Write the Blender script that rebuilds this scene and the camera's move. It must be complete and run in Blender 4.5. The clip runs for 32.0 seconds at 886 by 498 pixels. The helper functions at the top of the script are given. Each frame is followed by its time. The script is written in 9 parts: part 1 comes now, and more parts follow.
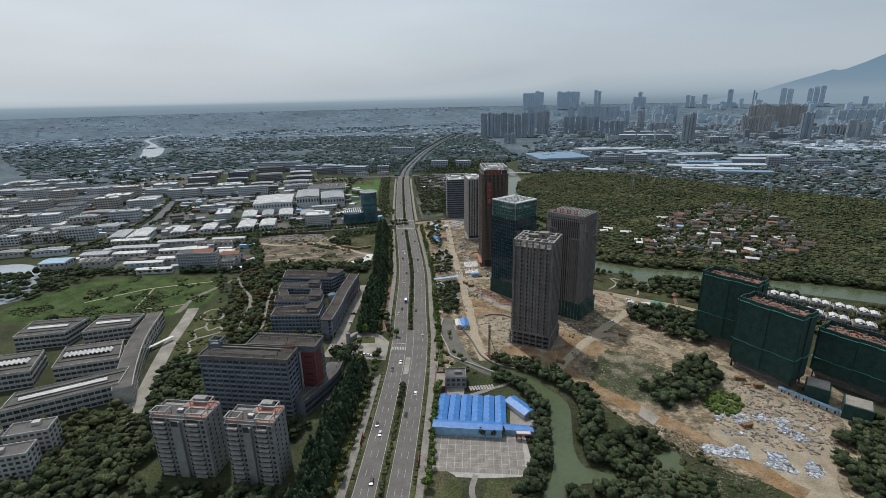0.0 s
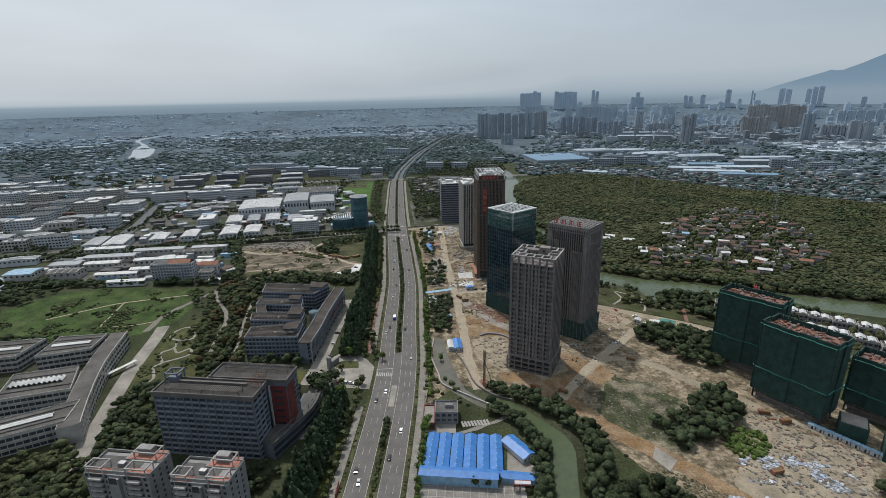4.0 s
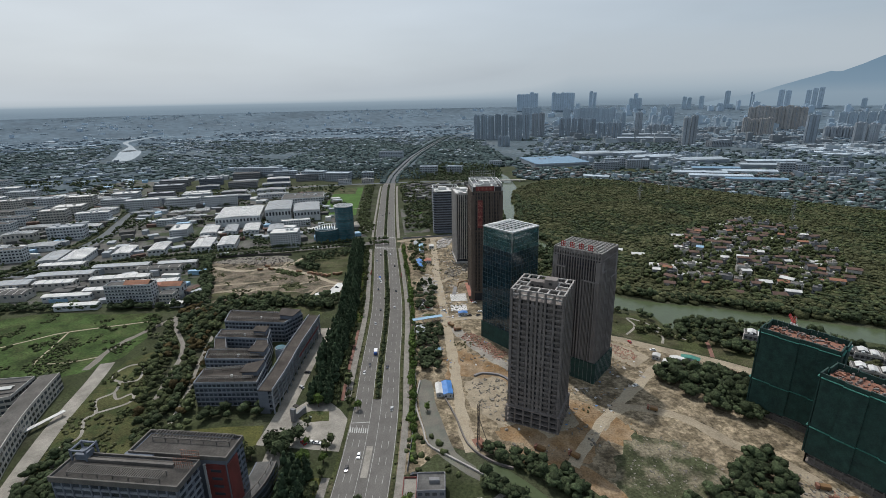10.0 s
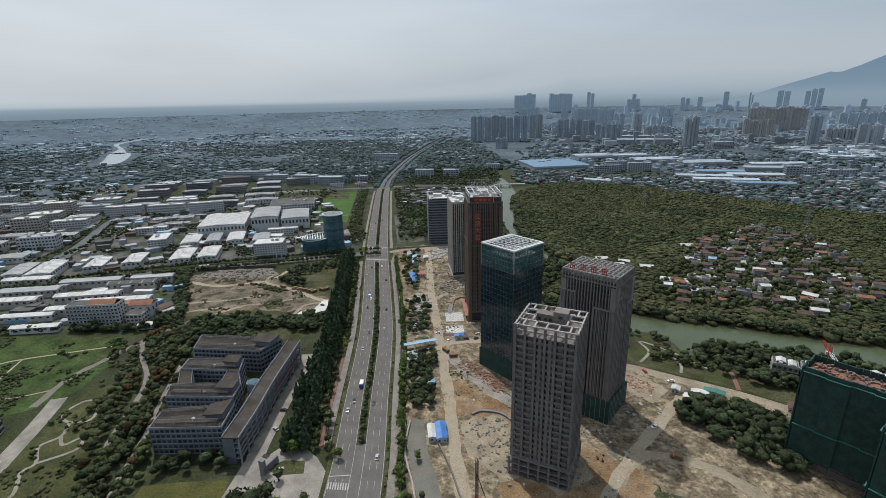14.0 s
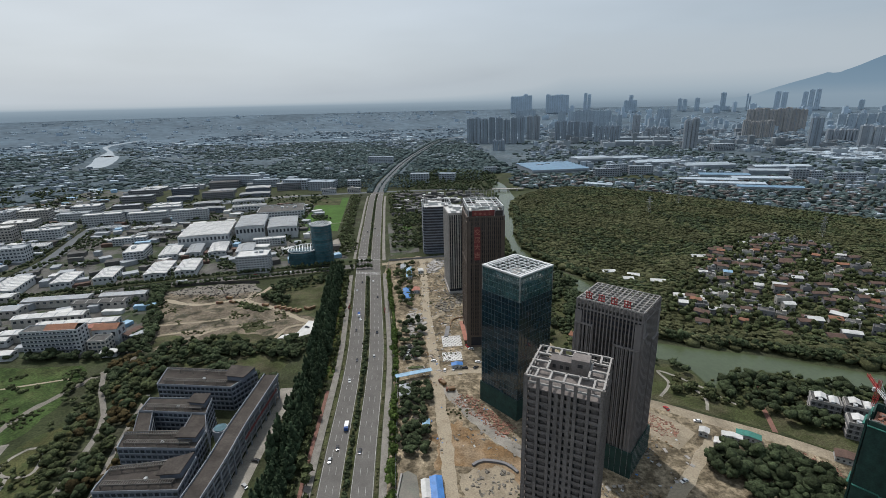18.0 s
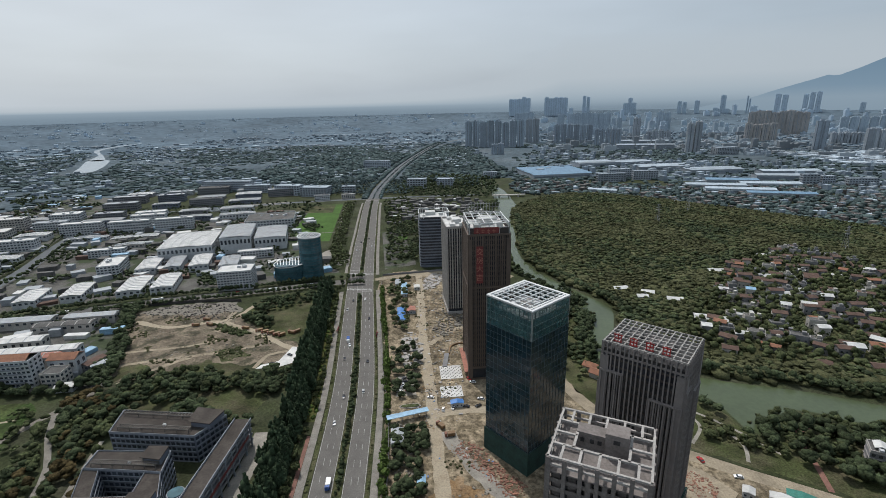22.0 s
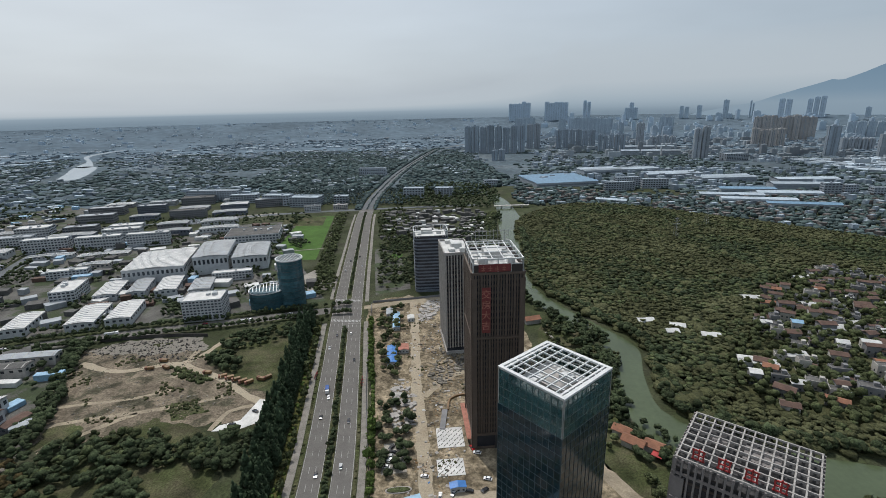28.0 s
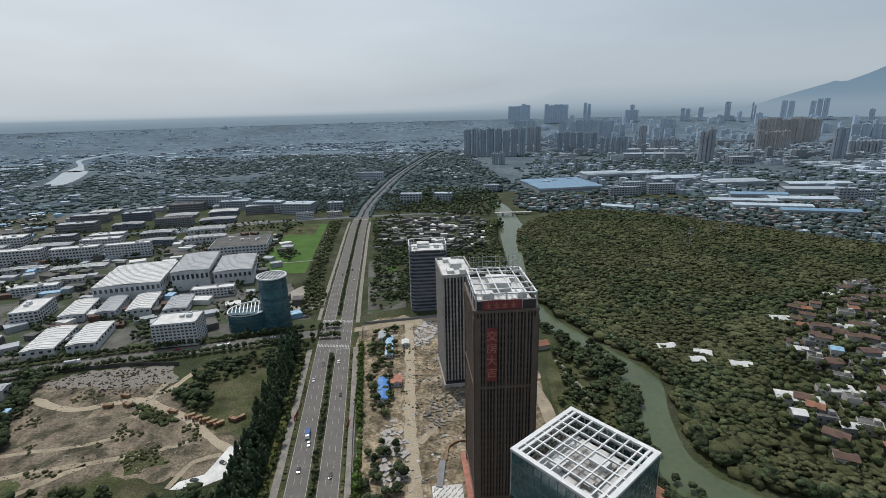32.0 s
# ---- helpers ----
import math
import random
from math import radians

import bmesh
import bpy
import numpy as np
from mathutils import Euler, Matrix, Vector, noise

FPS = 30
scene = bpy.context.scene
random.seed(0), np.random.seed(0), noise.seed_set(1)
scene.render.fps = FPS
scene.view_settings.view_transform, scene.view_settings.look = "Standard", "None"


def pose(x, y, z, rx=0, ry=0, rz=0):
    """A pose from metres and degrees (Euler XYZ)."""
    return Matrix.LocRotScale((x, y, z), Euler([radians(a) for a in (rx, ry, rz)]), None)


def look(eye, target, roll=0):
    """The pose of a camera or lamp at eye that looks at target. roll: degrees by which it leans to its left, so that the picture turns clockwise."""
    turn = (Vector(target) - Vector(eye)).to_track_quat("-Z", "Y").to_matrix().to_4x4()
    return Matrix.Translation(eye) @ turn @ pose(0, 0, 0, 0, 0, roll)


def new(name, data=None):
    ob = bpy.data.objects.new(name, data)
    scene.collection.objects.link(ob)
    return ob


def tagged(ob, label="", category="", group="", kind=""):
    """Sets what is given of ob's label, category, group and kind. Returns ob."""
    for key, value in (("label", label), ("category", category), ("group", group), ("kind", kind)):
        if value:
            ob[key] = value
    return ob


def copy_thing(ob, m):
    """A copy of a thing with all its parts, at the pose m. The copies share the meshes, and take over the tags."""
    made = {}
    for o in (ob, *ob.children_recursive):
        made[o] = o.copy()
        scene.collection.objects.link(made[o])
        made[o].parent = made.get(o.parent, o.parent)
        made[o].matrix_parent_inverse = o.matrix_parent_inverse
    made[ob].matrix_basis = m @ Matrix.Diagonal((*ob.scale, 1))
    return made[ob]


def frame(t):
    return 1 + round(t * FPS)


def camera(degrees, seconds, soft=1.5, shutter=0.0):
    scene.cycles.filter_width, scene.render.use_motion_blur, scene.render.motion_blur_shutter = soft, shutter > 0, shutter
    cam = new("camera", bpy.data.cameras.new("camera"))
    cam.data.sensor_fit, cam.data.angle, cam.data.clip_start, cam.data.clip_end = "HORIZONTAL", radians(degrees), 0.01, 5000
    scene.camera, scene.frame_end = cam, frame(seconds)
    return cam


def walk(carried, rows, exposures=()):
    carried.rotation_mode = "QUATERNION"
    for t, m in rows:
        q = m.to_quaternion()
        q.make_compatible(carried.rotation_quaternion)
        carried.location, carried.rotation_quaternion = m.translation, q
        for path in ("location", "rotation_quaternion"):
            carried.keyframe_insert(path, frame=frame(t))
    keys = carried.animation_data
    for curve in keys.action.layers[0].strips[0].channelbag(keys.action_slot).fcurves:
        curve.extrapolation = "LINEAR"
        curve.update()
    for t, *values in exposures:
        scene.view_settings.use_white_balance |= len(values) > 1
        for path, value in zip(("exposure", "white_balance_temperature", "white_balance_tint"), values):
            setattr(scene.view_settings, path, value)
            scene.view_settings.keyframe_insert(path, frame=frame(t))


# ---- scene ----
# ---- camera and its flight ----
cam = camera(85.8, 32.0, soft=0.85)
PATH = [
    (0, (-2.516, 3.263, 187.048), (-2.661, 5.167, 186.451), -1.3),
    (7, (1.523, 69.537, 187.342), (1.397, 71.442, 186.746), -1.2),
    (13, (3.246, 131.074, 187.876), (3.133, 132.981, 187.285), -1.2),
    (19, (0.972, 193.787, 189.699), (0.881, 195.698, 189.114), -1.3),
    (25, (-1.139, 261.072, 189.435), (-1.223, 262.989, 188.868), -1.3),
    (32, (-2.057, 339.683, 190.183), (-2.136, 341.604, 189.633), -1.4),
]
walk(cam, [(t, look(eye, target, roll)) for t, eye, target, roll in PATH])

# ---- sky, sun and exposure ----
SUN_EL, SUN_AZ = radians(60), math.atan2(-0.48, 0.88)   # the sun stands ahead and to the left
sky_world = bpy.data.worlds.new("sky")
scene.world = sky_world
sky_world.use_nodes = True
wn = sky_world.node_tree
sky = wn.nodes.new("ShaderNodeTexSky")
sky.sky_type, sky.sun_disc = "NISHITA", False
sky.sun_elevation, sky.sun_rotation = SUN_EL, SUN_AZ
sky.altitude, sky.air_density, sky.dust_density, sky.ozone_density = 50, 1.0, 6.0, 1.0
hazy = wn.nodes.new("ShaderNodeMix")
hazy.data_type = "RGBA"
hazy.inputs[0].default_value = 0.74
wn.links.new(sky.outputs[0], hazy.inputs[6])
# high thin cloud: brighter towards the sun's side, softly mottled
where = wn.nodes.new("ShaderNodeTexCoord")
side = wn.nodes.new("ShaderNodeSeparateXYZ")
wn.links.new(where.outputs["Generated"], side.inputs[0])
toward = wn.nodes.new("ShaderNodeMapRange")
toward.inputs[1].default_value, toward.inputs[2].default_value = -0.65, 0.75
wn.links.new(side.outputs[0], toward.inputs[0])
veil = wn.nodes.new("ShaderNodeMix")
veil.data_type = "RGBA"
veil.inputs[6].default_value, veil.inputs[7].default_value = (6.45, 7.2, 7.9, 1), (4.15, 5.1, 6.05, 1)
wn.links.new(toward.outputs[0], veil.inputs[0])
flat_cloud = wn.nodes.new("ShaderNodeMapping")
flat_cloud.inputs["Scale"].default_value = (1.6, 1.6, 7.0)
wn.links.new(where.outputs["Generated"], flat_cloud.inputs[0])
mottle = wn.nodes.new("ShaderNodeTexNoise")
mottle.inputs["Scale"].default_value, mottle.inputs["Detail"].default_value = 1.3, 4.0
wn.links.new(flat_cloud.outputs[0], mottle.inputs["Vector"])
soft_cloud = wn.nodes.new("ShaderNodeMapRange")
soft_cloud.inputs[1].default_value, soft_cloud.inputs[2].default_value, soft_cloud.inputs[3].default_value, soft_cloud.inputs[4].default_value = 0.3, 0.7, 0.93, 1.07
wn.links.new(mottle.outputs["Fac"], soft_cloud.inputs[0])
cloud = wn.nodes.new("ShaderNodeVectorMath")
cloud.operation = "SCALE"
wn.links.new(veil.outputs[2], cloud.inputs[0])
wn.links.new(soft_cloud.outputs[0], cloud.inputs["Scale"])
wn.links.new(cloud.outputs[0], hazy.inputs[7])
bg = wn.nodes["Background"]
bg.inputs["Strength"].default_value = 0.1
wn.links.new(hazy.outputs[2], bg.inputs[0])
sun = new("sun", bpy.data.lights.new("sun", "SUN"))
sun.data.energy, sun.data.angle, sun.data.color = 2.85, radians(1.2), (1.0, 0.97, 0.93)
sun.matrix_world = look((0, 0, 600), (0.48 * math.cos(SUN_EL), -0.88 * math.cos(SUN_EL), 600 - math.sin(SUN_EL)))
scene.view_settings.exposure = 0.08

# ---- materials ----
def mat(name, color, rough=0.8, metal=0.0, grain=0.25, scale=3.0, stain=0.25, stain_scale=0.15, bump=0.0, bump_scale=8.0,
        second=None, second_at=0.55, second_scale=0.05, second_soft=0.12, piece=0.0, island=0.0, alpha=1.0, emit=0.0, spec=0.5):
    """A procedural surface: base colour, fine grain, larger stains, an optional second colour in patches, and a change from piece to piece."""
    m = bpy.data.materials.new(name)
    m.use_nodes = True
    t = m.node_tree
    n, L = t.nodes, t.links
    b = n["Principled BSDF"]
    b.inputs["Roughness"].default_value = rough
    b.inputs["Metallic"].default_value = metal
    b.inputs["Specular IOR Level"].default_value = spec
    pos = n.new("ShaderNodeNewGeometry").outputs["Position"]

    def noise_tex(s, detail=4.0):
        q = n.new("ShaderNodeTexNoise")
        q.inputs["Scale"].default_value = s
        q.inputs["Detail"].default_value = detail
        q.inputs["Roughness"].default_value = 0.62
        L.new(pos, q.inputs["Vector"])
        return q.outputs["Fac"]

    def remap(v, lo, hi, a, c):
        q = n.new("ShaderNodeMapRange")
        for i, x in zip((1, 2, 3, 4), (lo, hi, a, c)):
            q.inputs[i].default_value = x
        L.new(v, q.inputs[0])
        return q.outputs[0]

    def mixc(kind, f, a, c):
        q = n.new("ShaderNodeMix")
        q.data_type, q.blend_type = "RGBA", kind
        for sock, v in ((q.inputs[0], f), (q.inputs[6], a), (q.inputs[7], c)):
            if isinstance(v, (int, float)):
                sock.default_value = v
            elif isinstance(v, tuple):
                sock.default_value = (*v, 1)
            else:
                L.new(v, sock)
        return q.outputs[2]

    def grey(v):
        q = n.new("ShaderNodeCombineColor")
        for i in range(3):
            L.new(v, q.inputs[i])
        return q.outputs[0]

    col = color
    if second:
        f = remap(noise_tex(second_scale, 6), second_at - second_soft, second_at + second_soft, 0, 1)
        col = mixc("MIX", f, color, second)
    if stain:
        col = mixc("MULTIPLY", 1.0, col, grey(remap(noise_tex(stain_scale, 3), 0.3, 0.7, 1 - stain, 1 + stain)))
    if grain:
        col = mixc("MULTIPLY", 1.0, col, grey(remap(noise_tex(scale, 5), 0.3, 0.7, 1 - grain, 1 + grain)))
    if piece:
        r = n.new("ShaderNodeObjectInfo").outputs["Random"]
        col = mixc("MULTIPLY", 1.0, col, grey(remap(r, 0, 1, 1 - piece, 1 + piece)))
    if island:
        r = n.new("ShaderNodeNewGeometry").outputs["Random Per Island"]
        col = mixc("MULTIPLY", 1.0, col, grey(remap(r, 0, 1, 1 - island, 1 + island)))
    if isinstance(col, tuple):
        b.inputs["Base Color"].default_value = (*col, 1)
    else:
        L.new(col, b.inputs["Base Color"])
    if bump:
        q = n.new("ShaderNodeBump")
        q.inputs["Distance"].default_value = bump
        L.new(noise_tex(bump_scale, 4), q.inputs["Height"])
        L.new(q.outputs[0], b.inputs["Normal"])
    if alpha < 1:
        b.inputs["Alpha"].default_value = alpha
    return m


M = {}
def defmat(key, *a, **k):
    M[key] = mat(key, *a, **k)

# ground
defmat("ground", (0.036, 0.044, 0.02), rough=0.95, second=(0.05, 0.052, 0.034), second_at=0.56, second_scale=0.02, grain=0.5, scale=0.6, stain=0.4, stain_scale=0.03, spec=0.12)
# bluish distance haze is mixed into this base colour
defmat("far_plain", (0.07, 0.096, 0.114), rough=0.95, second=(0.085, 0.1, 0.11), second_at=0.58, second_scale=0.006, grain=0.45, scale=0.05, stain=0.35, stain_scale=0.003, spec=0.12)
defmat("asphalt", (0.118, 0.112, 0.105), rough=0.85, grain=0.18, scale=1.5, stain=0.14, stain_scale=0.12, spec=0.12)
defmat("lane_paint", (0.33, 0.33, 0.32), rough=0.7, grain=0.3, scale=4)
defmat("paving", (0.19, 0.178, 0.16), rough=0.9, grain=0.25, scale=2, stain=0.25, stain_scale=0.2, spec=0.12)
defmat("red_paving", (0.17, 0.085, 0.065), rough=0.9, grain=0.25, scale=2, stain=0.25, stain_scale=0.2)
defmat("concrete_yard", (0.23, 0.215, 0.19), rough=0.9, grain=0.2, scale=1.2, stain=0.3, stain_scale=0.08, spec=0.12)
defmat("dirt", (0.225, 0.185, 0.13), rough=0.95, second=(0.115, 0.094, 0.063), second_soft=0.06, second_at=0.5, second_scale=0.15, grain=0.6, scale=0.45, stain=0.45, stain_scale=0.06, bump=0.6, bump_scale=0.5, spec=0.12)
defmat("dirt_orange", (0.17, 0.108, 0.056), rough=0.95, second=(0.24, 0.18, 0.12), second_at=0.52, second_scale=0.06, grain=0.35, scale=0.9, stain=0.3, stain_scale=0.08, bump=0.4, bump_scale=0.6, spec=0.12)
defmat("track", (0.27, 0.23, 0.17), rough=0.95, second=(0.19, 0.16, 0.12), second_at=0.56, second_scale=0.08, grain=0.22, scale=1.0, stain=0.2, stain_scale=0.1, spec=0.12)
defmat("rubble", (0.15, 0.138, 0.12), rough=0.95, grain=0.4, scale=1.5, island=0.45, stain=0, spec=0.12)
defmat("rubble_blue", (0.3, 0.33, 0.37), rough=0.8, grain=0.2, scale=1.5, island=0.5, stain=0)
defmat("grass_dry", (0.045, 0.053, 0.022), rough=0.95, second=(0.08, 0.072, 0.045), second_at=0.56, second_scale=0.06, grain=0.55, scale=0.9, stain=0.45, stain_scale=0.05, spec=0.12)
defmat("turf", (0.05, 0.1, 0.022), rough=0.9, grain=0.25, scale=0.8, stain=0.2, stain_scale=0.05, spec=0.12)
defmat("water", (0.06, 0.078, 0.04), rough=0.22, spec=0.35, grain=0.1, scale=0.3, stain=0.15, stain_scale=0.02, bump=0.03, bump_scale=0.8)
defmat("water_far", (0.24, 0.28, 0.31), rough=0.25, grain=0.05, stain=0.1)
defmat("dirt_lot", (0.145, 0.12, 0.09), rough=0.95, second=(0.06, 0.056, 0.038), second_at=0.54, second_scale=0.06, second_soft=0.05, grain=0.5, scale=0.7, stain=0.45, stain_scale=0.07, bump=0.6, bump_scale=0.4, spec=0.12)
defmat("meadow", (0.036, 0.06, 0.018), rough=0.95, second=(0.05, 0.064, 0.024), second_at=0.56, second_scale=0.04, second_soft=0.07, grain=0.55, scale=0.6, stain=0.5, stain_scale=0.06, spec=0.12)
defmat("garden_grass", (0.06, 0.062, 0.026), rough=0.95, second=(0.04, 0.052, 0.02), second_at=0.52, second_scale=0.09, second_soft=0.05, grain=0.5, scale=0.9, stain=0.3, stain_scale=0.05, spec=0.12)
defmat("yard", (0.1, 0.097, 0.09), rough=0.9, second=(0.04, 0.052, 0.028), second_at=0.52, second_scale=0.03, second_soft=0.03, grain=0.3, scale=0.8, stain=0.35, stain_scale=0.06, spec=0.12)
defmat("mud", (0.07, 0.062, 0.045), rough=0.45, second=(0.05, 0.058, 0.04), second_at=0.52, second_scale=0.12, grain=0.3, scale=1.2, stain=0.3, stain_scale=0.1)
# foliage
defmat("leaf_dark", (0.041, 0.054, 0.028), rough=0.9, grain=0.6, scale=0.9, stain=0.3, stain_scale=0.05, island=0.45, spec=0.08, bump=0.9, bump_scale=1.1)
defmat("leaf_mid", (0.055, 0.066, 0.031), rough=0.9, grain=0.6, scale=0.9, stain=0.3, stain_scale=0.05, island=0.45, spec=0.08, bump=0.9, bump_scale=1.1)
defmat("leaf_bright", (0.068, 0.1, 0.028), rough=0.9, grain=0.6, scale=0.9, stain=0.3, stain_scale=0.05, island=0.4, spec=0.08, bump=0.9, bump_scale=1.1)
defmat("leaf_olive", (0.068, 0.072, 0.035), rough=0.9, second=(0.07, 0.073, 0.038), second_at=0.56, second_scale=0.02, grain=0.35, scale=0.7, stain=0.35, stain_scale=0.02, island=0.18, spec=0.08, bump=0.9, bump_scale=1.1)
# far foliage carries the distance haze in its base colour
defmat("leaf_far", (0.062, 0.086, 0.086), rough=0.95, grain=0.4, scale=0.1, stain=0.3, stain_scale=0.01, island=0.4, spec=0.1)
defmat("bark", (0.1, 0.075, 0.05), rough=0.95, grain=0.4, scale=5)
# building surfaces
defmat("raw_concrete", (0.145, 0.128, 0.12), rough=0.9, grain=0.2, scale=1.2, stain=0.22, stain_scale=0.15)
defmat("pale_concrete", (0.29, 0.275, 0.26), rough=0.85, grain=0.2, scale=1.5, stain=0.2, stain_scale=0.2)
# shade of unlit interiors, openings and recesses, put into a near-black colour
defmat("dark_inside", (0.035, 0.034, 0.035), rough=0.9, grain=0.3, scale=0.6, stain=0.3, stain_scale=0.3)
defmat("curtain_glass", (0.01, 0.026, 0.036), rough=0.08, grain=0.1, scale=0.4, stain=0.2, stain_scale=0.1, piece=0.15, island=0.15, spec=0.7)
defmat("clear_glass", (0.04, 0.1, 0.105), rough=0.08, grain=0.05, stain=0.1, piece=0.2, island=0.2, alpha=0.62, spec=0.7)
defmat("mullion", (0.075, 0.095, 0.105), rough=0.5, metal=0.1, grain=0.1)
defmat("white_steel", (0.52, 0.53, 0.53), rough=0.5, grain=0.08, stain=0.1, stain_scale=0.3)
defmat("grey_fin", (0.165, 0.15, 0.145), rough=0.75, grain=0.12, scale=2, stain=0.14, stain_scale=0.2)
defmat("slit_glass", (0.03, 0.032, 0.04), rough=0.2, grain=0.15, piece=0.3, island=0.4)
defmat("scaffold_net", (0.012, 0.04, 0.033), rough=0.9, grain=0.25, scale=1.5, stain=0.35, stain_scale=0.25, bump=0.25, bump_scale=0.7)
defmat("net_band", (0.03, 0.15, 0.12), rough=0.8, grain=0.2, scale=1.2)
defmat("brown_stone", (0.09, 0.066, 0.052), rough=0.7, grain=0.15, scale=2, stain=0.15, stain_scale=0.2)
defmat("dark_brown", (0.036, 0.027, 0.0252), rough=0.6, grain=0.15, stain=0.2)
defmat("red_cloth", (0.15, 0.03, 0.028), rough=0.8, grain=0.15, scale=2)
defmat("bright_red", (0.32, 0.03, 0.028), rough=0.6, grain=0.1)
defmat("blue_sheet", (0.035, 0.15, 0.4), rough=0.5, grain=0.1, scale=2, stain=0.2, stain_scale=0.3)
defmat("light_blue_sheet", (0.2, 0.34, 0.47), rough=0.5, grain=0.12, scale=2, stain=0.25, stain_scale=0.3)
defmat("white_wall", (0.4, 0.415, 0.425), rough=0.85, grain=0.1, scale=1.5, stain=0.18, stain_scale=0.15)
defmat("cream_wall", (0.34, 0.325, 0.3), rough=0.85, grain=0.12, scale=1.5, stain=0.2, stain_scale=0.15)
defmat("grey_wall", (0.165, 0.165, 0.172), rough=0.85, grain=0.12, scale=1.5, stain=0.2, stain_scale=0.15)
defmat("blue_grey_wall", (0.11, 0.125, 0.155), rough=0.8, grain=0.12, scale=1.5, stain=0.18, stain_scale=0.15)
defmat("white_roof", (0.46, 0.46, 0.45), rough=0.6, grain=0.1, scale=0.8, stain=0.2, stain_scale=0.12)
defmat("grey_roof", (0.1, 0.098, 0.095), rough=0.9, grain=0.2, scale=1.0, stain=0.3, stain_scale=0.1, spec=0.12)
defmat("dark_roof", (0.06, 0.056, 0.052), rough=0.9, grain=0.25, scale=1.0, stain=0.3, stain_scale=0.1, spec=0.12)
defmat("metal_roof", (0.25, 0.27, 0.29), rough=0.45, grain=0.1, scale=0.8, stain=0.2, stain_scale=0.1)
defmat("orange_tile", (0.2, 0.09, 0.052), rough=0.85, grain=0.2, scale=2, stain=0.25, stain_scale=0.2)
defmat("brown_tile", (0.085, 0.05, 0.038), rough=0.9, grain=0.25, scale=2, stain=0.3, stain_scale=0.2)
defmat("pink_roof", (0.3, 0.13, 0.095), rough=0.9, grain=0.2, scale=1.5, stain=0.25, stain_scale=0.3)
defmat("red_panel", (0.13, 0.025, 0.022), rough=0.7, grain=0.15)
defmat("window_glass", (0.04, 0.048, 0.06), rough=0.15, grain=0.1, piece=0.4, island=0.4)
defmat("teal_glass", (0.04, 0.095, 0.115), rough=0.12, grain=0.15, scale=0.5, stain=0.25, stain_scale=0.2, island=0.35, piece=0.3)
defmat("apartment_wall", (0.2, 0.195, 0.19), rough=0.85, grain=0.12, scale=1.5, stain=0.22, stain_scale=0.2)
defmat("village_far", (0.095, 0.084, 0.08), rough=0.9, grain=0.2, scale=0.5, stain=0.2, stain_scale=0.02, island=0.5)
defmat("steel", (0.3, 0.3, 0.31), rough=0.5, metal=0.6, grain=0.15)
defmat("rust", (0.17, 0.078, 0.052), rough=0.8, grain=0.3, scale=2, island=0.4)
defmat("machine_yellow", (0.15, 0.085, 0.035), rough=0.6, grain=0.2)
defmat("rubber", (0.03, 0.03, 0.03), rough=0.8, grain=0.1)
for key, c in dict(white=(0.75, 0.75, 0.75), silver=(0.4, 0.41, 0.42), black=(0.02, 0.02, 0.022), red=(0.35, 0.02, 0.02), blue=(0.03, 0.08, 0.25)).items():
    defmat("car_" + key, c, rough=0.25, grain=0.03, stain=0)
# far city, plain and woods: bluish distance haze mixed into the base colours
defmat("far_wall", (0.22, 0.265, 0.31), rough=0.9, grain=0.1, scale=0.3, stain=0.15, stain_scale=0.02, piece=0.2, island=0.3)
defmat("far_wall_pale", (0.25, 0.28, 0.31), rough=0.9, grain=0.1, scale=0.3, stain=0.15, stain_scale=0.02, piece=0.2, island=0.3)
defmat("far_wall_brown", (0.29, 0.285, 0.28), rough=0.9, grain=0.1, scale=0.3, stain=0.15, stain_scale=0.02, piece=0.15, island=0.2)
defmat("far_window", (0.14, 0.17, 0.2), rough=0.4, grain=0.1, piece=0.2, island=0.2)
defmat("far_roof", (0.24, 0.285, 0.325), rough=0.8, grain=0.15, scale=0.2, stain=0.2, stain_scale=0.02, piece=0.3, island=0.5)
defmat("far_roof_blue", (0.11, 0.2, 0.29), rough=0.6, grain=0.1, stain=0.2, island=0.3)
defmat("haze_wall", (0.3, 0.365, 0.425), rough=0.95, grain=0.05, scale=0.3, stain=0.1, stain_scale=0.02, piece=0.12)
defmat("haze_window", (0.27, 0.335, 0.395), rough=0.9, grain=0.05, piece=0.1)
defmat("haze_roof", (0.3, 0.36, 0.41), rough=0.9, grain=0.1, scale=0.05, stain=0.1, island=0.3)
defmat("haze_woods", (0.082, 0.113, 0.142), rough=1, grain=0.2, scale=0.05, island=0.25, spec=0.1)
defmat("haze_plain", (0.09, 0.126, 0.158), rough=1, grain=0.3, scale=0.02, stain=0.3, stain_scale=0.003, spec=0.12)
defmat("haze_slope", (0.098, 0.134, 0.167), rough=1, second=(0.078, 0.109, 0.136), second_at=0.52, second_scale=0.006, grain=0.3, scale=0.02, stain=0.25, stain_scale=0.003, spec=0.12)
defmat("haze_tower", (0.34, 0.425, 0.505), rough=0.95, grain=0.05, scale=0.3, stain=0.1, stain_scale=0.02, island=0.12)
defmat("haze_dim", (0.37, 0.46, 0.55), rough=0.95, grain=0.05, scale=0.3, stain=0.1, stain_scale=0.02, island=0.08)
defmat("brown_roof", (0.055, 0.048, 0.043), rough=0.9, grain=0.25, scale=1.0, stain=0.35, stain_scale=0.1, spec=0.12)
defmat("roof_frame", (0.1, 0.092, 0.084), rough=0.85, grain=0.15, scale=1.5, stain=0.25, stain_scale=0.2)
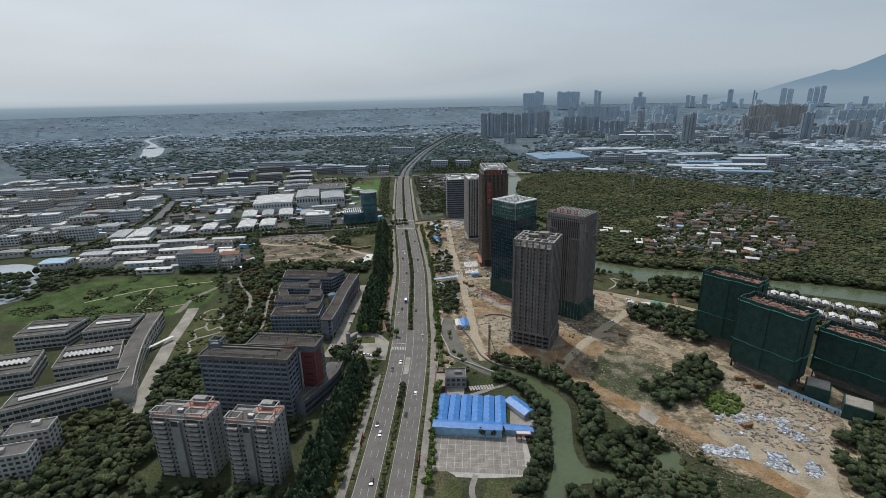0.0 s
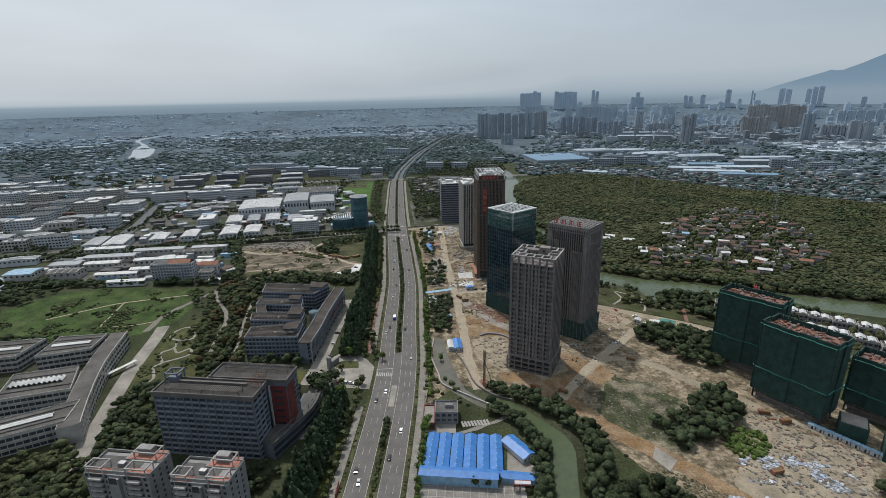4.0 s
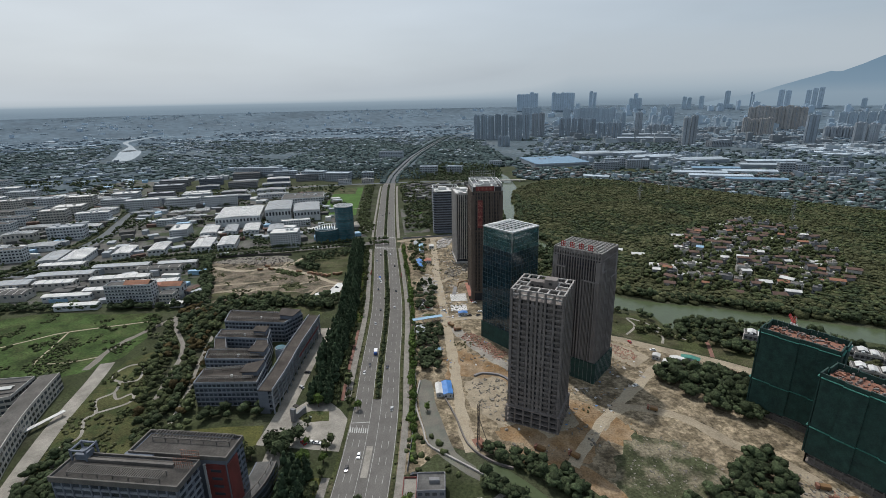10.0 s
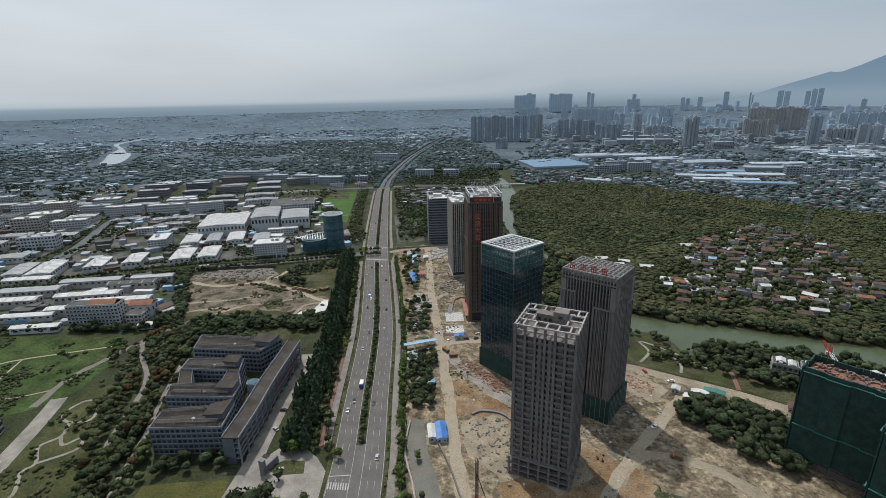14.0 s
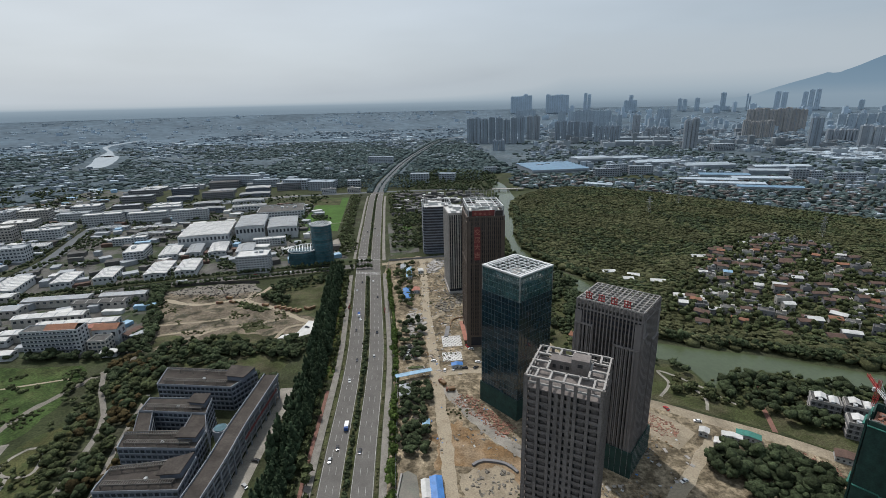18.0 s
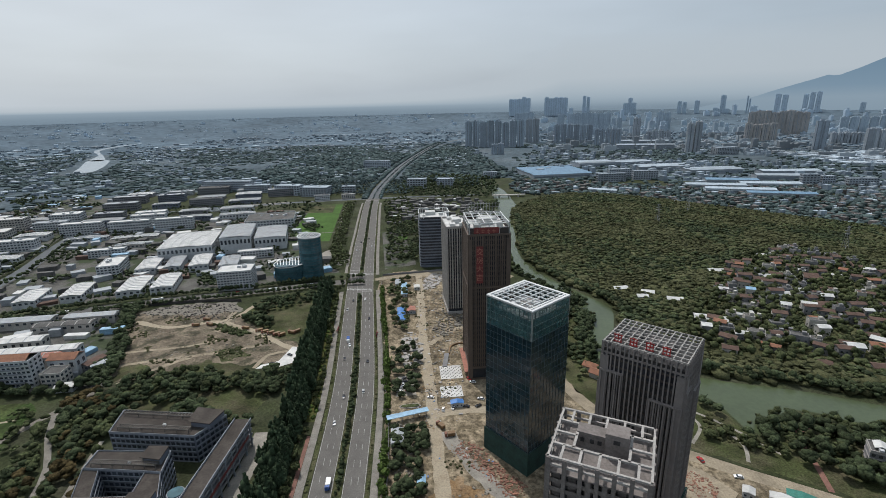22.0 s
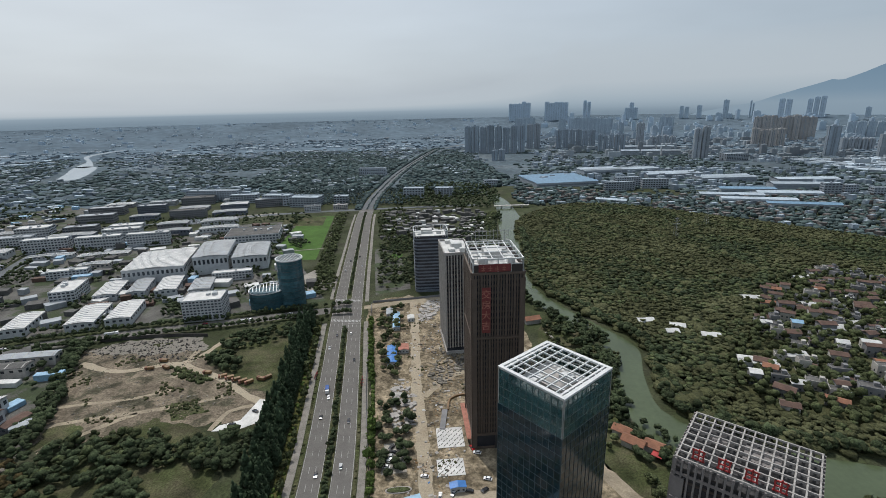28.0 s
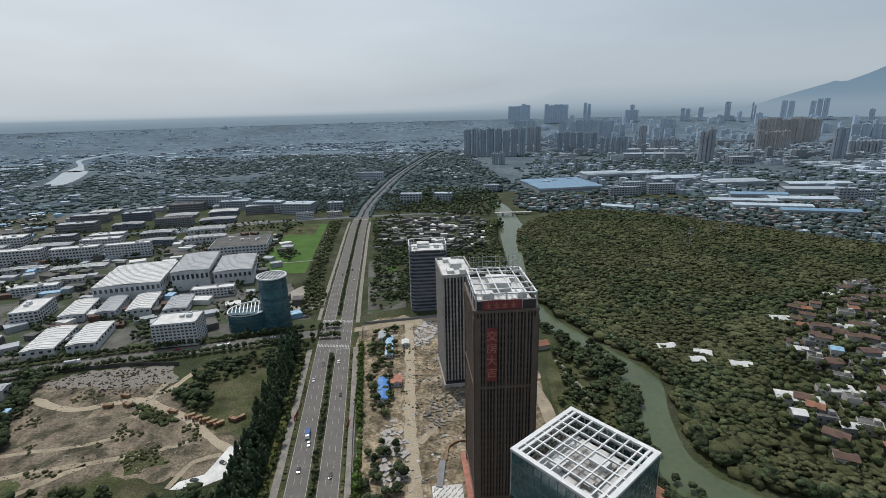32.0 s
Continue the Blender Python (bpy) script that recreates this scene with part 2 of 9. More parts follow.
defmat("pale_blue_wall", (0.2, 0.215, 0.24), rough=0.8, grain=0.12, scale=1.5, stain=0.18, stain_scale=0.15)
defmat("olive_lawn", (0.075, 0.075, 0.025), rough=0.95, second=(0.05, 0.058, 0.02), second_at=0.55, second_scale=0.08, grain=0.4, scale=0.9, stain=0.2, stain_scale=0.06, spec=0.12)
defmat("leaf_bronze", (0.062, 0.048, 0.022), rough=0.9, grain=0.5, scale=0.9, stain=0.25, stain_scale=0.05, island=0.35, spec=0.08, bump=0.9, bump_scale=1.1)
defmat("leaf_conifer", (0.031, 0.047, 0.026), rough=0.9, grain=0.5, scale=1.2, stain=0.3, stain_scale=0.08, island=0.35, spec=0.08)
defmat("ridge_line", (0.36, 0.35, 0.33), rough=0.7, grain=0.2, scale=1.0)
defmat("spoil", (0.165, 0.145, 0.105), rough=0.95, second=(0.05, 0.056, 0.03), second_at=0.47, second_scale=0.05, second_soft=0.06, grain=0.5, scale=0.7, stain=0.4, stain_scale=0.08, bump=0.5, bump_scale=0.5, spec=0.12)
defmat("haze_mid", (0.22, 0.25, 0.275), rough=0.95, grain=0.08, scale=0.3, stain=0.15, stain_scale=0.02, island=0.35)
defmat("felt_roof", (0.092, 0.087, 0.081), rough=0.9, grain=0.25, scale=1.0, stain=0.3, stain_scale=0.1, spec=0.12)
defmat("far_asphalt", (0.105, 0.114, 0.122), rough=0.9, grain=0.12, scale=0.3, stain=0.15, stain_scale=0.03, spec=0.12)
defmat("pale_track", (0.33, 0.285, 0.215), rough=0.95, second=(0.2, 0.165, 0.12), second_at=0.56, second_scale=0.1, grain=0.22, scale=1.0, stain=0.2, stain_scale=0.1, spec=0.12)

# ---- building tools ----
def ico(sub):
    bm = bmesh.new()
    bmesh.ops.create_icosphere(bm, subdivisions=sub, radius=1)
    v = np.array([x.co[:] for x in bm.verts])
    f = np.array([[q.index for q in x.verts] for x in bm.faces])
    bm.free()
    return v, f

CUBE_V = np.array([(x, y, z) for z in (0, 1) for y in (-0.5, 0.5) for x in (-0.5, 0.5)], float)
CUBE_F = np.array([(0, 2, 3, 1), (4, 5, 7, 6), (0, 1, 5, 4), (2, 6, 7, 3), (0, 4, 6, 2), (1, 3, 7, 5)])


class Soup:
    """Gathers many small solids into one mesh."""
    def __init__(self):
        self.v, self.f, self.n = [], {}, 0

    def add(self, v, f):
        v = np.asarray(v, float)
        f = np.asarray(f)
        self.v.append(v)
        self.f.setdefault(f.shape[1], []).append(f + self.n)
        self.n += len(v)
        return self

    def box(self, x, y, z, sx, sy, sz, rz=0.0):
        """A box on its base centre."""
        v = CUBE_V * (sx, sy, sz)
        if rz:
            c, s = math.cos(radians(rz)), math.sin(radians(rz))
            v = np.column_stack((v[:, 0] * c - v[:, 1] * s, v[:, 0] * s + v[:, 1] * c, v[:, 2]))
        return self.add(v + (x, y, z), CUBE_F)

    def beam(self, a, b, w, h=None):
        """A straight bar from a to b."""
        a, b = Vector(a), Vector(b)
        m = Matrix.Translation(a) @ (b - a).to_track_quat("Z", "Y").to_matrix().to_4x4()
        v = CUBE_V * (w, h or w, (b - a).length)
        return self.add([(m @ Vector(p))[:] for p in v], CUBE_F)

    def gable(self, x, y, z, sx, sy, rise, rz=0.0, thick=0.3):
        """A two-pitched roof slab, its ridge along y."""
        p = []
        for yy in (-sy / 2, sy / 2):
            p += [(-sx / 2, yy, 0), (0, yy, rise), (sx / 2, yy, 0), (sx / 2, yy, -thick), (0, yy, rise - thick), (-sx / 2, yy, -thick)]
        v = np.array(p)
        c, s = math.cos(radians(rz)), math.sin(radians(rz))
        v = np.column_stack((v[:, 0] * c - v[:, 1] * s + x, v[:, 0] * s + v[:, 1] * c + y, v[:, 2] + z))
        return self.add(v, [(0, 1, 7, 6), (1, 2, 8, 7), (2, 3, 9, 8), (3, 4, 10, 9), (4, 5, 11, 10), (5, 0, 6, 11),
                            (0, 5, 4, 1), (1, 4, 3, 2), (6, 7, 10, 11), (7, 8, 9, 10)])

    def prism(self, outline, z0, z1):
        """An upright solid over a convex or star-shaped outline."""
        o = np.asarray(outline, float)
        k = len(o)
        v = np.vstack((np.column_stack((o, np.full(k, z0))), np.column_stack((o, np.full(k, z1))), [[*o.mean(0), z1], [*o.mean(0), z0]]))
        i = np.arange(k)
        j = (i + 1) % k
        self.add(v, np.column_stack((i, j, j + k, i + k)))
        base = self.n - len(v)
        self.f.setdefault(3, []).append(np.column_stack((i + k, j + k, np.full(k, 2 * k))) + base)
        self.f.setdefault(3, []).append(np.column_stack((j, i, np.full(k, 2 * k + 1))) + base)
        return self

    def mesh(self, name, material, smooth=False):
        me = bpy.data.meshes.new(name)
        v = np.vstack(self.v).astype(np.float32)
        me.vertices.add(len(v))
        me.vertices.foreach_set("co", v.ravel())
        loops, starts, at = [], [], 0
        for k, fs in self.f.items():
            a = np.vstack(fs)
            loops.append(a.ravel())
            starts.append(at + np.arange(len(a)) * k)
            at += a.size
        loops, starts = np.concatenate(loops).astype(np.int32), np.concatenate(starts).astype(np.int32)
        me.loops.add(len(loops))
        me.loops.foreach_set("vertex_index", loops)
        me.polygons.add(len(starts))
        me.polygons.foreach_set("loop_start", starts)
        me.materials.append(M[material])
        me.update(calc_edges=True)
        me.validate()
        me.polygons.foreach_set("use_smooth", [False] * len(me.polygons))
        if smooth:
            me.polygons.foreach_set("use_smooth", [True] * len(me.polygons))
        return me


def ground_at(x, y):
    """From the sketch plan to true ground metres: the plan was drawn slightly askew."""
    q = 1 + 9.72e-5 * x + 3.87e-5 * y
    return (1.01373 * x - 0.00051 * y - 3.298) / q, (0.00929 * x + 1.04116 * y - 5.016) / q


def T(pts):
    """From true ground metres back to the sketch plan."""
    p = np.asarray(pts, float)
    q = p.copy()
    for i in range(8):
        x, y = ground_at(q[:, 0], q[:, 1])
        q = q + p - np.column_stack((x, y))
    return q


def settle(v):
    """Moves mesh points from the sketch plan to true ground metres."""
    v = np.array(v, float)
    x, y = ground_at(v[:, 0], v[:, 1])
    far = np.maximum(1, np.hypot(x, y - 170) / 4450)
    v[:, 0], v[:, 1] = x / far, 170 + (y - 170) / far
    return v


LAID = set()   # things whose parts are drawn straight on the plan


def part(name, made, material, parent=None, label="", loc=None, rz=0.0, true=False):
    """Links a Soup or a mesh as one object, under a thing or a part; true: it is already in true metres."""
    me = made.mesh(name, material) if isinstance(made, Soup) else made
    ob = new(name, me)
    if not true and (parent is None or parent.name in LAID):
        if loc:
            loc = (*ground_at(loc[0], loc[1]), loc[2])
        else:
            v = np.empty(len(me.vertices) * 3, np.float32)
            me.vertices.foreach_get("co", v)
            me.vertices.foreach_set("co", settle(v.reshape(-1, 3)).astype(np.float32).ravel())
            me.update()
    if parent:
        ob.parent = parent
    if loc:
        ob.location = loc
    if rz:
        ob.rotation_euler[2] = radians(rz)
    return tagged(ob, label) if label else ob


def thing(name, label, category, x=0, y=0, z=0, rz=0, group="", kind="", true=False):
    ob = new(name)
    if x == 0 and y == 0:
        LAID.add(ob.name)
    elif not true:
        a = radians(rz)
        p, q, r = (np.array(ground_at(x + dx, y + dy)) for dx, dy in ((0, 0), (math.cos(a), math.sin(a)), (-math.sin(a), math.cos(a))))
        rz = math.degrees((math.atan2(q[1] - p[1], q[0] - p[0]) + math.atan2(-(r[0] - p[0]), r[1] - p[1])) / 2)
        x, y = p
        k = max(1.0, math.hypot(x, y - 170) / 4450)
        x, y = x / k, 170 + (y - 170) / k
    ob.empty_display_size = 0.5
    ob.location, ob.rotation_euler = (x, y, z), (0, 0, radians(rz))
    return tagged(ob, label, category, group, kind)


BOXES = {}
def box_mesh(name, sx, sy, sz, material):
    """A box on its base centre whose mesh is shared by all of its size."""
    key = (name, round(sx, 2), round(sy, 2), round(sz, 2), material)
    if key not in BOXES:
        BOXES[key] = Soup().box(0, 0, 0, sx, sy, sz).mesh(name, material)
    return BOXES[key]


def bpart(name, parent, material, x, y, z, sx, sy, sz, rz=0.0, label=""):
    return part(name, box_mesh(name, sx, sy, sz, material), material, parent, label, (x, y, z), rz)


def spline(pts, closed=False, step=6.0):
    """A smooth line through the given points."""
    p = np.asarray(pts, float)
    k, out = len(p), []
    for i in range(k if closed else k - 1):
        a, b, c, d = (p[(i + j) % k] if closed else p[min(max(i + j, 0), k - 1)] for j in (-1, 0, 1, 2))
        m = max(2, int(np.linalg.norm(c - b) / step))
        for s in np.arange(m) / m:
            out.append(0.5 * (2 * b + (c - a) * s + (2 * a - 5 * b + 4 * c - d) * s * s + (3 * b - a - 3 * c + d) * s ** 3))
    if not closed:
        out.append(p[-1])
    return np.array(out)


def inside(pts, poly):
    """Which of the points lie in the polygon."""
    pts, poly = np.asarray(pts, float), np.asarray(poly, float)
    r = np.zeros(len(pts), bool)
    for (x1, y1), (x2, y2) in zip(poly, np.roll(poly, -1, 0)):
        hit = (y1 > pts[:, 1]) != (y2 > pts[:, 1])
        if hit.any():
            r ^= hit & (pts[:, 0] < (x2 - x1) * (pts[:, 1] - y1) / (y2 - y1 + 1e-12) + x1)
    return r


def flat_mesh(name, outline, z, material, depth=0.0):
    """A level sheet over any outline, with a skirt downwards where it has depth."""
    bm = bmesh.new()
    vs = [bm.verts.new((x, y, z)) for x, y in outline]
    f = bm.faces.new(vs)
    bmesh.ops.recalc_face_normals(bm, faces=[f])
    if f.normal.z < 0:
        bmesh.ops.reverse_faces(bm, faces=[f])
    if depth:
        r = bmesh.ops.extrude_face_region(bm, geom=[f])
        bmesh.ops.translate(bm, verts=[g for g in r["geom"] if isinstance(g, bmesh.types.BMVert)], vec=(0, 0, 0))
        for v in vs:
            v.co.z = z - depth
    bmesh.ops.triangulate(bm, faces=[q for q in bm.faces if len(q.verts) > 4], ngon_method="EAR_CLIP")
    me = bpy.data.meshes.new(name)
    bm.to_mesh(me)
    bm.free()
    me.materials.append(M[material])
    return me


def region(name, pts, z, material, label, category="ground", smooth=True, depth=0.0, kind="structure", parent=None, true=False, rough=0.0):
    o = spline(pts, True, 4.0 if category == "ground" else 8.0) if smooth else np.asarray(pts, float)
    if rough:
        # straight-sided plot whose edges are ragged
        p, o = np.asarray(pts, float), []
        for a, b in zip(p, np.roll(p, -1, 0)):
            m = max(2, int(np.linalg.norm(b - a) / 3))
            o += [a + (b - a) * q / m for q in range(m)]
        o = np.array([(x + rough * (noise.noise(Vector((x * 0.09, y * 0.09, 1))) + 0.8 * noise.noise(Vector((x * 0.33, y * 0.33, 5)))), y + rough * (noise.noise(Vector((x * 0.09, y * 0.09, 9))) + 0.8 * noise.noise(Vector((x * 0.33, y * 0.33, 3))))) for x, y in o])
    elif smooth and category == "ground":
        o = o + np.array([(2.2 * noise.noise(Vector((x * 0.11, y * 0.11, 1))) + 1.3 * noise.noise(Vector((x * 0.4, y * 0.4, 5))), 2.2 * noise.noise(Vector((x * 0.11, y * 0.11, 9))) + 1.3 * noise.noise(Vector((x * 0.4, y * 0.4, 3)))) for x, y in o])
    ob = part(name, flat_mesh(name, o, z, material, depth), material, true=true)
    return tagged(ob, label, category, kind=kind)


def ribbon_soup(line, width, z, height=0.0, soup=None):
    """A band that follows a line; with a height it is a low wall or kerb."""
    p = np.asarray(line, float)
    d = np.gradient(p, axis=0)
    d /= np.linalg.norm(d, axis=1)[:, None] + 1e-9
    nrm = np.column_stack((-d[:, 1], d[:, 0]))
    w = np.asarray(width, float)
    w = w[:, None] if w.ndim else w
    a, b = p + nrm * w / 2, p - nrm * w / 2
    k = len(p)
    s = soup or Soup()
    i = np.arange(k - 1)
    if height:
        v = np.vstack([np.column_stack((q, np.full(k, h))) for q, h in ((a, z), (a, z + height), (b, z + height), (b, z))])
        s.add(v, np.vstack([np.column_stack((i + m * k, i + 1 + m * k, i + 1 + (m + 1) * k, i + (m + 1) * k))[:, ::-1] for m in range(3)]))
        s.f.setdefault(4, []).append(np.array([(0, k, 2 * k, 3 * k), (4 * k - 1, 3 * k - 1, 2 * k - 1, k - 1)]) + s.n - 4 * k)
    else:
        v = np.vstack((np.column_stack((a, np.full(k, z))), np.column_stack((b, np.full(k, z)))))
        s.add(v, np.column_stack((i, i + k, i + 1 + k, i + 1)))
    return s


def offset(line, d):
    p = np.asarray(line, float)
    t = np.gradient(p, axis=0)
    t /= np.linalg.norm(t, axis=1)[:, None] + 1e-9
    return p + np.column_stack((t[:, 1], -t[:, 0])) * d


rng = np.random.default_rng(7)

# ---- ground, roads, water ----
def disc(name, r0, r1, z, material, label, k=96):
    s = Soup()
    a = np.linspace(0, 2 * math.pi, k, endpoint=False)
    rings = np.geomspace(max(r0, 40), r1, 14)
    v = np.vstack([np.column_stack((rr * np.cos(a), rr * np.sin(a) + 170, np.full(k, z))) for rr in rings])
    i = np.arange(k)
    j = (i + 1) % k
    for q in range(len(rings) - 1):
        s.f.setdefault(4, []).append(np.column_stack((i + q * k, i + (q + 1) * k, j + (q + 1) * k, j + q * k)))
    s.v, s.n = [v], len(v)
    if r0 == 0:
        s.f.setdefault(3, []).append(np.column_stack((i, j, np.full(k, len(v)))))
        s.v.append(np.array([[0, 170, z]]))
    return tagged(part(name, s, material, true=True), label, "ground", kind="structure")

disc("ground", 0, 4700, 0.0, "ground", "green and brown open ground with scrub and bare earth")
# the plain's haze is put into its colours, paler in the outer ring
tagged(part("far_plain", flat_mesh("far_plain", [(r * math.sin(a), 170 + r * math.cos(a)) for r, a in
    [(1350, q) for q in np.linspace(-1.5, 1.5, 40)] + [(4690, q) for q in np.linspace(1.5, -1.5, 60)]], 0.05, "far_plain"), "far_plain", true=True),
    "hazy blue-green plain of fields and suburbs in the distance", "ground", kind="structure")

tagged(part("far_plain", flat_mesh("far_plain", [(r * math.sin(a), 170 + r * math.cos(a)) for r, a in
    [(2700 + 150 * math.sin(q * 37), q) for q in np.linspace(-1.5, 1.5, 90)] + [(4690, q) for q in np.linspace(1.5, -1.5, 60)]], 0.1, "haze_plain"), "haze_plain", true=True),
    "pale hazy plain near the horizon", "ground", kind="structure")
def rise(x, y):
    """Height of the far plain, tilted up to stand in for land to the horizon."""
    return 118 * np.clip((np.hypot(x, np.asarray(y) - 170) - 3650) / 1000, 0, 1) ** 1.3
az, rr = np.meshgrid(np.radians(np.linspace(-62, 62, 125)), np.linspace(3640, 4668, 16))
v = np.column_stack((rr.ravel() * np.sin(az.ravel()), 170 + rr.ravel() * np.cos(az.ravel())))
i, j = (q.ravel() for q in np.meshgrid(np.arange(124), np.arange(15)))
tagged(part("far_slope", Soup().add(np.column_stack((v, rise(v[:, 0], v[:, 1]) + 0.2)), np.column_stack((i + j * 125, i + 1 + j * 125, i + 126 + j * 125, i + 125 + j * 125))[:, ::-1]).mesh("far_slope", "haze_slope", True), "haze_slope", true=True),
       "hazy blue far plain, tilted up to stand in for land beyond", "ground", kind="structure")
ROAD = spline([(-42, -200), (-45, 60), (-46.5, 180), (-49.5, 280), (-53.5, 340), (-61, 400), (-73.5, 500), (-91.5, 600), (-114, 720), (-146, 913), (-193, 1230), (-207, 1500), (-200, 2000), (-140, 2840), (-70, 3100), (200, 3900)], False, 12.0)
NEAR = ROAD[ROAD[:, 1] < 1240]
FAR = ROAD[ROAD[:, 1] > 1225]
def at_road(y, d=0.0):
    """A point beside the main road: d metres to the right of its centre line."""
    o = offset(ROAD, d)
    return float(np.interp(y, o[:, 1], o[:, 0])), y
def stretch(y0, y1, d=0.0):
    o = offset(ROAD, d)
    return o[(o[:, 1] > y0) & (o[:, 1] < y1)]

road = tagged(part("road", ribbon_soup(NEAR, 28.6, 0.12), "asphalt"), "wide grey asphalt dual carriageway with lane markings", "road", kind="structure")
LAID.add(road.name)
tagged(part("far_road", ribbon_soup(FAR, 21, 0.14), "far_asphalt"), "pale grey road curving away into the distance", "road", kind="structure")
# median strip between the carriageways, split at the crossings
for k, (a, b) in enumerate(((60, 292), (325, 327), (352, 690), (745, 1215))):
    if b - a > 20:
        tagged(part("median_strip", ribbon_soup(stretch(a, b), 5.2, 0.12, 0.2), "grass_dry"), "raised planted strip between the two carriageways", "median", kind="structure")
tagged(part("median_island", ribbon_soup(stretch(294, 326), 3.6, 0.12, 0.16), "concrete_yard"), "bare concrete traffic island in the middle of the road", "median", kind="structure")
# lane markings
for d, dash in ((-2.9, 0), (2.9, 0), (-13.9, 0), (13.9, 0), (-6.6, 1), (-10.2, 1), (6.6, 1), (10.2, 1)):
    s = Soup()
    if dash:
        y = 60.0
        while y < 900:
            s.box(*at_road(y, d), 0.14, 0.16, 5.5, 0.012, math.degrees(math.atan2(at_road(y - 5, d)[0] - at_road(y + 5, d)[0], 10)))
            y += 13.0 if y < 700 else 15
    else:
        ribbon_soup(stretch(20, 1200, d), 0.2, 0.146, soup=s)
    part("lane_line", s, "lane_paint", road)
def zebra(y, d0, d1):
    s = Soup()
    for d in np.arange(d0, d1, 1.3):
        s.box(*at_road(y, d), 0.14, 0.6, 4.6, 0.014, 7)
    part("crosswalk", s, "lane_paint", road, "worn white crosswalk")
for y, d0, d1 in ((331, -13.4, -2.8), (695, -13.5, 13.5), (745, -13.5, 13.5), (1205, -13, 13)):
    zebra(y, d0, d1)
for y, d0, d1 in ((338, -13.8, -2.8), (690, 3, 13.6), (757, -13.6, -3)):
    s = Soup().box(*at_road(y, (d0 + d1) / 2), 0.141, d1 - d0, 0.5, 0.012, 8)
    part("stop_line", s, "lane_paint", road)
# verges and pavements along the main road
for a, b, d, w, h, m, label in (
        (40, 1190, -15.6, 2.2, 0.22, "grass_dry", "narrow planted verge beside the carriageway"), (40, 1190, 15.4, 2.2, 0.22, "grass_dry", "narrow planted verge beside the carriageway"),
        (40, 700, 19.0, 4.0, 0.16, "paving", "pale paved footpath along the road"), (740, 1190, 19.0, 4.0, 0.16, "paving", "pale paved footpath along the road"),
        (40, 296, -19.5, 4.2, 0.16, "paving", "pale paved footpath along the road"), (350, 700, -19.5, 4.2, 0.16, "paving", "pale paved footpath along the road"),
        (740, 1190, -18.5, 3.6, 0.16, "paving", "pale paved footpath along the road"), (350, 470, -22.9, 2.2, 0.15, "red_paving", "red brick cycle path beside the footpath")):
    tagged(part("verge" if "verge" in label else "pavement", ribbon_soup(stretch(a, b, d), w, 0.03, h), m), label, "pavement", kind="structure")

for a, b in ((150, 296), (470, 690)):
    tagged(part("verge", ribbon_soup(stretch(a, b, -24.6), 5.6, 0.05), "olive_lawn"), "wide yellowing grass verge below the conifers", "verge", kind="structure")
# side streets
def street(name, pts, w, z, m, label, step=15):
    line = spline(pts, False, min(step, 5) if name == "site_track" else step)
    if name == "site_track":
        # unmade tracks have ragged edges
        line = line + np.array([(1.1 * noise.noise(Vector((x * 0.12, y * 0.12, 2))), 1.1 * noise.noise(Vector((x * 0.12, y * 0.12, 7)))) for x, y in line])
        w = np.array([w * (0.95 + 0.42 * noise.noise(Vector((x * 0.14, y * 0.14, 4)))) for x, y in line])
    return tagged(part(name, ribbon_soup(line, w, z), m), label, "road", kind="structure")
CROSS = [(-700, 500), (-540, 560), (-438, 598), (-326, 648), (-235, 680), (-144, 714), (-112, 722)]
street("side_street", CROSS, 15, 0.08, "asphalt", "grey side street leading off to the factories")
street("side_street", [(-110, 722), (-60, 744), (-15, 758), (25, 762), (60, 742)], 9, 0.08, "track", "dusty pale side street across the site")
street("side_street", [(-508, 560), (-524, 705), (-575, 830), (-626, 955), (-690, 1120), (-760, 1300)], 17, 0.085, "far_asphalt", "pale grey street between factory blocks")
street("side_street", [(-700, 1010), (-500, 1105), (-350, 1180), (-192, 1232), (-80, 1262), (40, 1290)], 16, 0.075, "far_asphalt", "pale grey crossroad in front of the market")
street("side_street", [(-480, 1120), (-360, 1178)], 26, 0.07, "concrete_yard", "pale concrete forecourt beside the crossroad")
street("campus_drive", T([(-66, 336), (-92, 338), (-112, 346), (-117, 358), (-118.5, 375), (-120, 404), (-121, 425), (-121, 442), (-124, 470)]), 10, 0.09, "concrete_yard", "pale concrete campus driveway")
street("campus_drive", [(-106, 336), (-104, 315), (-100, 285), (-97, 262)], 10, 0.085, "concrete_yard", "pale concrete campus driveway")
street("campus_drive", T([(-217.3, 237.2), (-227.2, 258.9), (-233.3, 278.6), (-243.5, 304.2), (-257, 342.2), (-267.3, 380.1), (-276.6, 408.3)]), 10, 0.08, "concrete_yard", "pale curved concrete campus driveway")
region("forecourt", T([(-121.6, 340), (-121.7, 352.4), (-111.5, 355.6), (-106, 363.9), (-91.6, 365.3), (-81.5, 356.4), (-70.2, 341.8), (-66, 329), (-68, 318), (-122, 322)]), 0.104, "concrete_yard", "pale concrete forecourt at the campus gate", smooth=False)
region("forecourt_lawn", T([(-107.6, 348), (-99.5, 354.3), (-87.9, 354.3), (-85.5, 344.9), (-99.4, 343.1)]), 0.12, "garden_grass", "small lawn set in the concrete forecourt", smooth=False)
region("campus_lawn", T([(-166, 318), (-167.4, 333.7), (-150, 336.8), (-124, 339.3), (-122, 330), (-121.7, 316)]), 0.11, "olive_lawn", "olive-yellow lawn in front of the school", smooth=False)
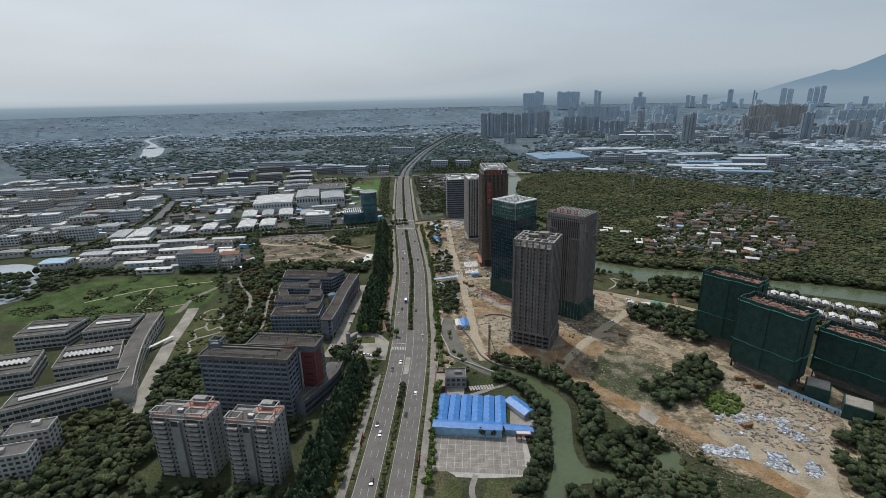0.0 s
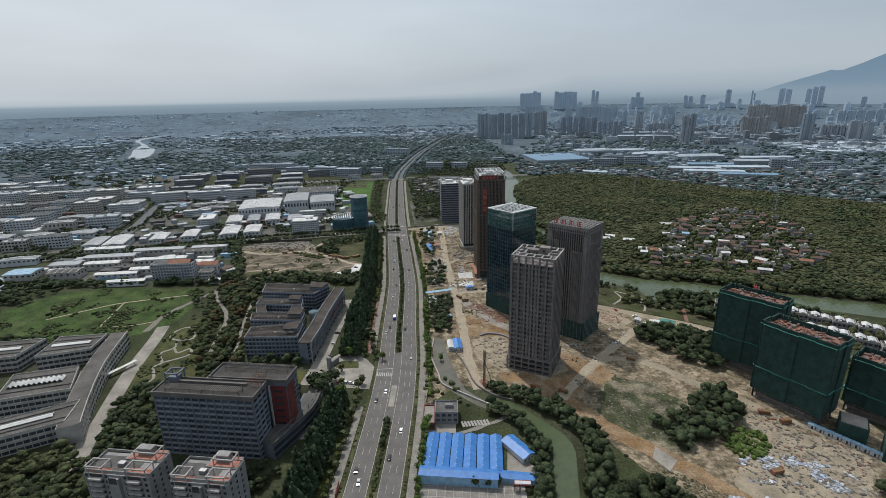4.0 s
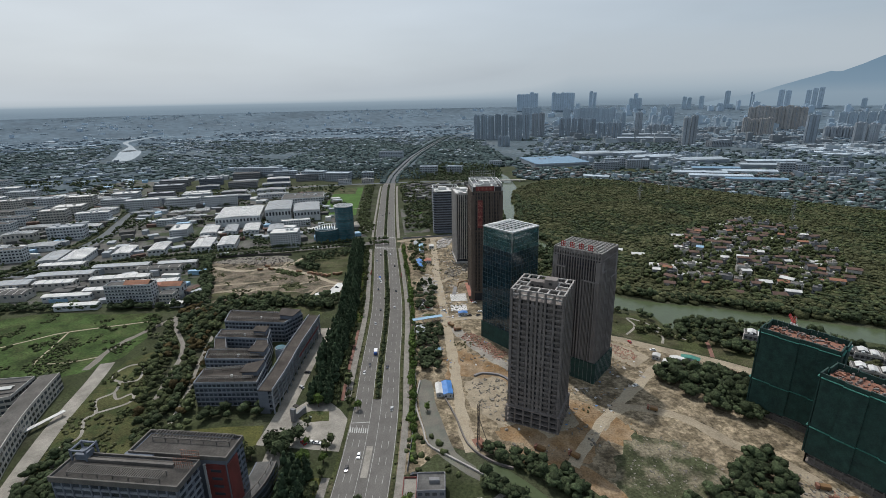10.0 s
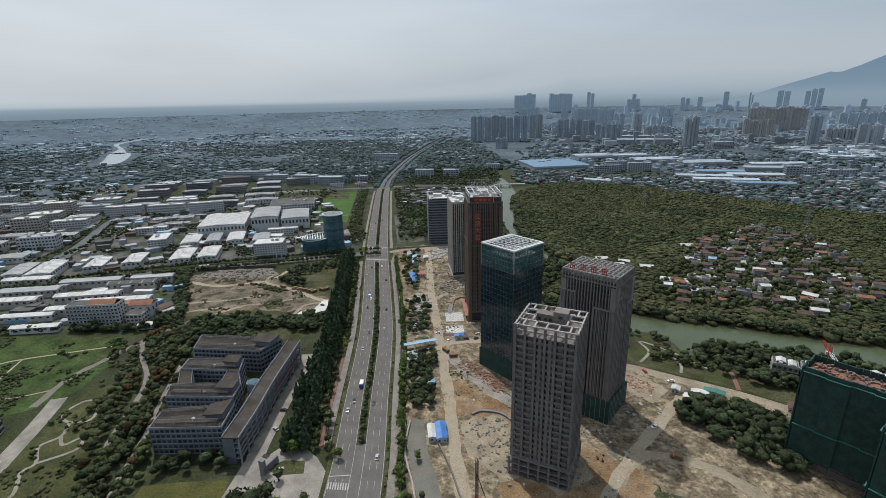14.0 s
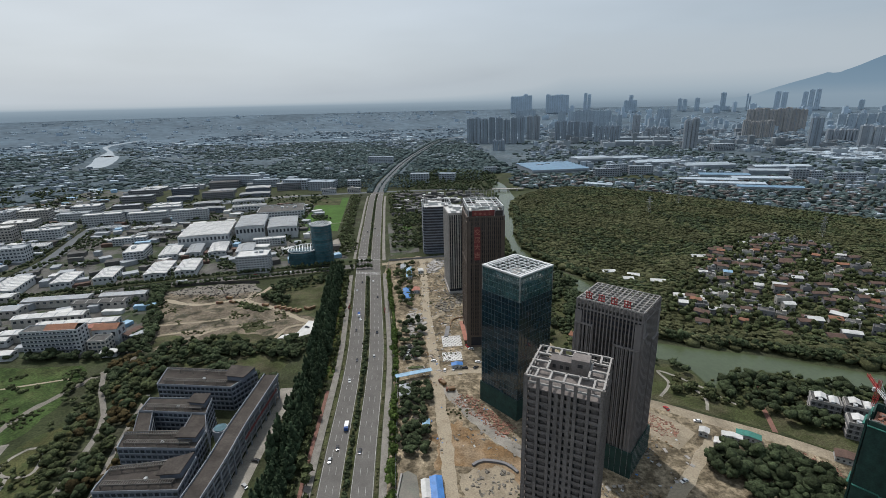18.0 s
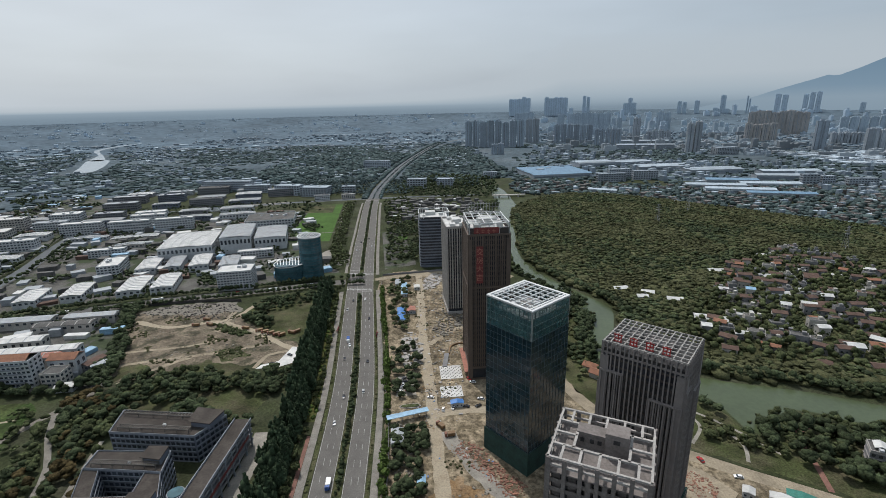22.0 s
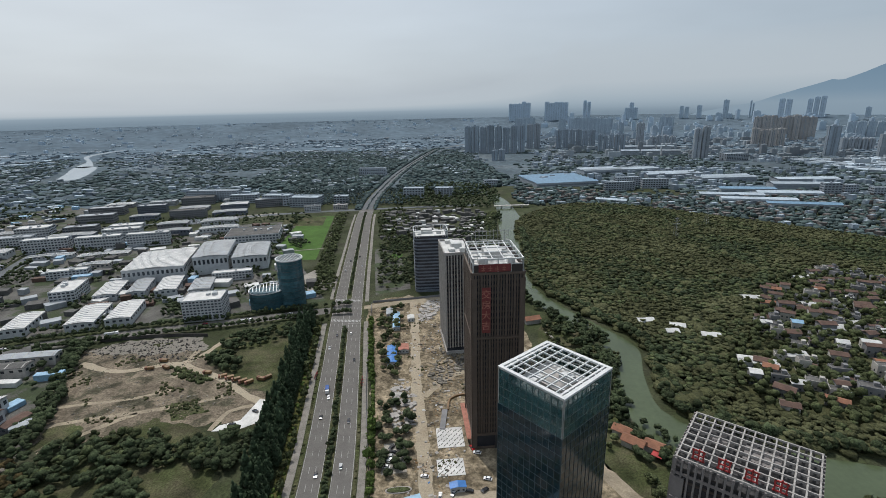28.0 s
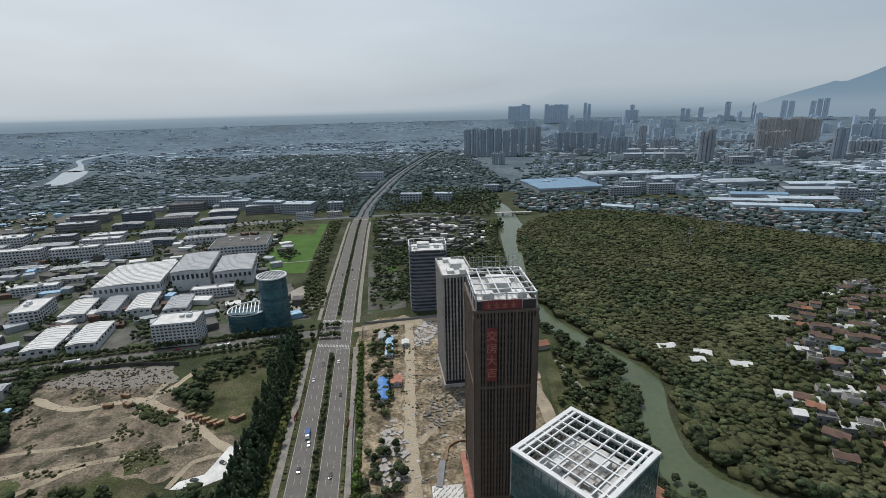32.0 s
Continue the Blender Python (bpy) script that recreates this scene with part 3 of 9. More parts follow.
street("garden_path", T([(-272, 489), (-256, 464), (-235, 439), (-223, 414), (-214.5, 381.5), (-207, 357)]), 3.4, 0.06, "paving", "grey path between rows of trees")
street("garden_path", T([(-219.5, 461), (-205.4, 411), (-195, 382), (-188, 357.6), (-183.4, 336.7), (-180, 322)]), 2.6, 0.06, "concrete_yard", "pale narrow path between rows of trees")
street("park_road", [(-60, 760), (25, 690), (52, 640), (58, 600), (62, 560), (80, 505), (105, 465), (130, 452), (156, 438), (185, 424), (216, 404), (240, 380)], 9, 0.09, "track", "dusty pale riverside road round the building site")

# water
RIVER_W = [*map(tuple, T([(46, 1570), (41, 1455), (62, 1308), (66, 1164), (60, 1094), (58, 960)])), (66, 850), (72, 762), (96, 712), (118, 668), (119, 615), (108, 592), (109, 555), (118, 535), (140, 515), (168, 508), (173, 490), (180, 472), (215, 498), (243, 488), (288, 472), (380, 440), (520, 380)]
RIVER_E = [(540, 410), (400, 470), (298, 498), (242, 518), (200, 527), (168, 536), (150, 545), (132, 568), (136, 608), (147, 652), (135, 682), (111, 724), (88, 772), (78, 850), *map(tuple, T([(81, 950), (90, 1050), (107, 1120), (103, 1164), (93, 1319), (59, 1455), (60, 1570)]))]
WATER = spline(RIVER_W + RIVER_E, True, 10)
tagged(part("river", flat_mesh("river", WATER, 0.05, "water"), "water"), "still murky green river with wooded banks", "river", kind="structure")
CANAL = T([(7, 311), (19.7, 309), (41.3, 288.5), (54.8, 269.1), (53, 244.3), (51, 225.3), (54.5, 213), (68, 209), (66, 203), (50.3, 202), (45, 190), (43, 165), (26, 165), (29, 192), (34.9, 204), (39.5, 224.8), (40.7, 243.9), (42.5, 265.7), (35.1, 282.6), (19.3, 299.6), (7, 303)])
tagged(part("canal", flat_mesh("canal", spline(CANAL, True, 6), 0.3, "water"), "water"), "narrow murky green canal curving past the building site", "canal", kind="structure")
region("canal", [(-31, 384), (-22, 384), (-18, 362), (-13, 345), (-3, 316), (8, 306), (10, 296), (-4, 306), (-16, 318), (-22, 334), (-28, 358)], 0.1, "mud", "shallow drained channel with muddy water", "canal")
region("pond", [(-560, 505), (-500, 486), (-455, 430), (-452, 398), (-475, 392), (-560, 400), (-620, 450)], 0.06, "water_far", "pale pond reflecting the sky", "pond")
region("pond", T([(92.5, 222), (104.1, 228), (107, 221), (101, 209), (88, 207)]), 0.32, "water", "small muddy green pond", "pond")
region("canal", [(-203, 196), (-194, 196), (-192, 180), (-205, 150), (-216, 150)], 0.06, "water", "narrow grey canal among the trees", "canal")
for pts in (T([(-1560, 2180), (-1480, 2190), (-1330, 1960), (-1255, 1800), (-1310, 1790), (-1400, 1930)]), T([(-1560, 2180), (-1700, 2420), (-1960, 2750), (-2060, 3150), (-2030, 3150), (-1920, 2740), (-1650, 2390), (-1500, 2190)]),
            [(845, 1452), (900, 1448), (930, 1250), (905, 1240)], [(760, 930), (735, 1000), (745, 1060), (800, 980), (850, 900), (830, 880)], [(1350, 2000), (1400, 2010), (1450, 1800), (1410, 1790)]):
    region("far_water", pts, 0.13, "water_far", "pale strip of water shining in the distance", "river")

# building site
region("building_site", [(-33, 300), (-38, 380), (-46, 470), (-66, 590), (-92, 738), (-20, 757), (30, 742), (56, 690), (60, 600), (72, 545), (108, 468), (150, 440), (190, 424), (226, 395), (240, 330), (238, 268), (216, 236), (190, 196), (150, 206), (120, 222), (84, 262), (64, 300), (40, 318), (14, 314), (-8, 318)], 0.06, "dirt", "bare brown earth of a large building site")
region("bare_soil", [(-12, 388), (-14, 425), (2, 432), (26, 405), (64, 378), (92, 352), (118, 330), (140, 300), (120, 302), (84, 330), (66, 312), (40, 322), (22, 330), (24, 372), (8, 392)], 0.10, "dirt_orange", "freshly dug orange-brown soil", rough=6)
region("spoil_ground", [(78, 300), (100, 344), (128, 322), (150, 296), (136, 276), (112, 258), (92, 268)], 0.11, "spoil", "trampled weedy ground with gravel heaps", rough=7)
region("sand_yard", [(2, 386), (4, 366), (14, 350), (24, 338), (34, 342), (32, 372), (26, 394)], 0.14, "track", "dusty sandy yard stacked with building material", rough=5)
region("concrete_apron", T([(22, 372), (46, 335), (66, 345), (62, 372), (40, 384)]), 0.128, "track", "dusty apron round the raw tower", rough=4)
region("concrete_apron", [(112, 452), (132, 440), (142, 425), (126, 410), (108, 428)], 0.15, "track", "sandy yard with reinforcement heaps", smooth=False)
street("site_track", [(6, 316), (0, 345), (-4, 385), (-10, 430), (-17, 479), (-25, 540), (-33, 592), (-40, 660), (-50, 745)], 8, 0.13, "pale_track", "pale rutted dirt track through the building site", 8)
street("site_track", [(-7, 466), (-2, 452), (11, 432), (28, 411), (46, 396)], 9, 0.15, "concrete_yard", "curved concrete ramp on the building site", 5)
street("site_track", [(-17, 482), (6, 488), (30, 486), (52, 470)], 8, 0.14, "pale_track", "pale dirt track in front of the towers", 5)
street("site_track", T([(78.4, 342.4), (97.3, 363.1), (128.2, 356.1), (147.5, 334.8), (168.8, 315.6), (180, 298.3), (199.5, 285.8), (216.9, 260.9), (207.1, 230.5)]), 8, 0.13, "track", "pale dirt track across the spoil ground", 8)
street("site_track", T([(56.3, 311.9), (78.4, 344.9), (98.3, 369.8), (145.3, 422.3)]), 7, 0.132, "pale_track", "straight pale dirt track between the towers", 8)
region("tan_ground", T([(163.4, 313), (178, 292), (210.9, 265.4), (203, 250), (184, 220), (168, 190), (150, 200), (128, 222), (122, 233), (138, 247.5), (144.4, 262.6), (156.2, 278.4)]), 0.1, "track", "bare tan ground strewn with scrap", rough=6)
street("site_track", [(-30, 640), (-8, 655), (14, 662)], 6, 0.13, "track", "pale dirt track across the site", 6)
street("site_track", [(-26, 575), (-10, 600), (8, 612)], 5, 0.132, "track", "pale dirt track across the site", 6)
street("site_track", T([(30, 319.1), (42.2, 317.2), (64.9, 301.4), (80.2, 281.9), (97.7, 265.4), (113.3, 250.5), (124.2, 236.9), (134.1, 225.9), (156.3, 199)]), 12, 0.12, "dirt_orange", "wide brown haul road with rutted soil", 8)
region("haul_slab", T([(100.4, 268.5), (108.3, 257.7), (101.3, 249.7), (95.8, 259.6)]), 0.3, "concrete_yard", "bare concrete slab beside the haul road", smooth=False, depth=0.25)
region("riverside_park", [(64, 640), (72, 690), (92, 700), (112, 664), (112, 620), (102, 590), (102, 550), (112, 526), (138, 506), (166, 500), (178, 462), (200, 470), (230, 470), (250, 430), (222, 410), (190, 430), (156, 446), (130, 460), (104, 476), (82, 512), (68, 556), (64, 600)], 0.09, "grass_dry", "riverside park lawn with footpaths")
street("garden_path", [(136, 462), (148, 478), (146, 494), (156, 488), (172, 470), (182, 455)], 2.0, 0.13, "concrete_yard", "winding pale park path", 3)
street("garden_path", [(160, 448), (165, 462), (160, 478)], 2.0, 0.13, "concrete_yard", "winding pale park path", 3)
street("garden_path", [(190, 428), (196, 448), (202, 472), (214, 480)], 3.0, 0.13, "red_paving", "brown brick park path", 3)
street("garden_path", [(76, 680), (84, 650), (88, 620), (80, 590), (72, 560)], 3.5, 0.13, "paving", "pale park path by the river", 3)

# open land to the left of the road
region("demolition_lot", [(-327, 650), (-225, 657), (-206, 627), (-145, 587), (-128, 566), (-132, 552), (-184, 549), (-226, 534), (-262, 524), (-298, 582)], 0.07, "dirt_lot", "levelled brown building lot scattered with rubble", true=True, rough=5)
street("site_track", [(-300, 606), (-262, 596), (-226, 610), (-200, 600), (-178, 590), (-150, 570), (-134, 562)], 6, 0.12, "pale_track", "pale dirt track across the lot", 6)
street("site_track", [(-226, 604), (-212, 622), (-206, 648)], 5, 0.122, "pale_track", "pale dirt track across the lot", 6)
for line, w in (([(-272, 546), (-246, 556), (-216, 564), (-193, 571), (-171, 581.6)], 4), ([(-254, 522), (-243, 537), (-231, 551), (-219.5, 561.6)], 4), ([(-161.5, 544), (-158.5, 564.6), (-145, 571)], 3.5), ([(-222, 606), (-223, 630), (-225, 650)], 5), ([(-286, 566), (-262, 572), (-236, 578), (-212, 590)], 3)):
    street("site_track", T(line), w, 0.118, "track", "rutted dirt track across the lot", 5)
for pts in ([(-205, 570), (-183, 576), (-172, 564), (-193, 556)], [(-222, 530), (-219, 549), (-191, 554), (-163, 542), (-161, 526), (-187, 522)], [(-262, 526), (-240, 534), (-244, 548), (-268, 548)]):
    region("rough_grass", T(pts), 0.1, "grass_dry", "rough grass spreading over the lot", rough=5)
region("concrete_pad", [(-155, 531), (-153, 537), (-142, 543), (-139, 566), (-132, 566), (-130, 541), (-140, 533)], 0.16, "white_roof", "bare white concrete slab", smooth=False)
region("meadow", [(-440, 372), (-420, 452), (-380, 476), (-330, 476), (-284, 480), (-268, 450), (-262, 405), (-282, 378), (-345, 352)], 0.06, "meadow", "bright green meadow with faint footpaths")
for line, w in (([(-397.5, 418.8), (-367.9, 445.6), (-350.1, 458.5), (-291, 480.3)], 1.8), ([(-350.1, 458.5), (-341, 428), (-334.5, 405)], 1.4), ([(-334.5, 405), (-310, 408), (-290.8, 417.2)], 1.2)):
    street("garden_path", T(line), w, 0.1, "pale_track", "narrow trodden path across the meadow", 4)
street("site_track", T([(-286, 398), (-290, 430), (-283, 458), (-271, 492), (-262, 512)]), 5, 0.1, "rubble", "stony track along the meadow")
region("shrub_garden", T([(-262.7, 409.7), (-248.2, 427.4), (-233.4, 409.4), (-219.8, 372.9), (-205.4, 342.4), (-192.4, 314.8), (-194.9, 279.9), (-216.1, 253.4), (-228.1, 271.4), (-238.4, 306.7), (-252.2, 343), (-260.3, 376.8)]), 0.065, "garden_grass", "olive shrub garden with winding paths")
street("garden_path", T([(-256.2, 405.5), (-248.3, 407.1), (-242.3, 400.1), (-237.2, 386.4), (-248.5, 383.6), (-257.3, 388.3), (-259.7, 397.4), (-256.2, 405.5)]), 1.9, 0.12, "concrete_yard", "round garden path", 2)
street("garden_path", T([(-248.5, 383.6), (-243.2, 370.7), (-248.8, 361.2), (-238.7, 347.7), (-241.1, 341.2), (-231.2, 325.7), (-236, 313.7), (-225.8, 299.6)]), 1.9, 0.12, "concrete_yard", "winding garden path", 2)
street("garden_path", T([(-243.2, 370.7), (-235.5, 363), (-229.4, 369.7), (-224.6, 359.6), (-238.7, 347.9)]), 1.9, 0.118, "concrete_yard", "winding garden path", 2)
region("sports_lawn", [(-196, 886), (-244, 1165), (-300, 1150), (-262, 880)], 0.08, "turf", "bright green mown sports lawn", smooth=False)
region("sports_pitch", [(-244, 1085), (-256, 1155), (-330, 1146), (-318, 1075)], 0.12, "grass_dry", "fenced dull green ball court", smooth=False)
street("garden_path", [(-188, 890), (-238, 1170)], 6, 0.13, "concrete_yard", "straight pale path beside the sports lawn")
street("garden_path", [(-200, 940), (-266, 918)], 3, 0.13, "paving", "pale path across the sports lawn")
region("factory_yard", [(-142, 742), (-235, 702), (-330, 668), (-440, 620), (-505, 600), (-520, 720), (-610, 950), (-360, 1100), (-270, 1120), (-230, 900)], 0.068, "yard", "grey factory yards and planted strips", smooth=False)
region("factory_yard", [(-250, 504), (-300, 492), (-420, 486), (-520, 520), (-470, 575), (-330, 640), (-300, 580), (-266, 540)], 0.064, "yard", "grey factory yard", smooth=False)
region("factory_yard", [(-530, 590), (-720, 520), (-900, 800), (-860, 1250), (-700, 1180), (-640, 950), (-545, 720)], 0.066, "yard", "grey factory yards", smooth=False)
region("tower_forecourt", [(-196, 756), (-152, 770), (-146, 800), (-184, 842), (-200, 800)], 0.1, "concrete_yard", "pale concrete forecourt beside the glass tower", smooth=False)
# plaza and lawns beside the canal
region("plaza", [(-23, 206), (-24, 236), (28, 238), (30, 214), (24, 204), (4, 202), (-10, 202)], 0.12, "pale_concrete", "grey paved plaza with a fine grid of slabs", smooth=False)
region("plaza_lawn", [(-26, 204), (-12, 204), (-6, 192), (-8, 176), (-30, 176)], 0.13, "grass_dry", "dull green lawn below the plaza", smooth=True)
region("plaza_lawn", [(4, 198), (22, 200), (34, 186), (28, 164), (8, 168)], 0.13, "grass_dry", "dull green lawn below the plaza", smooth=True)
street("garden_path", [(0, 204), (-2, 192), (4, 178), (12, 160)], 3, 0.15, "paving", "pale curved path through the lawns", 3)
street("garden_path", [(-40, 180), (-10, 184), (0, 186)], 2.5, 0.148, "paving", "pale path through the lawns", 3)
region("yard", [(20, 242), (22, 268), (34, 262), (36, 240)], 0.13, "concrete_yard", "sandy concrete yard beside the blue sheds", smooth=False)
region("yard", [(-26, 272), (-26, 296), (-8, 300), (-8, 272)], 0.12, "concrete_yard", "concrete yard of the gatehouse", smooth=False)

# hills and haze at the horizon
def far_haze(name, stops, top, fade=None):
    """Haze painted as glow: its tone changes with height and, where asked, thins out into the sky above the horizon."""
    m = bpy.data.materials.new(name)
    m.use_nodes = True
    n, L = m.node_tree.nodes, m.node_tree.links
    n.remove(n["Principled BSDF"])
    place = n.new("ShaderNodeNewGeometry").outputs["Position"]
    xyz = n.new("ShaderNodeSeparateXYZ")
    L.new(place, xyz.inputs[0])

    def span(v, lo, hi, a, c):
        q = n.new("ShaderNodeMapRange")
        for i, w in zip((1, 2, 3, 4), (lo, hi, a, c)):
            q.inputs[i].default_value = w
        L.new(v, q.inputs[0])
        return q.outputs[0]

    def sums(kind, a, c):
        q = n.new("ShaderNodeMath")
        q.operation = kind
        for sock, v in zip(q.inputs, (a, c)):
            if isinstance(v, (int, float)):
                sock.default_value = v
            else:
                L.new(v, sock)
        return q.outputs[0]

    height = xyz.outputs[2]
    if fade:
        # the painted haze reaches higher over the city than over the open plain
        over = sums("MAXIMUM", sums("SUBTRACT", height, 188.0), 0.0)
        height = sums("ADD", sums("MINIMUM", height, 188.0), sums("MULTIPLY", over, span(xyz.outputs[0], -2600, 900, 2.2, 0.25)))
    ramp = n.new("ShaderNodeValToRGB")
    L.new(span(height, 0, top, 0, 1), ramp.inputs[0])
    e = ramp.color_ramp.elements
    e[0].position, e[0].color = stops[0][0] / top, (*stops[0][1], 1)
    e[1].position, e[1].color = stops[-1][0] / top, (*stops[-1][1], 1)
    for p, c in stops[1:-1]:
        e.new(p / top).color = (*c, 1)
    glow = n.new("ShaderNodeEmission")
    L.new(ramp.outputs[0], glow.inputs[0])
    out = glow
    if fade:
        # noise in the glow paints woods, fields and pale roofs behind, at their distance
        spread = n.new("ShaderNodeVectorMath")
        spread.operation = "SCALE"
        L.new(place, spread.inputs[0])
        L.new(sums("DIVIDE", 188.0, sums("MAXIMUM", sums("SUBTRACT", 188.0, xyz.outputs[2]), 6.0)), spread.inputs["Scale"])
        flat = n.new("ShaderNodeVectorMath")
        flat.operation = "MULTIPLY"
        flat.inputs[1].default_value = (1, 1, 0)
        L.new(spread.outputs[0], flat.inputs[0])

        def patch(scale, detail):
            q = n.new("ShaderNodeTexNoise")
            q.inputs["Scale"].default_value, q.inputs["Detail"].default_value, q.inputs["Roughness"].default_value = scale, detail, 0.6
            L.new(flat.outputs[0], q.inputs["Vector"])
            return q.outputs["Fac"]

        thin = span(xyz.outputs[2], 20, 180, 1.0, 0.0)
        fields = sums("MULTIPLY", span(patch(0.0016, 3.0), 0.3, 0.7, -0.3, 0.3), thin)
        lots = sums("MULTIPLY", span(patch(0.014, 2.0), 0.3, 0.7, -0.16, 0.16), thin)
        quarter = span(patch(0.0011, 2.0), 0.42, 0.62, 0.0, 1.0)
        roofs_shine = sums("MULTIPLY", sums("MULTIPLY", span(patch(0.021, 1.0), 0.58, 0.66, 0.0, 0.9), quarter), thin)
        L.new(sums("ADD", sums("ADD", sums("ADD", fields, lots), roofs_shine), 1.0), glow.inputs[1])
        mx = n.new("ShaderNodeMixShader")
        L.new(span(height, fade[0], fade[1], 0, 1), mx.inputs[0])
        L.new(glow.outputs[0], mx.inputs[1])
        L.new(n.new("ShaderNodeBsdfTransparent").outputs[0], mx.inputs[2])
        out = mx
    L.new(out.outputs[0], n["Material Output"].inputs[0])
    M[name] = m

def mountain():
    """The ridge at the horizon: part of the plain far backdrop, glowing in painted haze tones."""
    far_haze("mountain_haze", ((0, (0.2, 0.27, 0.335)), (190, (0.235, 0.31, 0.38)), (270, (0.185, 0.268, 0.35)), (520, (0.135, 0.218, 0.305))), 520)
    az = np.radians(np.linspace(20, 80, 140))
    top = np.interp(np.degrees(az), [20, 23, 25.2, 29.2, 31.4, 33.3, 34.8, 35.3, 36.8, 38.3, 41.7, 46, 50, 56, 62, 80], [60, 100, 140, 205, 268, 316, 356, 342, 391, 450, 560, 660, 690, 560, 420, 160])
    top = top + np.cumsum(rng.normal(0, 1.6, 140)) * 0.5
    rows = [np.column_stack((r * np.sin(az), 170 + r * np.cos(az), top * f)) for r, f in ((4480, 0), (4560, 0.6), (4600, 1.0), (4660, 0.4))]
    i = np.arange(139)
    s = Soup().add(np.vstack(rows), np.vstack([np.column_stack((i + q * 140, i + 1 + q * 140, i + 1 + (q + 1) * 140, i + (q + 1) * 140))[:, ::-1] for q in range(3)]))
    return tagged(part("mountain", s.mesh("mountain", "mountain_haze", True), "mountain_haze", true=True), "blue wooded mountain ridge on the horizon with painted haze", "mountain", kind="structure")
mountain()

def backdrop():
    """The hazy distance: a glowing ring of painted haze far behind everything, which fades into the sky."""
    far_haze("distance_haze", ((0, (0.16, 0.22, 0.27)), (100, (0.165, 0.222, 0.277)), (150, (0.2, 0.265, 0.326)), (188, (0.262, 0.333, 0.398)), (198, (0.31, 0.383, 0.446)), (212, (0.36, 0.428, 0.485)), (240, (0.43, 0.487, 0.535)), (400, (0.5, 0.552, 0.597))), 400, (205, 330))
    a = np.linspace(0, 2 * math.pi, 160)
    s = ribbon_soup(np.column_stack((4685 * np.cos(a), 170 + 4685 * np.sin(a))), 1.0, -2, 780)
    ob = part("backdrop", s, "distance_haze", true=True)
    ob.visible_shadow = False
    tagged(ob, "glowing ring painted as pale blue haze over the far plain", "backdrop", kind="structure")
backdrop()

# ---- trees ----
ICO1, ICO2 = ico(1), ico(2)
def lobe(base, seed, rough=0.4):
    v, f = base
    r = np.array([1 + rough * 2 * noise.noise(Vector(p * 1.7) + Vector((seed * 7.1, 3, seed))) + rough * noise.noise(Vector(p * 4.3) + Vector((seed, seed * 3.3, 1))) for p in v])
    return v * r[:, None], f

def broad_crown(seed, lobes=7, base=ICO1, flat=0.75, sprays=36):
    """An uneven crown of several clumps, about 1 in radius, standing on z = 0."""
    rr = np.random.default_rng(seed)
    vs, fs, n = [], [], 0
    for i in range(lobes):
        v, f = lobe(base, seed * 13 + i)
        a, d = rr.uniform(0, 6.28), (0 if i == 0 else rr.uniform(0.3, 0.66))
        k = rr.uniform(0.34, 0.56) if i else 0.62
        v = v * (k, k, k * flat) + (d * math.cos(a), d * math.sin(a), 0.55 + rr.uniform(-0.1, 0.32) * (1.1 - d) + (0.2 if i == 0 else 0))
        vs.append(v)
        fs.append(f + n)
        n += len(v)
    # loose leaf sprays roughen the outline
    v = np.vstack(vs)
    v = v[rr.integers(0, len(v), sprays)]
    tips = v[:, None] + rr.normal(0, 0.085, (sprays, 3, 3)) + (v - (0, 0, 0.5))[:, None] * 0.06
    vs.append(tips.reshape(-1, 3))
    fs.append(np.arange(sprays * 3).reshape(-1, 3) + n)
    return np.vstack(vs), np.vstack(fs)

def cone_crown(seed, tiers=7):
    """A slim feathery crown, narrow at the top."""
    rr = np.random.default_rng(seed)
    vs, fs, n = [], [], 0
    for i in range(tiers):
        q = i / (tiers - 1)
        for j in range(3 if q < 0.9 else 1):
            v, f = lobe(ICO1, seed * 17 + i * 4 + j, 0.38)
            k = 0.52 * (1 - q ** 1.8) + 0.2
            a, d = rr.uniform(0, 6.28), 0.42 * (1 - q * q)
            vs.append(v * (k, k, 0.5) + (d * math.cos(a), d * math.sin(a), 0.5 + q * 3.0))
            fs.append(f + n)
            n += len(v)
    return np.vstack(vs), np.vstack(fs)

BROAD = [broad_crown(i) for i in range(1, 7)]
FLAT = [broad_crown(36 + i, 2, ICO1, 0.75, 8) for i in range(6)]
CANOPY = [broad_crown(20 + i, 4, ICO1, 0.8, 16) for i in range(5)]
SHRUB = [lobe((ICO1[0] * (1, 1, 0.8) + (0, 0, 0.4), ICO1[1]), 40 + i, 0.3) for i in range(4)]
CONES = [cone_crown(60 + i) for i in range(4)]
TINY = [lobe((ico(1)[0] * (1, 1, 0.7) + (0, 0, 0.3), ico(1)[1]), 80 + i, 0.35) for i in range(4)]

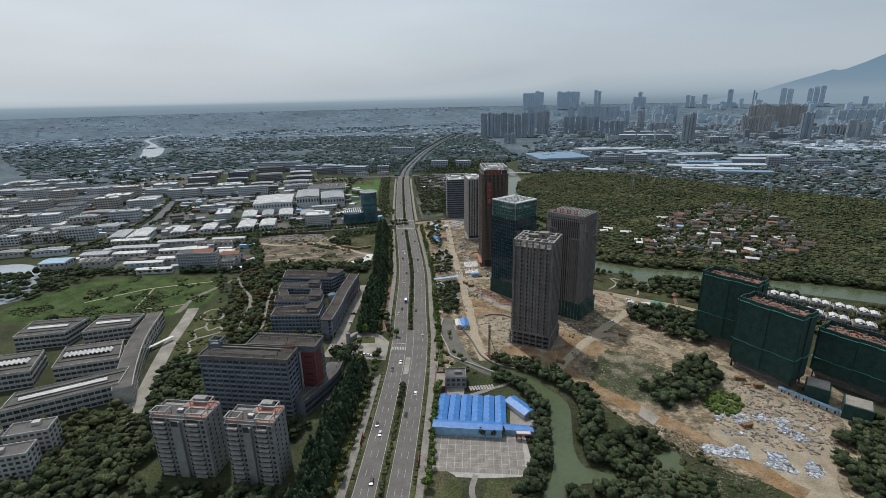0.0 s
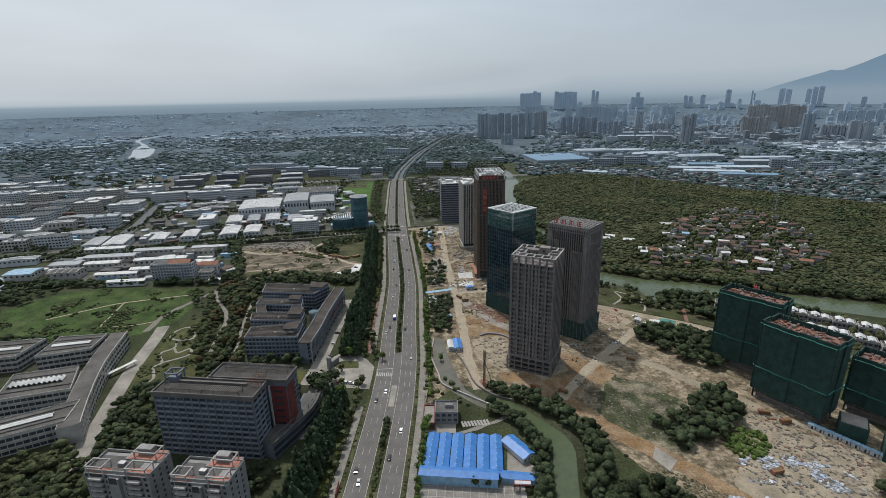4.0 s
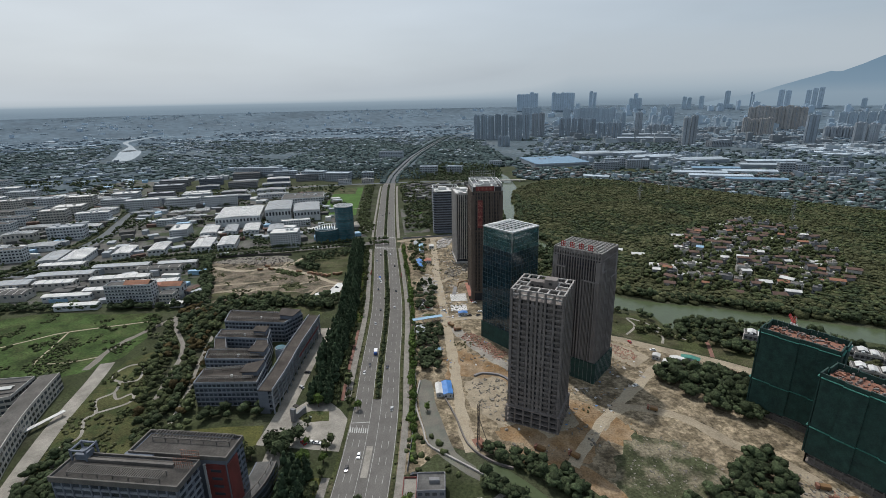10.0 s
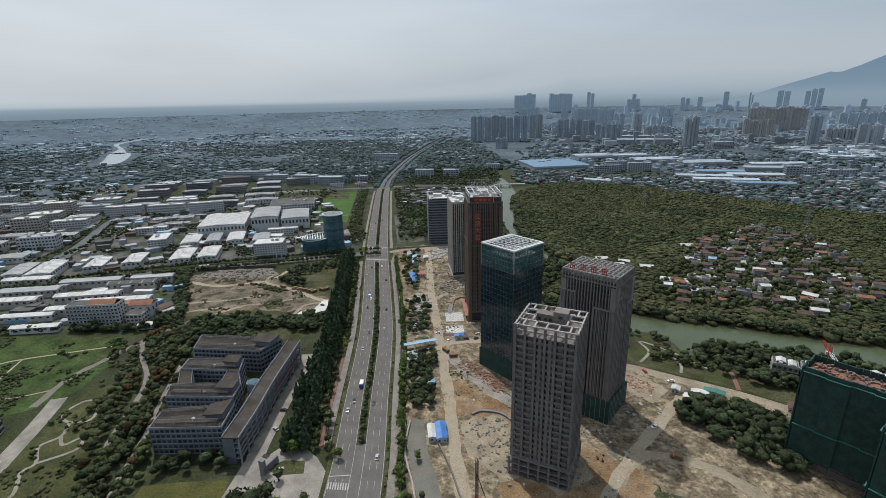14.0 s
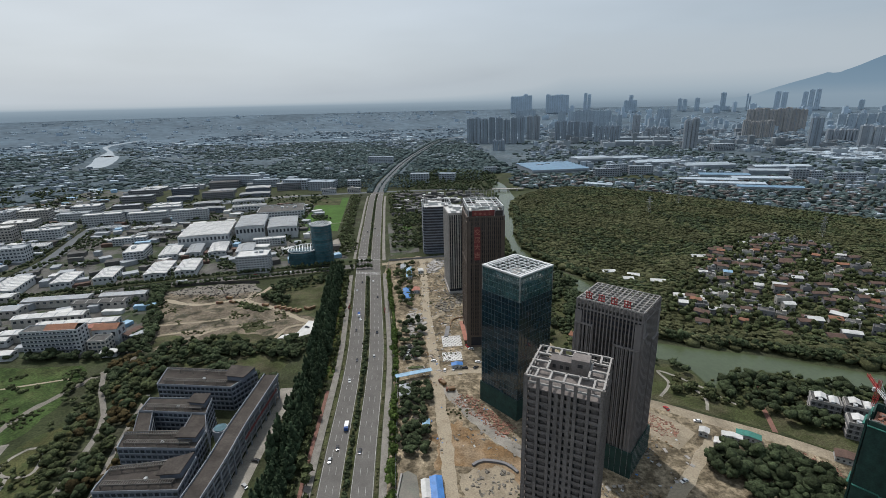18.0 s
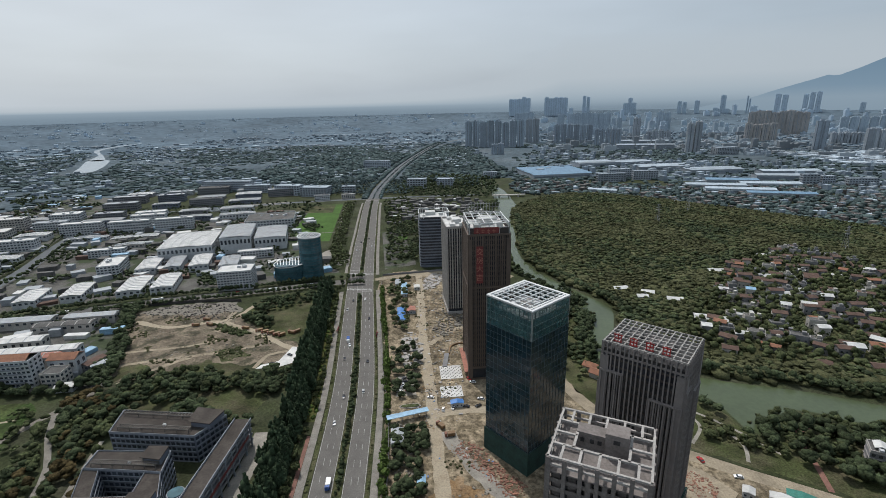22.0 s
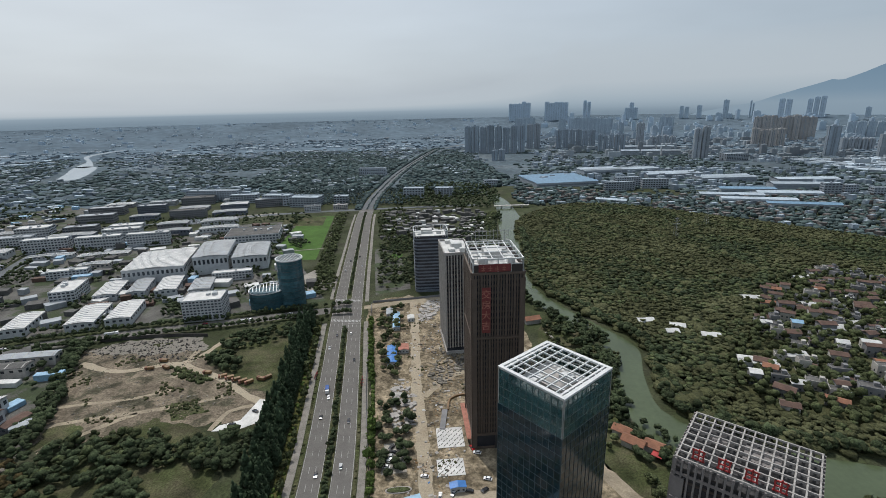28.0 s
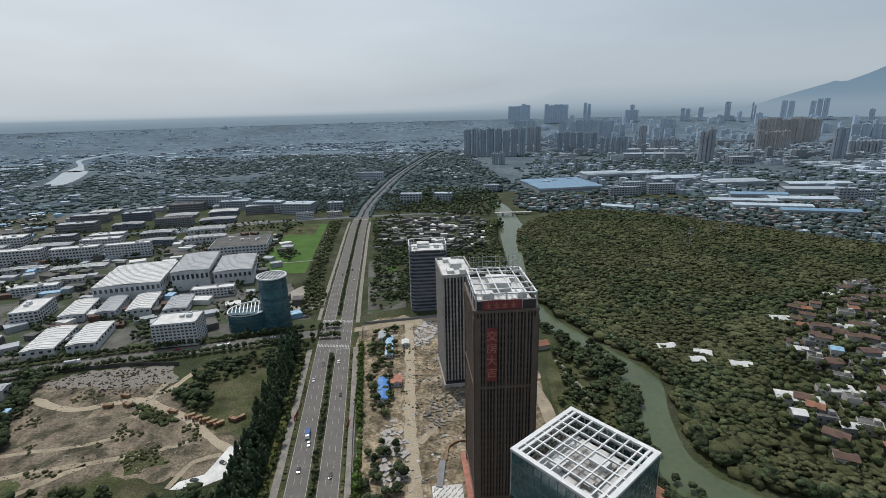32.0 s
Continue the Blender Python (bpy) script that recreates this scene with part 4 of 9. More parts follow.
def plant(name, pts, size, kinds, material, label, category="trees", base=0.0, tall=1.0, spread=0.3, kind="stuff"):
    """Many crowns gathered into one mesh."""
    s = Soup()
    pts = np.asarray(pts, float)
    if not len(pts):
        return None
    which = rng.integers(0, len(kinds), len(pts))
    for k, (v, f) in enumerate(kinds):
        p = pts[which == k]
        if not len(p):
            continue
        m = len(p)
        r = size * rng.uniform(1 - spread, 1 + spread, m)
        h = r * tall * rng.uniform(0.8, 1.2, m)
        a = rng.uniform(0, 6.28, m)
        c, q = np.cos(a)[:, None], np.sin(a)[:, None]
        x = (v[None, :, 0] * c - v[None, :, 1] * q) * r[:, None] + p[:, :1]
        y = (v[None, :, 0] * q + v[None, :, 1] * c) * r[:, None] + p[:, 1:2]
        z = v[None, :, 2] * h[:, None] + base * rng.uniform(0.7, 1.1, m)[:, None]
        s.add(np.stack((x, y, z), -1).reshape(-1, 3), (f[None] + (np.arange(m) * len(v))[:, None, None]).reshape(-1, 3))
    return tagged(part(name, s.mesh(name, material, True), material), label, category, kind=kind)

def scatter(poly, spacing, smooth=True, keep=1.0, holes=()):
    o = spline(poly, True, 10) if smooth else np.asarray(poly, float)
    lo, hi = o.min(0), o.max(0)
    gx, gy = np.meshgrid(np.arange(lo[0], hi[0], spacing), np.arange(lo[1], hi[1], spacing))
    p = np.column_stack((gx.ravel(), gy.ravel())) + rng.uniform(-0.48, 0.48, (gx.size, 2)) * spacing
    p = p[inside(p, o)]
    if keep < 1:
        p = p[rng.random(len(p)) < keep]
    for h in holes:
        p = p[~inside(p, np.asarray(h))]
    return p

def clumps(p, scale, level, seed=3):
    """Keeps the points that fall in patches."""
    return p[np.array([noise.noise(Vector((x * scale, y * scale, seed))) + 0.5 * noise.noise(Vector((x * scale * 3, y * scale * 3, seed))) > level for x, y in p])]

def tree_kind(seed, radius, height, material, cone=False):
    """One standing tree with trunk, limbs and crown."""
    t = thing("tree", "leafy green broadleaf tree beside the road" if not cone else "tall dark feathery roadside conifer", "tree")
    LAID.discard(t.name)
    s = Soup()
    k = 7
    a = np.linspace(0, 2 * math.pi, k, endpoint=False)
    ring = lambda r, z: np.column_stack((r * np.cos(a), r * np.sin(a), np.full(k, z)))
    i = np.arange(k)
    j = (i + 1) % k
    hs = (0, height * 0.3, height * 0.7)
    s.add(np.vstack([ring(rr, z) for rr, z in zip((0.28, 0.2, 0.08), hs)]), np.vstack([np.column_stack((i + q * k, j + q * k, j + (q + 1) * k, i + (q + 1) * k)) for q in (0, 1)]))
    for b in range(4):
        an = b * 1.6 + seed
        s.beam((0, 0, height * (0.28 + 0.06 * b)), (radius * 0.5 * math.cos(an), radius * 0.5 * math.sin(an), height * (0.5 + 0.08 * b)), 0.12)
    part("trunk", s, "bark", t)
    v, f = (cone_crown if cone else broad_crown)(seed, *(() if cone else (9,)))
    c = Soup()
    if cone:
        c.add(v * (radius, radius, height * 0.24), f)
        c.v[0][:, 2] += height * 0.08
    else:
        c.add(v * (radius, radius, (height * 0.72) / 1.3), f)
        c.v[0][:, 2] += height * 0.28
    # loose leaf sprays break up the outline
    vv = c.v[0]
    pick = vv[np.random.default_rng(seed).integers(0, len(vv), 160)]
    off = np.random.default_rng(seed + 1).normal(0, 0.16 * radius, (160, 3, 3))
    c.add((pick[:, None] + off).reshape(-1, 3), np.arange(480).reshape(-1, 3))
    part("crown", c, material, t)
    return t

PLACED = set()
def trees(kinds, pts, lo=0.8, hi=1.2, group=""):
    for p in settle(pts):
        k = kinds[int(rng.integers(0, len(kinds)))]
        m = Matrix.Translation((p[0], p[1], 0)) @ Matrix.Rotation(rng.uniform(0, 6.28), 4, "Z")
        sc = rng.uniform(lo, hi)
        if k.name not in PLACED:
            PLACED.add(k.name)
            k.matrix_basis = m @ Matrix.Diagonal((sc, sc, sc, 1))
            o = k
        else:
            o = copy_thing(k, m)
            o.scale = (sc, sc, sc)
        if group:
            tagged(o, group=group)

# ---- the towers on the building site ----
def sides(w, d):
    """The four faces of a block: middle, turn and length."""
    return ((0, -d / 2, 0, w), (w / 2, 0, 90, d), (0, d / 2, 180, w), (-w / 2, 0, 270, d))

def face_pt(cx, cy, turn, along, out=0.0):
    a = radians(turn)
    return cx + along * math.cos(a) + out * math.sin(a), cy + along * math.sin(a) - out * math.cos(a)

def raw_tower():
    """The bare concrete frame tower with open floors."""
    w, d, top, base = 30.0, 26.4, 81.0, 11.0
    t = thing("tower", "raw concrete office tower frame with open unglazed floors", "tower", 43.4, 355.8, 0, -22.5, true=True)
    floors = 21
    fh = (top - base) / floors
    # solid near-black block in place of the shade inside the open floors
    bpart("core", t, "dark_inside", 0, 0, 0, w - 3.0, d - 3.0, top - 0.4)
    for k in range(floors + 1):
        bpart("floor_slab", t, "raw_concrete", 0, 0, base + k * fh - 0.35, w - 0.5, d - 0.5, 0.5)
    for k in range(4):
        bpart("floor_slab", t, "raw_concrete", 0, 0, k * base / 3 - (0.4 if k else 0), w + 2.6, d + 2.6, 0.5)
    for cx, cy, turn, ln in sides(w, d):
        bays = 6
        xs = np.linspace(-ln / 2 + 0.6, ln / 2 - 0.6, bays + 1)
        for i, x in enumerate(xs):
            px, py = face_pt(cx, cy, turn, x)
            bpart("column", t, "raw_concrete", px, py, base, 1.25, 0.9, top - base + 5.5, turn)
            bx, by = face_pt(cx, cy, turn, x * 1.08, 1.0)
            bpart("podium_column", t, "raw_concrete", bx, by, 0, 0.9, 0.8, base, turn)
        for i in range(bays):
            s = Soup()
            narrow = i in (2, 3)
            bw = xs[i + 1] - xs[i]
            for k in range(floors):
                z = base + k * fh
                px, py = face_pt(cx, cy, turn, (xs[i] + xs[i + 1]) / 2, -0.25)
                s.box(px, py, z, bw, 0.25, fh * 0.36, turn)
                if narrow:
                    s.box(px, py, z, bw * 0.32, 0.35, fh, turn)
                px, py = face_pt(cx, cy, turn, (xs[i] + xs[i + 1]) / 2, -1.45)
                s.box(px, py, z, bw * 0.5, 0.2, fh, turn)
            tagged(part("spandrel_wall", s, "raw_concrete", t), kind="stuff")
        # open crown storey
        s = Soup()
        for z in (top + 2.4, top + 5.0):
            px, py = face_pt(cx, cy, turn, 0, -0.3)
            s.box(px, py, z, ln, 0.7, 0.7, turn)
        part("crown_beam", s, "pale_concrete", t)
    for x in np.linspace(-w / 2 + 4, w / 2 - 4, 5):
        for y0, y1 in ((-d / 2, -d / 2 + 7), (d / 2 - 7, d / 2)):
            part("pergola_beam", Soup().beam((x, y0, top + 5.3), (x, y1, top + 5.3), 0.8, 0.7), "pale_concrete", t)
    for y in np.linspace(-d / 2 + 7, d / 2 - 7, 3):
        for x0, x1 in ((-w / 2, -w / 2 + 7), (w / 2 - 7, w / 2)):
            part("pergola_beam", Soup().beam((x0, y, top + 5.3), (x1, y, top + 5.3), 0.8, 0.7), "pale_concrete", t)
    for y in (-d / 2 + 6.8, d / 2 - 6.8):
        part("pergola_beam", Soup().beam((-w / 2 + 6.8, y, top + 5.3), (w / 2 - 6.8, y, top + 5.3), 0.8, 0.7), "pale_concrete", t)
    for x in (-w / 2 + 6.8, w / 2 - 6.8):
        part("pergola_beam", Soup().beam((x, -d / 2 + 6.8, top + 5.3), (x, d / 2 - 6.8, top + 5.3), 0.8, 0.7), "pale_concrete", t)
    s = Soup().box(4, 3, top, 7, 6, 8.6).box(-4, 4, top, 9, 5, 6.0)
    part("lift_house", s, "raw_concrete", t)
    for unit in ((-6.6, 1.45, top + 2.6, 1.3, 0.3, 1.5), (-3.6, 1.45, top + 2.6, 1.3, 0.3, 1.5), (-1.2, 1.45, top + 2.6, 1.3, 0.3, 1.5), (4, -0.05, top + 5.5, 2, 0.3, 1.4), (0.45, 3, top + 5.5, 0.3, 1.5, 1.4)):
        # dark plate on the wall, painted as a shaded opening
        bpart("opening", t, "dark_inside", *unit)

def glass_tower():
    """The dark glass tower with a white roof grid and a clear crown."""
    w, top, crown, net = 30.2, 95.0, 79.0, 14.0
    t = thing("glass_tower", "dark blue-green glass office tower with white roof grid", "tower", 32.9, 457.9, 0, -47, true=True)
    bpart("core", t, "dark_inside", 0, 0, 0, w - 0.7, w - 0.7, crown)
    part("inner_core", Soup().box(0, 1, crown, 13, 12, 10.5).box(5, -6, crown, 3, 3, 12), "pale_concrete", t)
    bays, fh = 11, 3.6
    n = int((crown - net) / fh)
    fh = (crown - net) / n
    bw = w / bays
    cf = (top - crown - 1.0) / 4
    shown = 0
    rest, rest_top = Soup(), Soup()
    for q, (cx, cy, turn, ln) in enumerate(sides(w, w)):
        for k in range(n + 4):
            clear = k >= n
            z = net + k * fh if not clear else crown + (k - n) * cf
            hh = (cf if clear else fh) - 0.16
            for i in range(bays):
                px, py = face_pt(cx, cy, turn, -w / 2 + (i + 0.5) * bw, 0.0)
                if q in (0, 3) and k >= n - 9 and not (clear and k == n + 3 and i % 2):
                    bpart("pane", t, "clear_glass" if clear else "curtain_glass", px, py, z + 0.08, bw - 0.14, 0.08, hh, turn)
                else:
                    (rest_top if clear else rest).box(px, py, z + 0.08, bw - 0.14, 0.08, hh, turn)
        s = Soup()
        for i in range(bays + 1):
            px, py = face_pt(cx, cy, turn, -w / 2 + i * bw, 0.06)
            s.box(px, py, net, 0.16, 0.22, crown - net, turn)
        part("mullions", s, "mullion", t)
        s = Soup()
        for k in range(n + 1):
            px, py = face_pt(cx, cy, turn, 0, 0.03)
            s.box(px, py, net + k * fh - 0.1, w, 0.18, 0.2, turn)
        tagged(part("transom", s, "mullion", t), kind="stuff")
        s = Soup()
        for k in range(5):
            px, py = face_pt(cx, cy, turn, 0, -0.25)
            s.box(px, py, crown + k * cf - 0.15, w, 0.35, 0.3, turn)
        for i in range(0, bays + 1):
            px, py = face_pt(cx, cy, turn, -w / 2 + i * bw, -0.25)
            s.box(px, py, crown, 0.3, 0.35, top - crown, turn)
        part("crown_frame", s, "pale_concrete", t)
        px, py = face_pt(cx, cy, turn, 0, 0.5)
        bpart("net_screen", t, "scaffold_net", px, py, 0, w + 1.6, 0.5, net + rng.uniform(-1, 1), turn, "dark green scaffold netting")
        px, py = face_pt(cx, cy, turn, 0, -0.6)
        bpart("roof_edge", t, "white_steel", px, py, top - 0.7, w + 0.4 if q % 2 == 0 else w - 2.6, 1.5, 0.75, turn, "white roof edge")
    tagged(part("lower_panes", rest, "curtain_glass", t), kind="stuff")
    tagged(part("crown_panes", rest_top, "clear_glass", t), kind="stuff")
    for x in (-10.4, -6.2, -2.0, 2.0, 6.2, 10.4):
        part("roof_beam", Soup().beam((x, -w / 2 + 1, top - 0.35), (x, w / 2 - 1, top - 0.35), 0.42, 0.6), "white_steel", t)
    for y in (-10.4, -6.2, -2.0, 2.0, 6.2, 10.4):
        part("roof_beam", Soup().beam((-w / 2 + 1, y, top - 0.28), (w / 2 - 1, y, top - 0.28), 0.42, 0.6), "white_steel", t)
    for x in (-12.6, 12.6):
        part("roof_beam", Soup().beam((x, -w / 2 + 1, top - 0.3), (x, w / 2 - 1, top - 0.3), 0.8, 0.6), "white_steel", t)
    bpart("roof_deck", t, "white_roof", 0, 0, crown + 8.6, w - 6, w - 6, 0.3, label="white roof deck")
    for unit in ((3, 4, crown + 8.9, 5, 4, 3.2), (-6, -4, crown + 8.9, 4, 6, 2.0), (6, -7, crown + 8.9, 3, 3, 1.6), (-7, 6, crown + 8.9, 3, 2, 1.4)):
        bpart("roof_plant", t, "white_steel", *unit)

def fin_tower():
    """The grey tower with upright stone fins, a set-back crown and red signs on the roof grid."""
    w, d, top, sh, net = 33.3, 26.3, 92.6, 80.0, 15.0
    t = thing("fin_tower", "grey stone-clad office tower with upright fins and netted base", "tower", 79.8, 412.6, 0, -37, true=True)
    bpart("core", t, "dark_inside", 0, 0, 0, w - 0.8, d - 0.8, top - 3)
    bpart("upper_wall", t, "slit_glass", 0, 0, sh, w - 0.4, d - 0.4, top - sh - 5)
    for q, (cx, cy, turn, ln) in enumerate(sides(w, d)):
        k = int(ln / 1.8)
        for i in range(k + 1):
            x = -ln / 2 + 0.4 + i * (ln - 0.8) / k
            z0, z1 = net - 2, top
            px, py = face_pt(cx, cy, turn, x, 0.12)
            bpart("fin", t, "grey_fin", px, py, z0, 0.55, 0.75, z1 - z0, turn)
        n = 21
        for r in range(n):
            z = net + r * (top - 4 - net) / n
            px, py = face_pt(cx, cy, turn, 0, -0.22)
            bpart("spandrel", t, "dark_brown", px, py, z, ln - 0.4, 0.3, 0.9, turn)
        # solid corner piers and shoulder blocks
        for sgn in (-1, 1):
            px, py = face_pt(cx, cy, turn, sgn * (ln / 2 - 1.6), 0.2)
            bpart("corner_pier", t, "grey_fin", px, py, net - 2, 3.2, 0.9, top - net - 4, turn)
        for a, b, zt in ((-0.5, -0.22, sh), (0.12, 0.5, sh - 7)):
            px, py = face_pt(cx, cy, turn, (a + b) / 2 * ln, 0.55)
            for u in np.linspace(a * ln + 0.4, b * ln - 0.4, max(3, int((b - a) * ln / 1.8))):
                fx, fy = face_pt(cx, cy, turn, u, 0.75)
                bpart("shoulder_fin", t, "grey_fin", fx, fy, net - 2, 0.6, 0.8, zt - net + 1.2, turn)
            bpart("shoulder_cap", t, "grey_fin", px, py, zt - 0.8, (b - a) * ln, 1.1, 0.8, turn)
        px, py = face_pt(cx, cy, turn, 0, 0.1)
        bpart("top_band", t, "grey_fin", px, py, top - 5.2, ln + 0.4, 0.5, 0.8, turn)
        px, py = face_pt(cx, cy, turn, 0, 1.6)
        bpart("net_screen", t, "scaffold_net", px, py, 0, ln + 4.2, 0.9, net, turn, "dark green scaffold netting")
        for u in np.linspace(-ln / 2, ln / 2, 12):
            px, py = face_pt(cx, cy, turn, u, 2.1)
            bpart("scaffold_pole", t, "steel", px, py, 0, 0.15, 0.15, net + 1.2, turn)
    bpart("roof_deck", t, "dark_roof", 0, 0, top - 3.6, w - 0.6, d - 0.6, 0.5)
    for x in np.linspace(-w / 2 + 0.3, w / 2 - 0.3, 13):
        part("roof_beam", Soup().beam((x, -d / 2, top), (x, d / 2, top), 0.4, 0.6), "pale_concrete", t)
    for y in np.linspace(-d / 2 + 0.3, d / 2 - 0.3, 9):
        part("roof_beam", Soup().beam((-w / 2, y, top + 0.1), (w / 2, y, top + 0.1), 0.4, 0.6), "pale_concrete", t)
    for unit in ((3, 2, top - 3.1, 9, 7, 2.6), (-8, 4, top - 3.1, 4, 3, 2.2)):
        bpart("roof_plant", t, "grey_fin", *unit)
    # red sign shapes standing on the front edge
    for i in range(4):
        s = Soup()
        x = -11 + i * 6.4
        for dx, dz, sw, shh in ((0, 0, 3.4, 0.4), (0, 1.5, 2.9, 0.4), (0, 3.0, 3.4, 0.4), (-1.3, 0, 0.4, 3.4), (1.3, 0, 0.4, 3.4), (0.1, 0, 0.4, 3.8)):
            s.box(x + dx, -d / 2 + 1.4, top + 0.5 + dz, sw, 0.3, shh)
        part("sign_shape", s, "bright_red", t, "red rooftop sign shape")

def brown_tower():
    """The tall brown stone tower with a red banner."""
    w, d, top = 27.6, 36.0, 107.5
    t = thing("brown_tower", "tall brown stone-clad tower with red banner and roof frame", "tower", 15.0, 548.6, 0, 6, true=True)
    bpart("core", t, "slit_glass", 0, 0, 0, w - 0.8, d - 0.8, top)
    for q, (cx, cy, turn, ln) in enumerate(sides(w, d)):
        k = int(ln / 1.5)
        for i in range(k + 1):
            x = -ln / 2 + 0.5 + i * (ln - 1.0) / k
            px, py = face_pt(cx, cy, turn, x, 0.0)
            bpart("fin", t, "brown_stone", px, py, 9, 0.62 if i % 3 else 1.05, 0.8, top - 9, turn)
        s = Soup()
        for r in range(27):
            px, py = face_pt(cx, cy, turn, 0, -0.22)
            s.box(px, py, 9 + r * 3.63, ln - 0.4, 0.35, 1.1, turn)
        tagged(part("spandrel", s, "dark_brown", t), kind="stuff")
        for sgn in (-1, 1):
            px, py = face_pt(cx, cy, turn, sgn * (ln / 2 - 1.2), 0.25)
            bpart("corner_pier", t, "brown_stone", px, py, 0, 2.4, 1.0, top - 3, turn)
        for z, hh in ((70.0, 1.2), (top - 0.6, 1.2), (9, 1.3)):
            px, py = face_pt(cx, cy, turn, 0, 0.2)
            bpart("stone_band", t, "brown_stone", px, py, z, ln + 0.3, 1.0, hh, turn)
        px, py = face_pt(cx, cy, turn, 0, -0.8)
        bpart("dark_crown", t, "dark_brown", px, py, top, ln - 1.8, 0.6, 5.0, turn)
        s = Soup()
        for u in np.linspace(-ln / 2 + 0.6, ln / 2 - 0.6, 5):
            px, py = face_pt(cx, cy, turn, u, -0.6)
            s.box(px, py, top, 0.7, 0.7, 8.0, turn)
        px, py = face_pt(cx, cy, turn, 0, -0.6)
        s.box(px, py, top + 7.4, ln - 0.6, 0.7, 0.6, turn).box(px, py, top + 4.6, ln - 0.6, 0.5, 0.4, turn)
        part("crown_frame", s, "white_steel", t, "pale crown frame")
    bpart("roof_deck", t, "white_roof", 0, 0, top + 2.5, w - 3, d - 3, 0.4)
    for unit in ((0, 3, top + 2.9, 10, 12, 4.5), (-7, -9, top + 2.9, 5, 6, 2.8), (8, -10, top + 2.9, 4, 5, 3.2), (7, 11, top + 2.9, 5, 5, 2.4)):
        bpart("roof_plant", t, "white_roof", *unit)
    for x in (-8.5, -3, 3, 8.5):
        part("roof_beam", Soup().beam((x, -d / 2 + 1, top + 7.7), (x, d / 2 - 1, top + 7.7), 0.5), "white_steel", t)
    for y in (-12, -5, 4, 12):
        part("roof_beam", Soup().beam((-w / 2 + 1, y, top + 7.8), (w / 2 - 1, y, top + 7.8), 0.5), "white_steel", t)
    s = Soup()
    for x in np.linspace(-w / 2 + 2, w / 2 - 2, 12):
        s.box(x, d / 2 - 2, top + 7, 0.18, 0.18, 8)
    for z in (9, 11.5, 14):
        s.box(0, d / 2 - 2, top + z, w - 4, 0.18, 0.18)
    part("roof_scaffold", s, "steel", t, "thin grey scaffold on the roof")
    ban = bpart("banner", t, "red_cloth", -6.5, -d / 2 - 0.75, 74, 4.6, 0.12, 26, label="upright red cloth banner")
    banner_text = bpy.data.curves.new("banner_text", "FONT")
    banner_text.body = "\u4ea4\n\u623f\n\u5927\n\u5409"
    banner_text.size, banner_text.align_x, banner_text.space_line = 5.2, "CENTER", 1.15
    banner_text.extrude = 0.03
    tmp = new("banner_text", banner_text)
    me = bpy.data.meshes.new_from_object(tmp.evaluated_get(bpy.context.evaluated_depsgraph_get()))
    bpy.data.objects.remove(tmp)
    me.materials.clear()
    me.materials.append(M["pink_roof"])
    o = part("lettering", me, "pink_roof", ban, "faded characters on the banner", (0, -0.1, 20.3))
    o.rotation_euler = (radians(90), 0, 0)
    bpart("top_banner", t, "red_cloth", -2, -d / 2 - 0.5, top + 1.0, 17, 0.12, 4.2, label="faded red cloth banner")
    s = Soup()
    for x in (-8, -4.4, -0.8, 2.8):
        s.box(x, -d / 2 - 0.6, top + 1.9, 1.8, 0.1, 0.3).box(x, -d / 2 - 0.6, top + 2.9, 2.2, 0.1, 0.3).box(x, -d / 2 - 0.6, top + 1.6, 0.3, 0.1, 2.8)
    part("banner_bars", s, "pink_roof", t, "unreadable marks on the top banner")
    bpart("entrance", t, "dark_inside", 5, -d / 2 - 0.3, 0, 12, 1.2, 9)
    bpart("plinth", t, "brown_stone", 0, 0, 0, w + 1.0, d + 1.0, 1.2)

def stripe_tower():
    w, d, top = 21.0, 40.0, 84.0
    t = thing("striped_tower", "slim grey tower with pale upright stripes and plant roof", "tower", -4.5, 657.0, 0, 11)
    bpart("core", t, "slit_glass", 0, 0, 0, w - 0.6, d - 0.6, top)
    for cx, cy, turn, ln in sides(w, d):
        k = int(ln / 2.2)
        for i in range(k + 1):
            px, py = face_pt(cx, cy, turn, -ln / 2 + 0.4 + i * (ln - 0.8) / k)
            bpart("fin", t, "pale_concrete", px, py, 6, 0.7 if i % 2 else 1.1, 0.7, top - 5, turn)
        s = Soup()
        for r in range(22):
            px, py = face_pt(cx, cy, turn, 0, -0.2)
            s.box(px, py, 6 + r * 3.6, ln - 0.4, 0.3, 0.9, turn)
        tagged(part("spandrel", s, "dark_brown", t), kind="stuff")
        px, py = face_pt(cx, cy, turn, 0, 0.15)
        bpart("parapet", t, "pale_concrete", px, py, top - 0.5, ln + 0.2, 0.8, 2.2, turn)
    bpart("roof_deck", t, "white_roof", 0, 0, top - 0.2, w - 1, d - 1, 0.3)
    for unit in ((1, 2, top, 8, 12, 4), (-4, -10, top, 5, 6, 2.2), (4, -13, top, 4, 4, 3), (-3, 14, top, 6, 5, 2.6)):
        bpart("roof_plant", t, "white_roof", *unit)
    bpart("plinth", t, "pale_concrete", 0, 0, 0, w + 1.2, d + 1.2, 3)

def rounded_outline(w, d, r, k=6):
    o = []
    for sx, sy, a0 in ((1, 1, 0), (-1, 1, 90), (-1, -1, 180), (1, -1, 270)):
        for q in range(k + 1):
            a = radians(a0 + 90 * q / k)
            o.append((sx * (w / 2 - r) + r * math.cos(a), sy * (d / 2 - r) + r * math.sin(a)))
    return np.array(o)

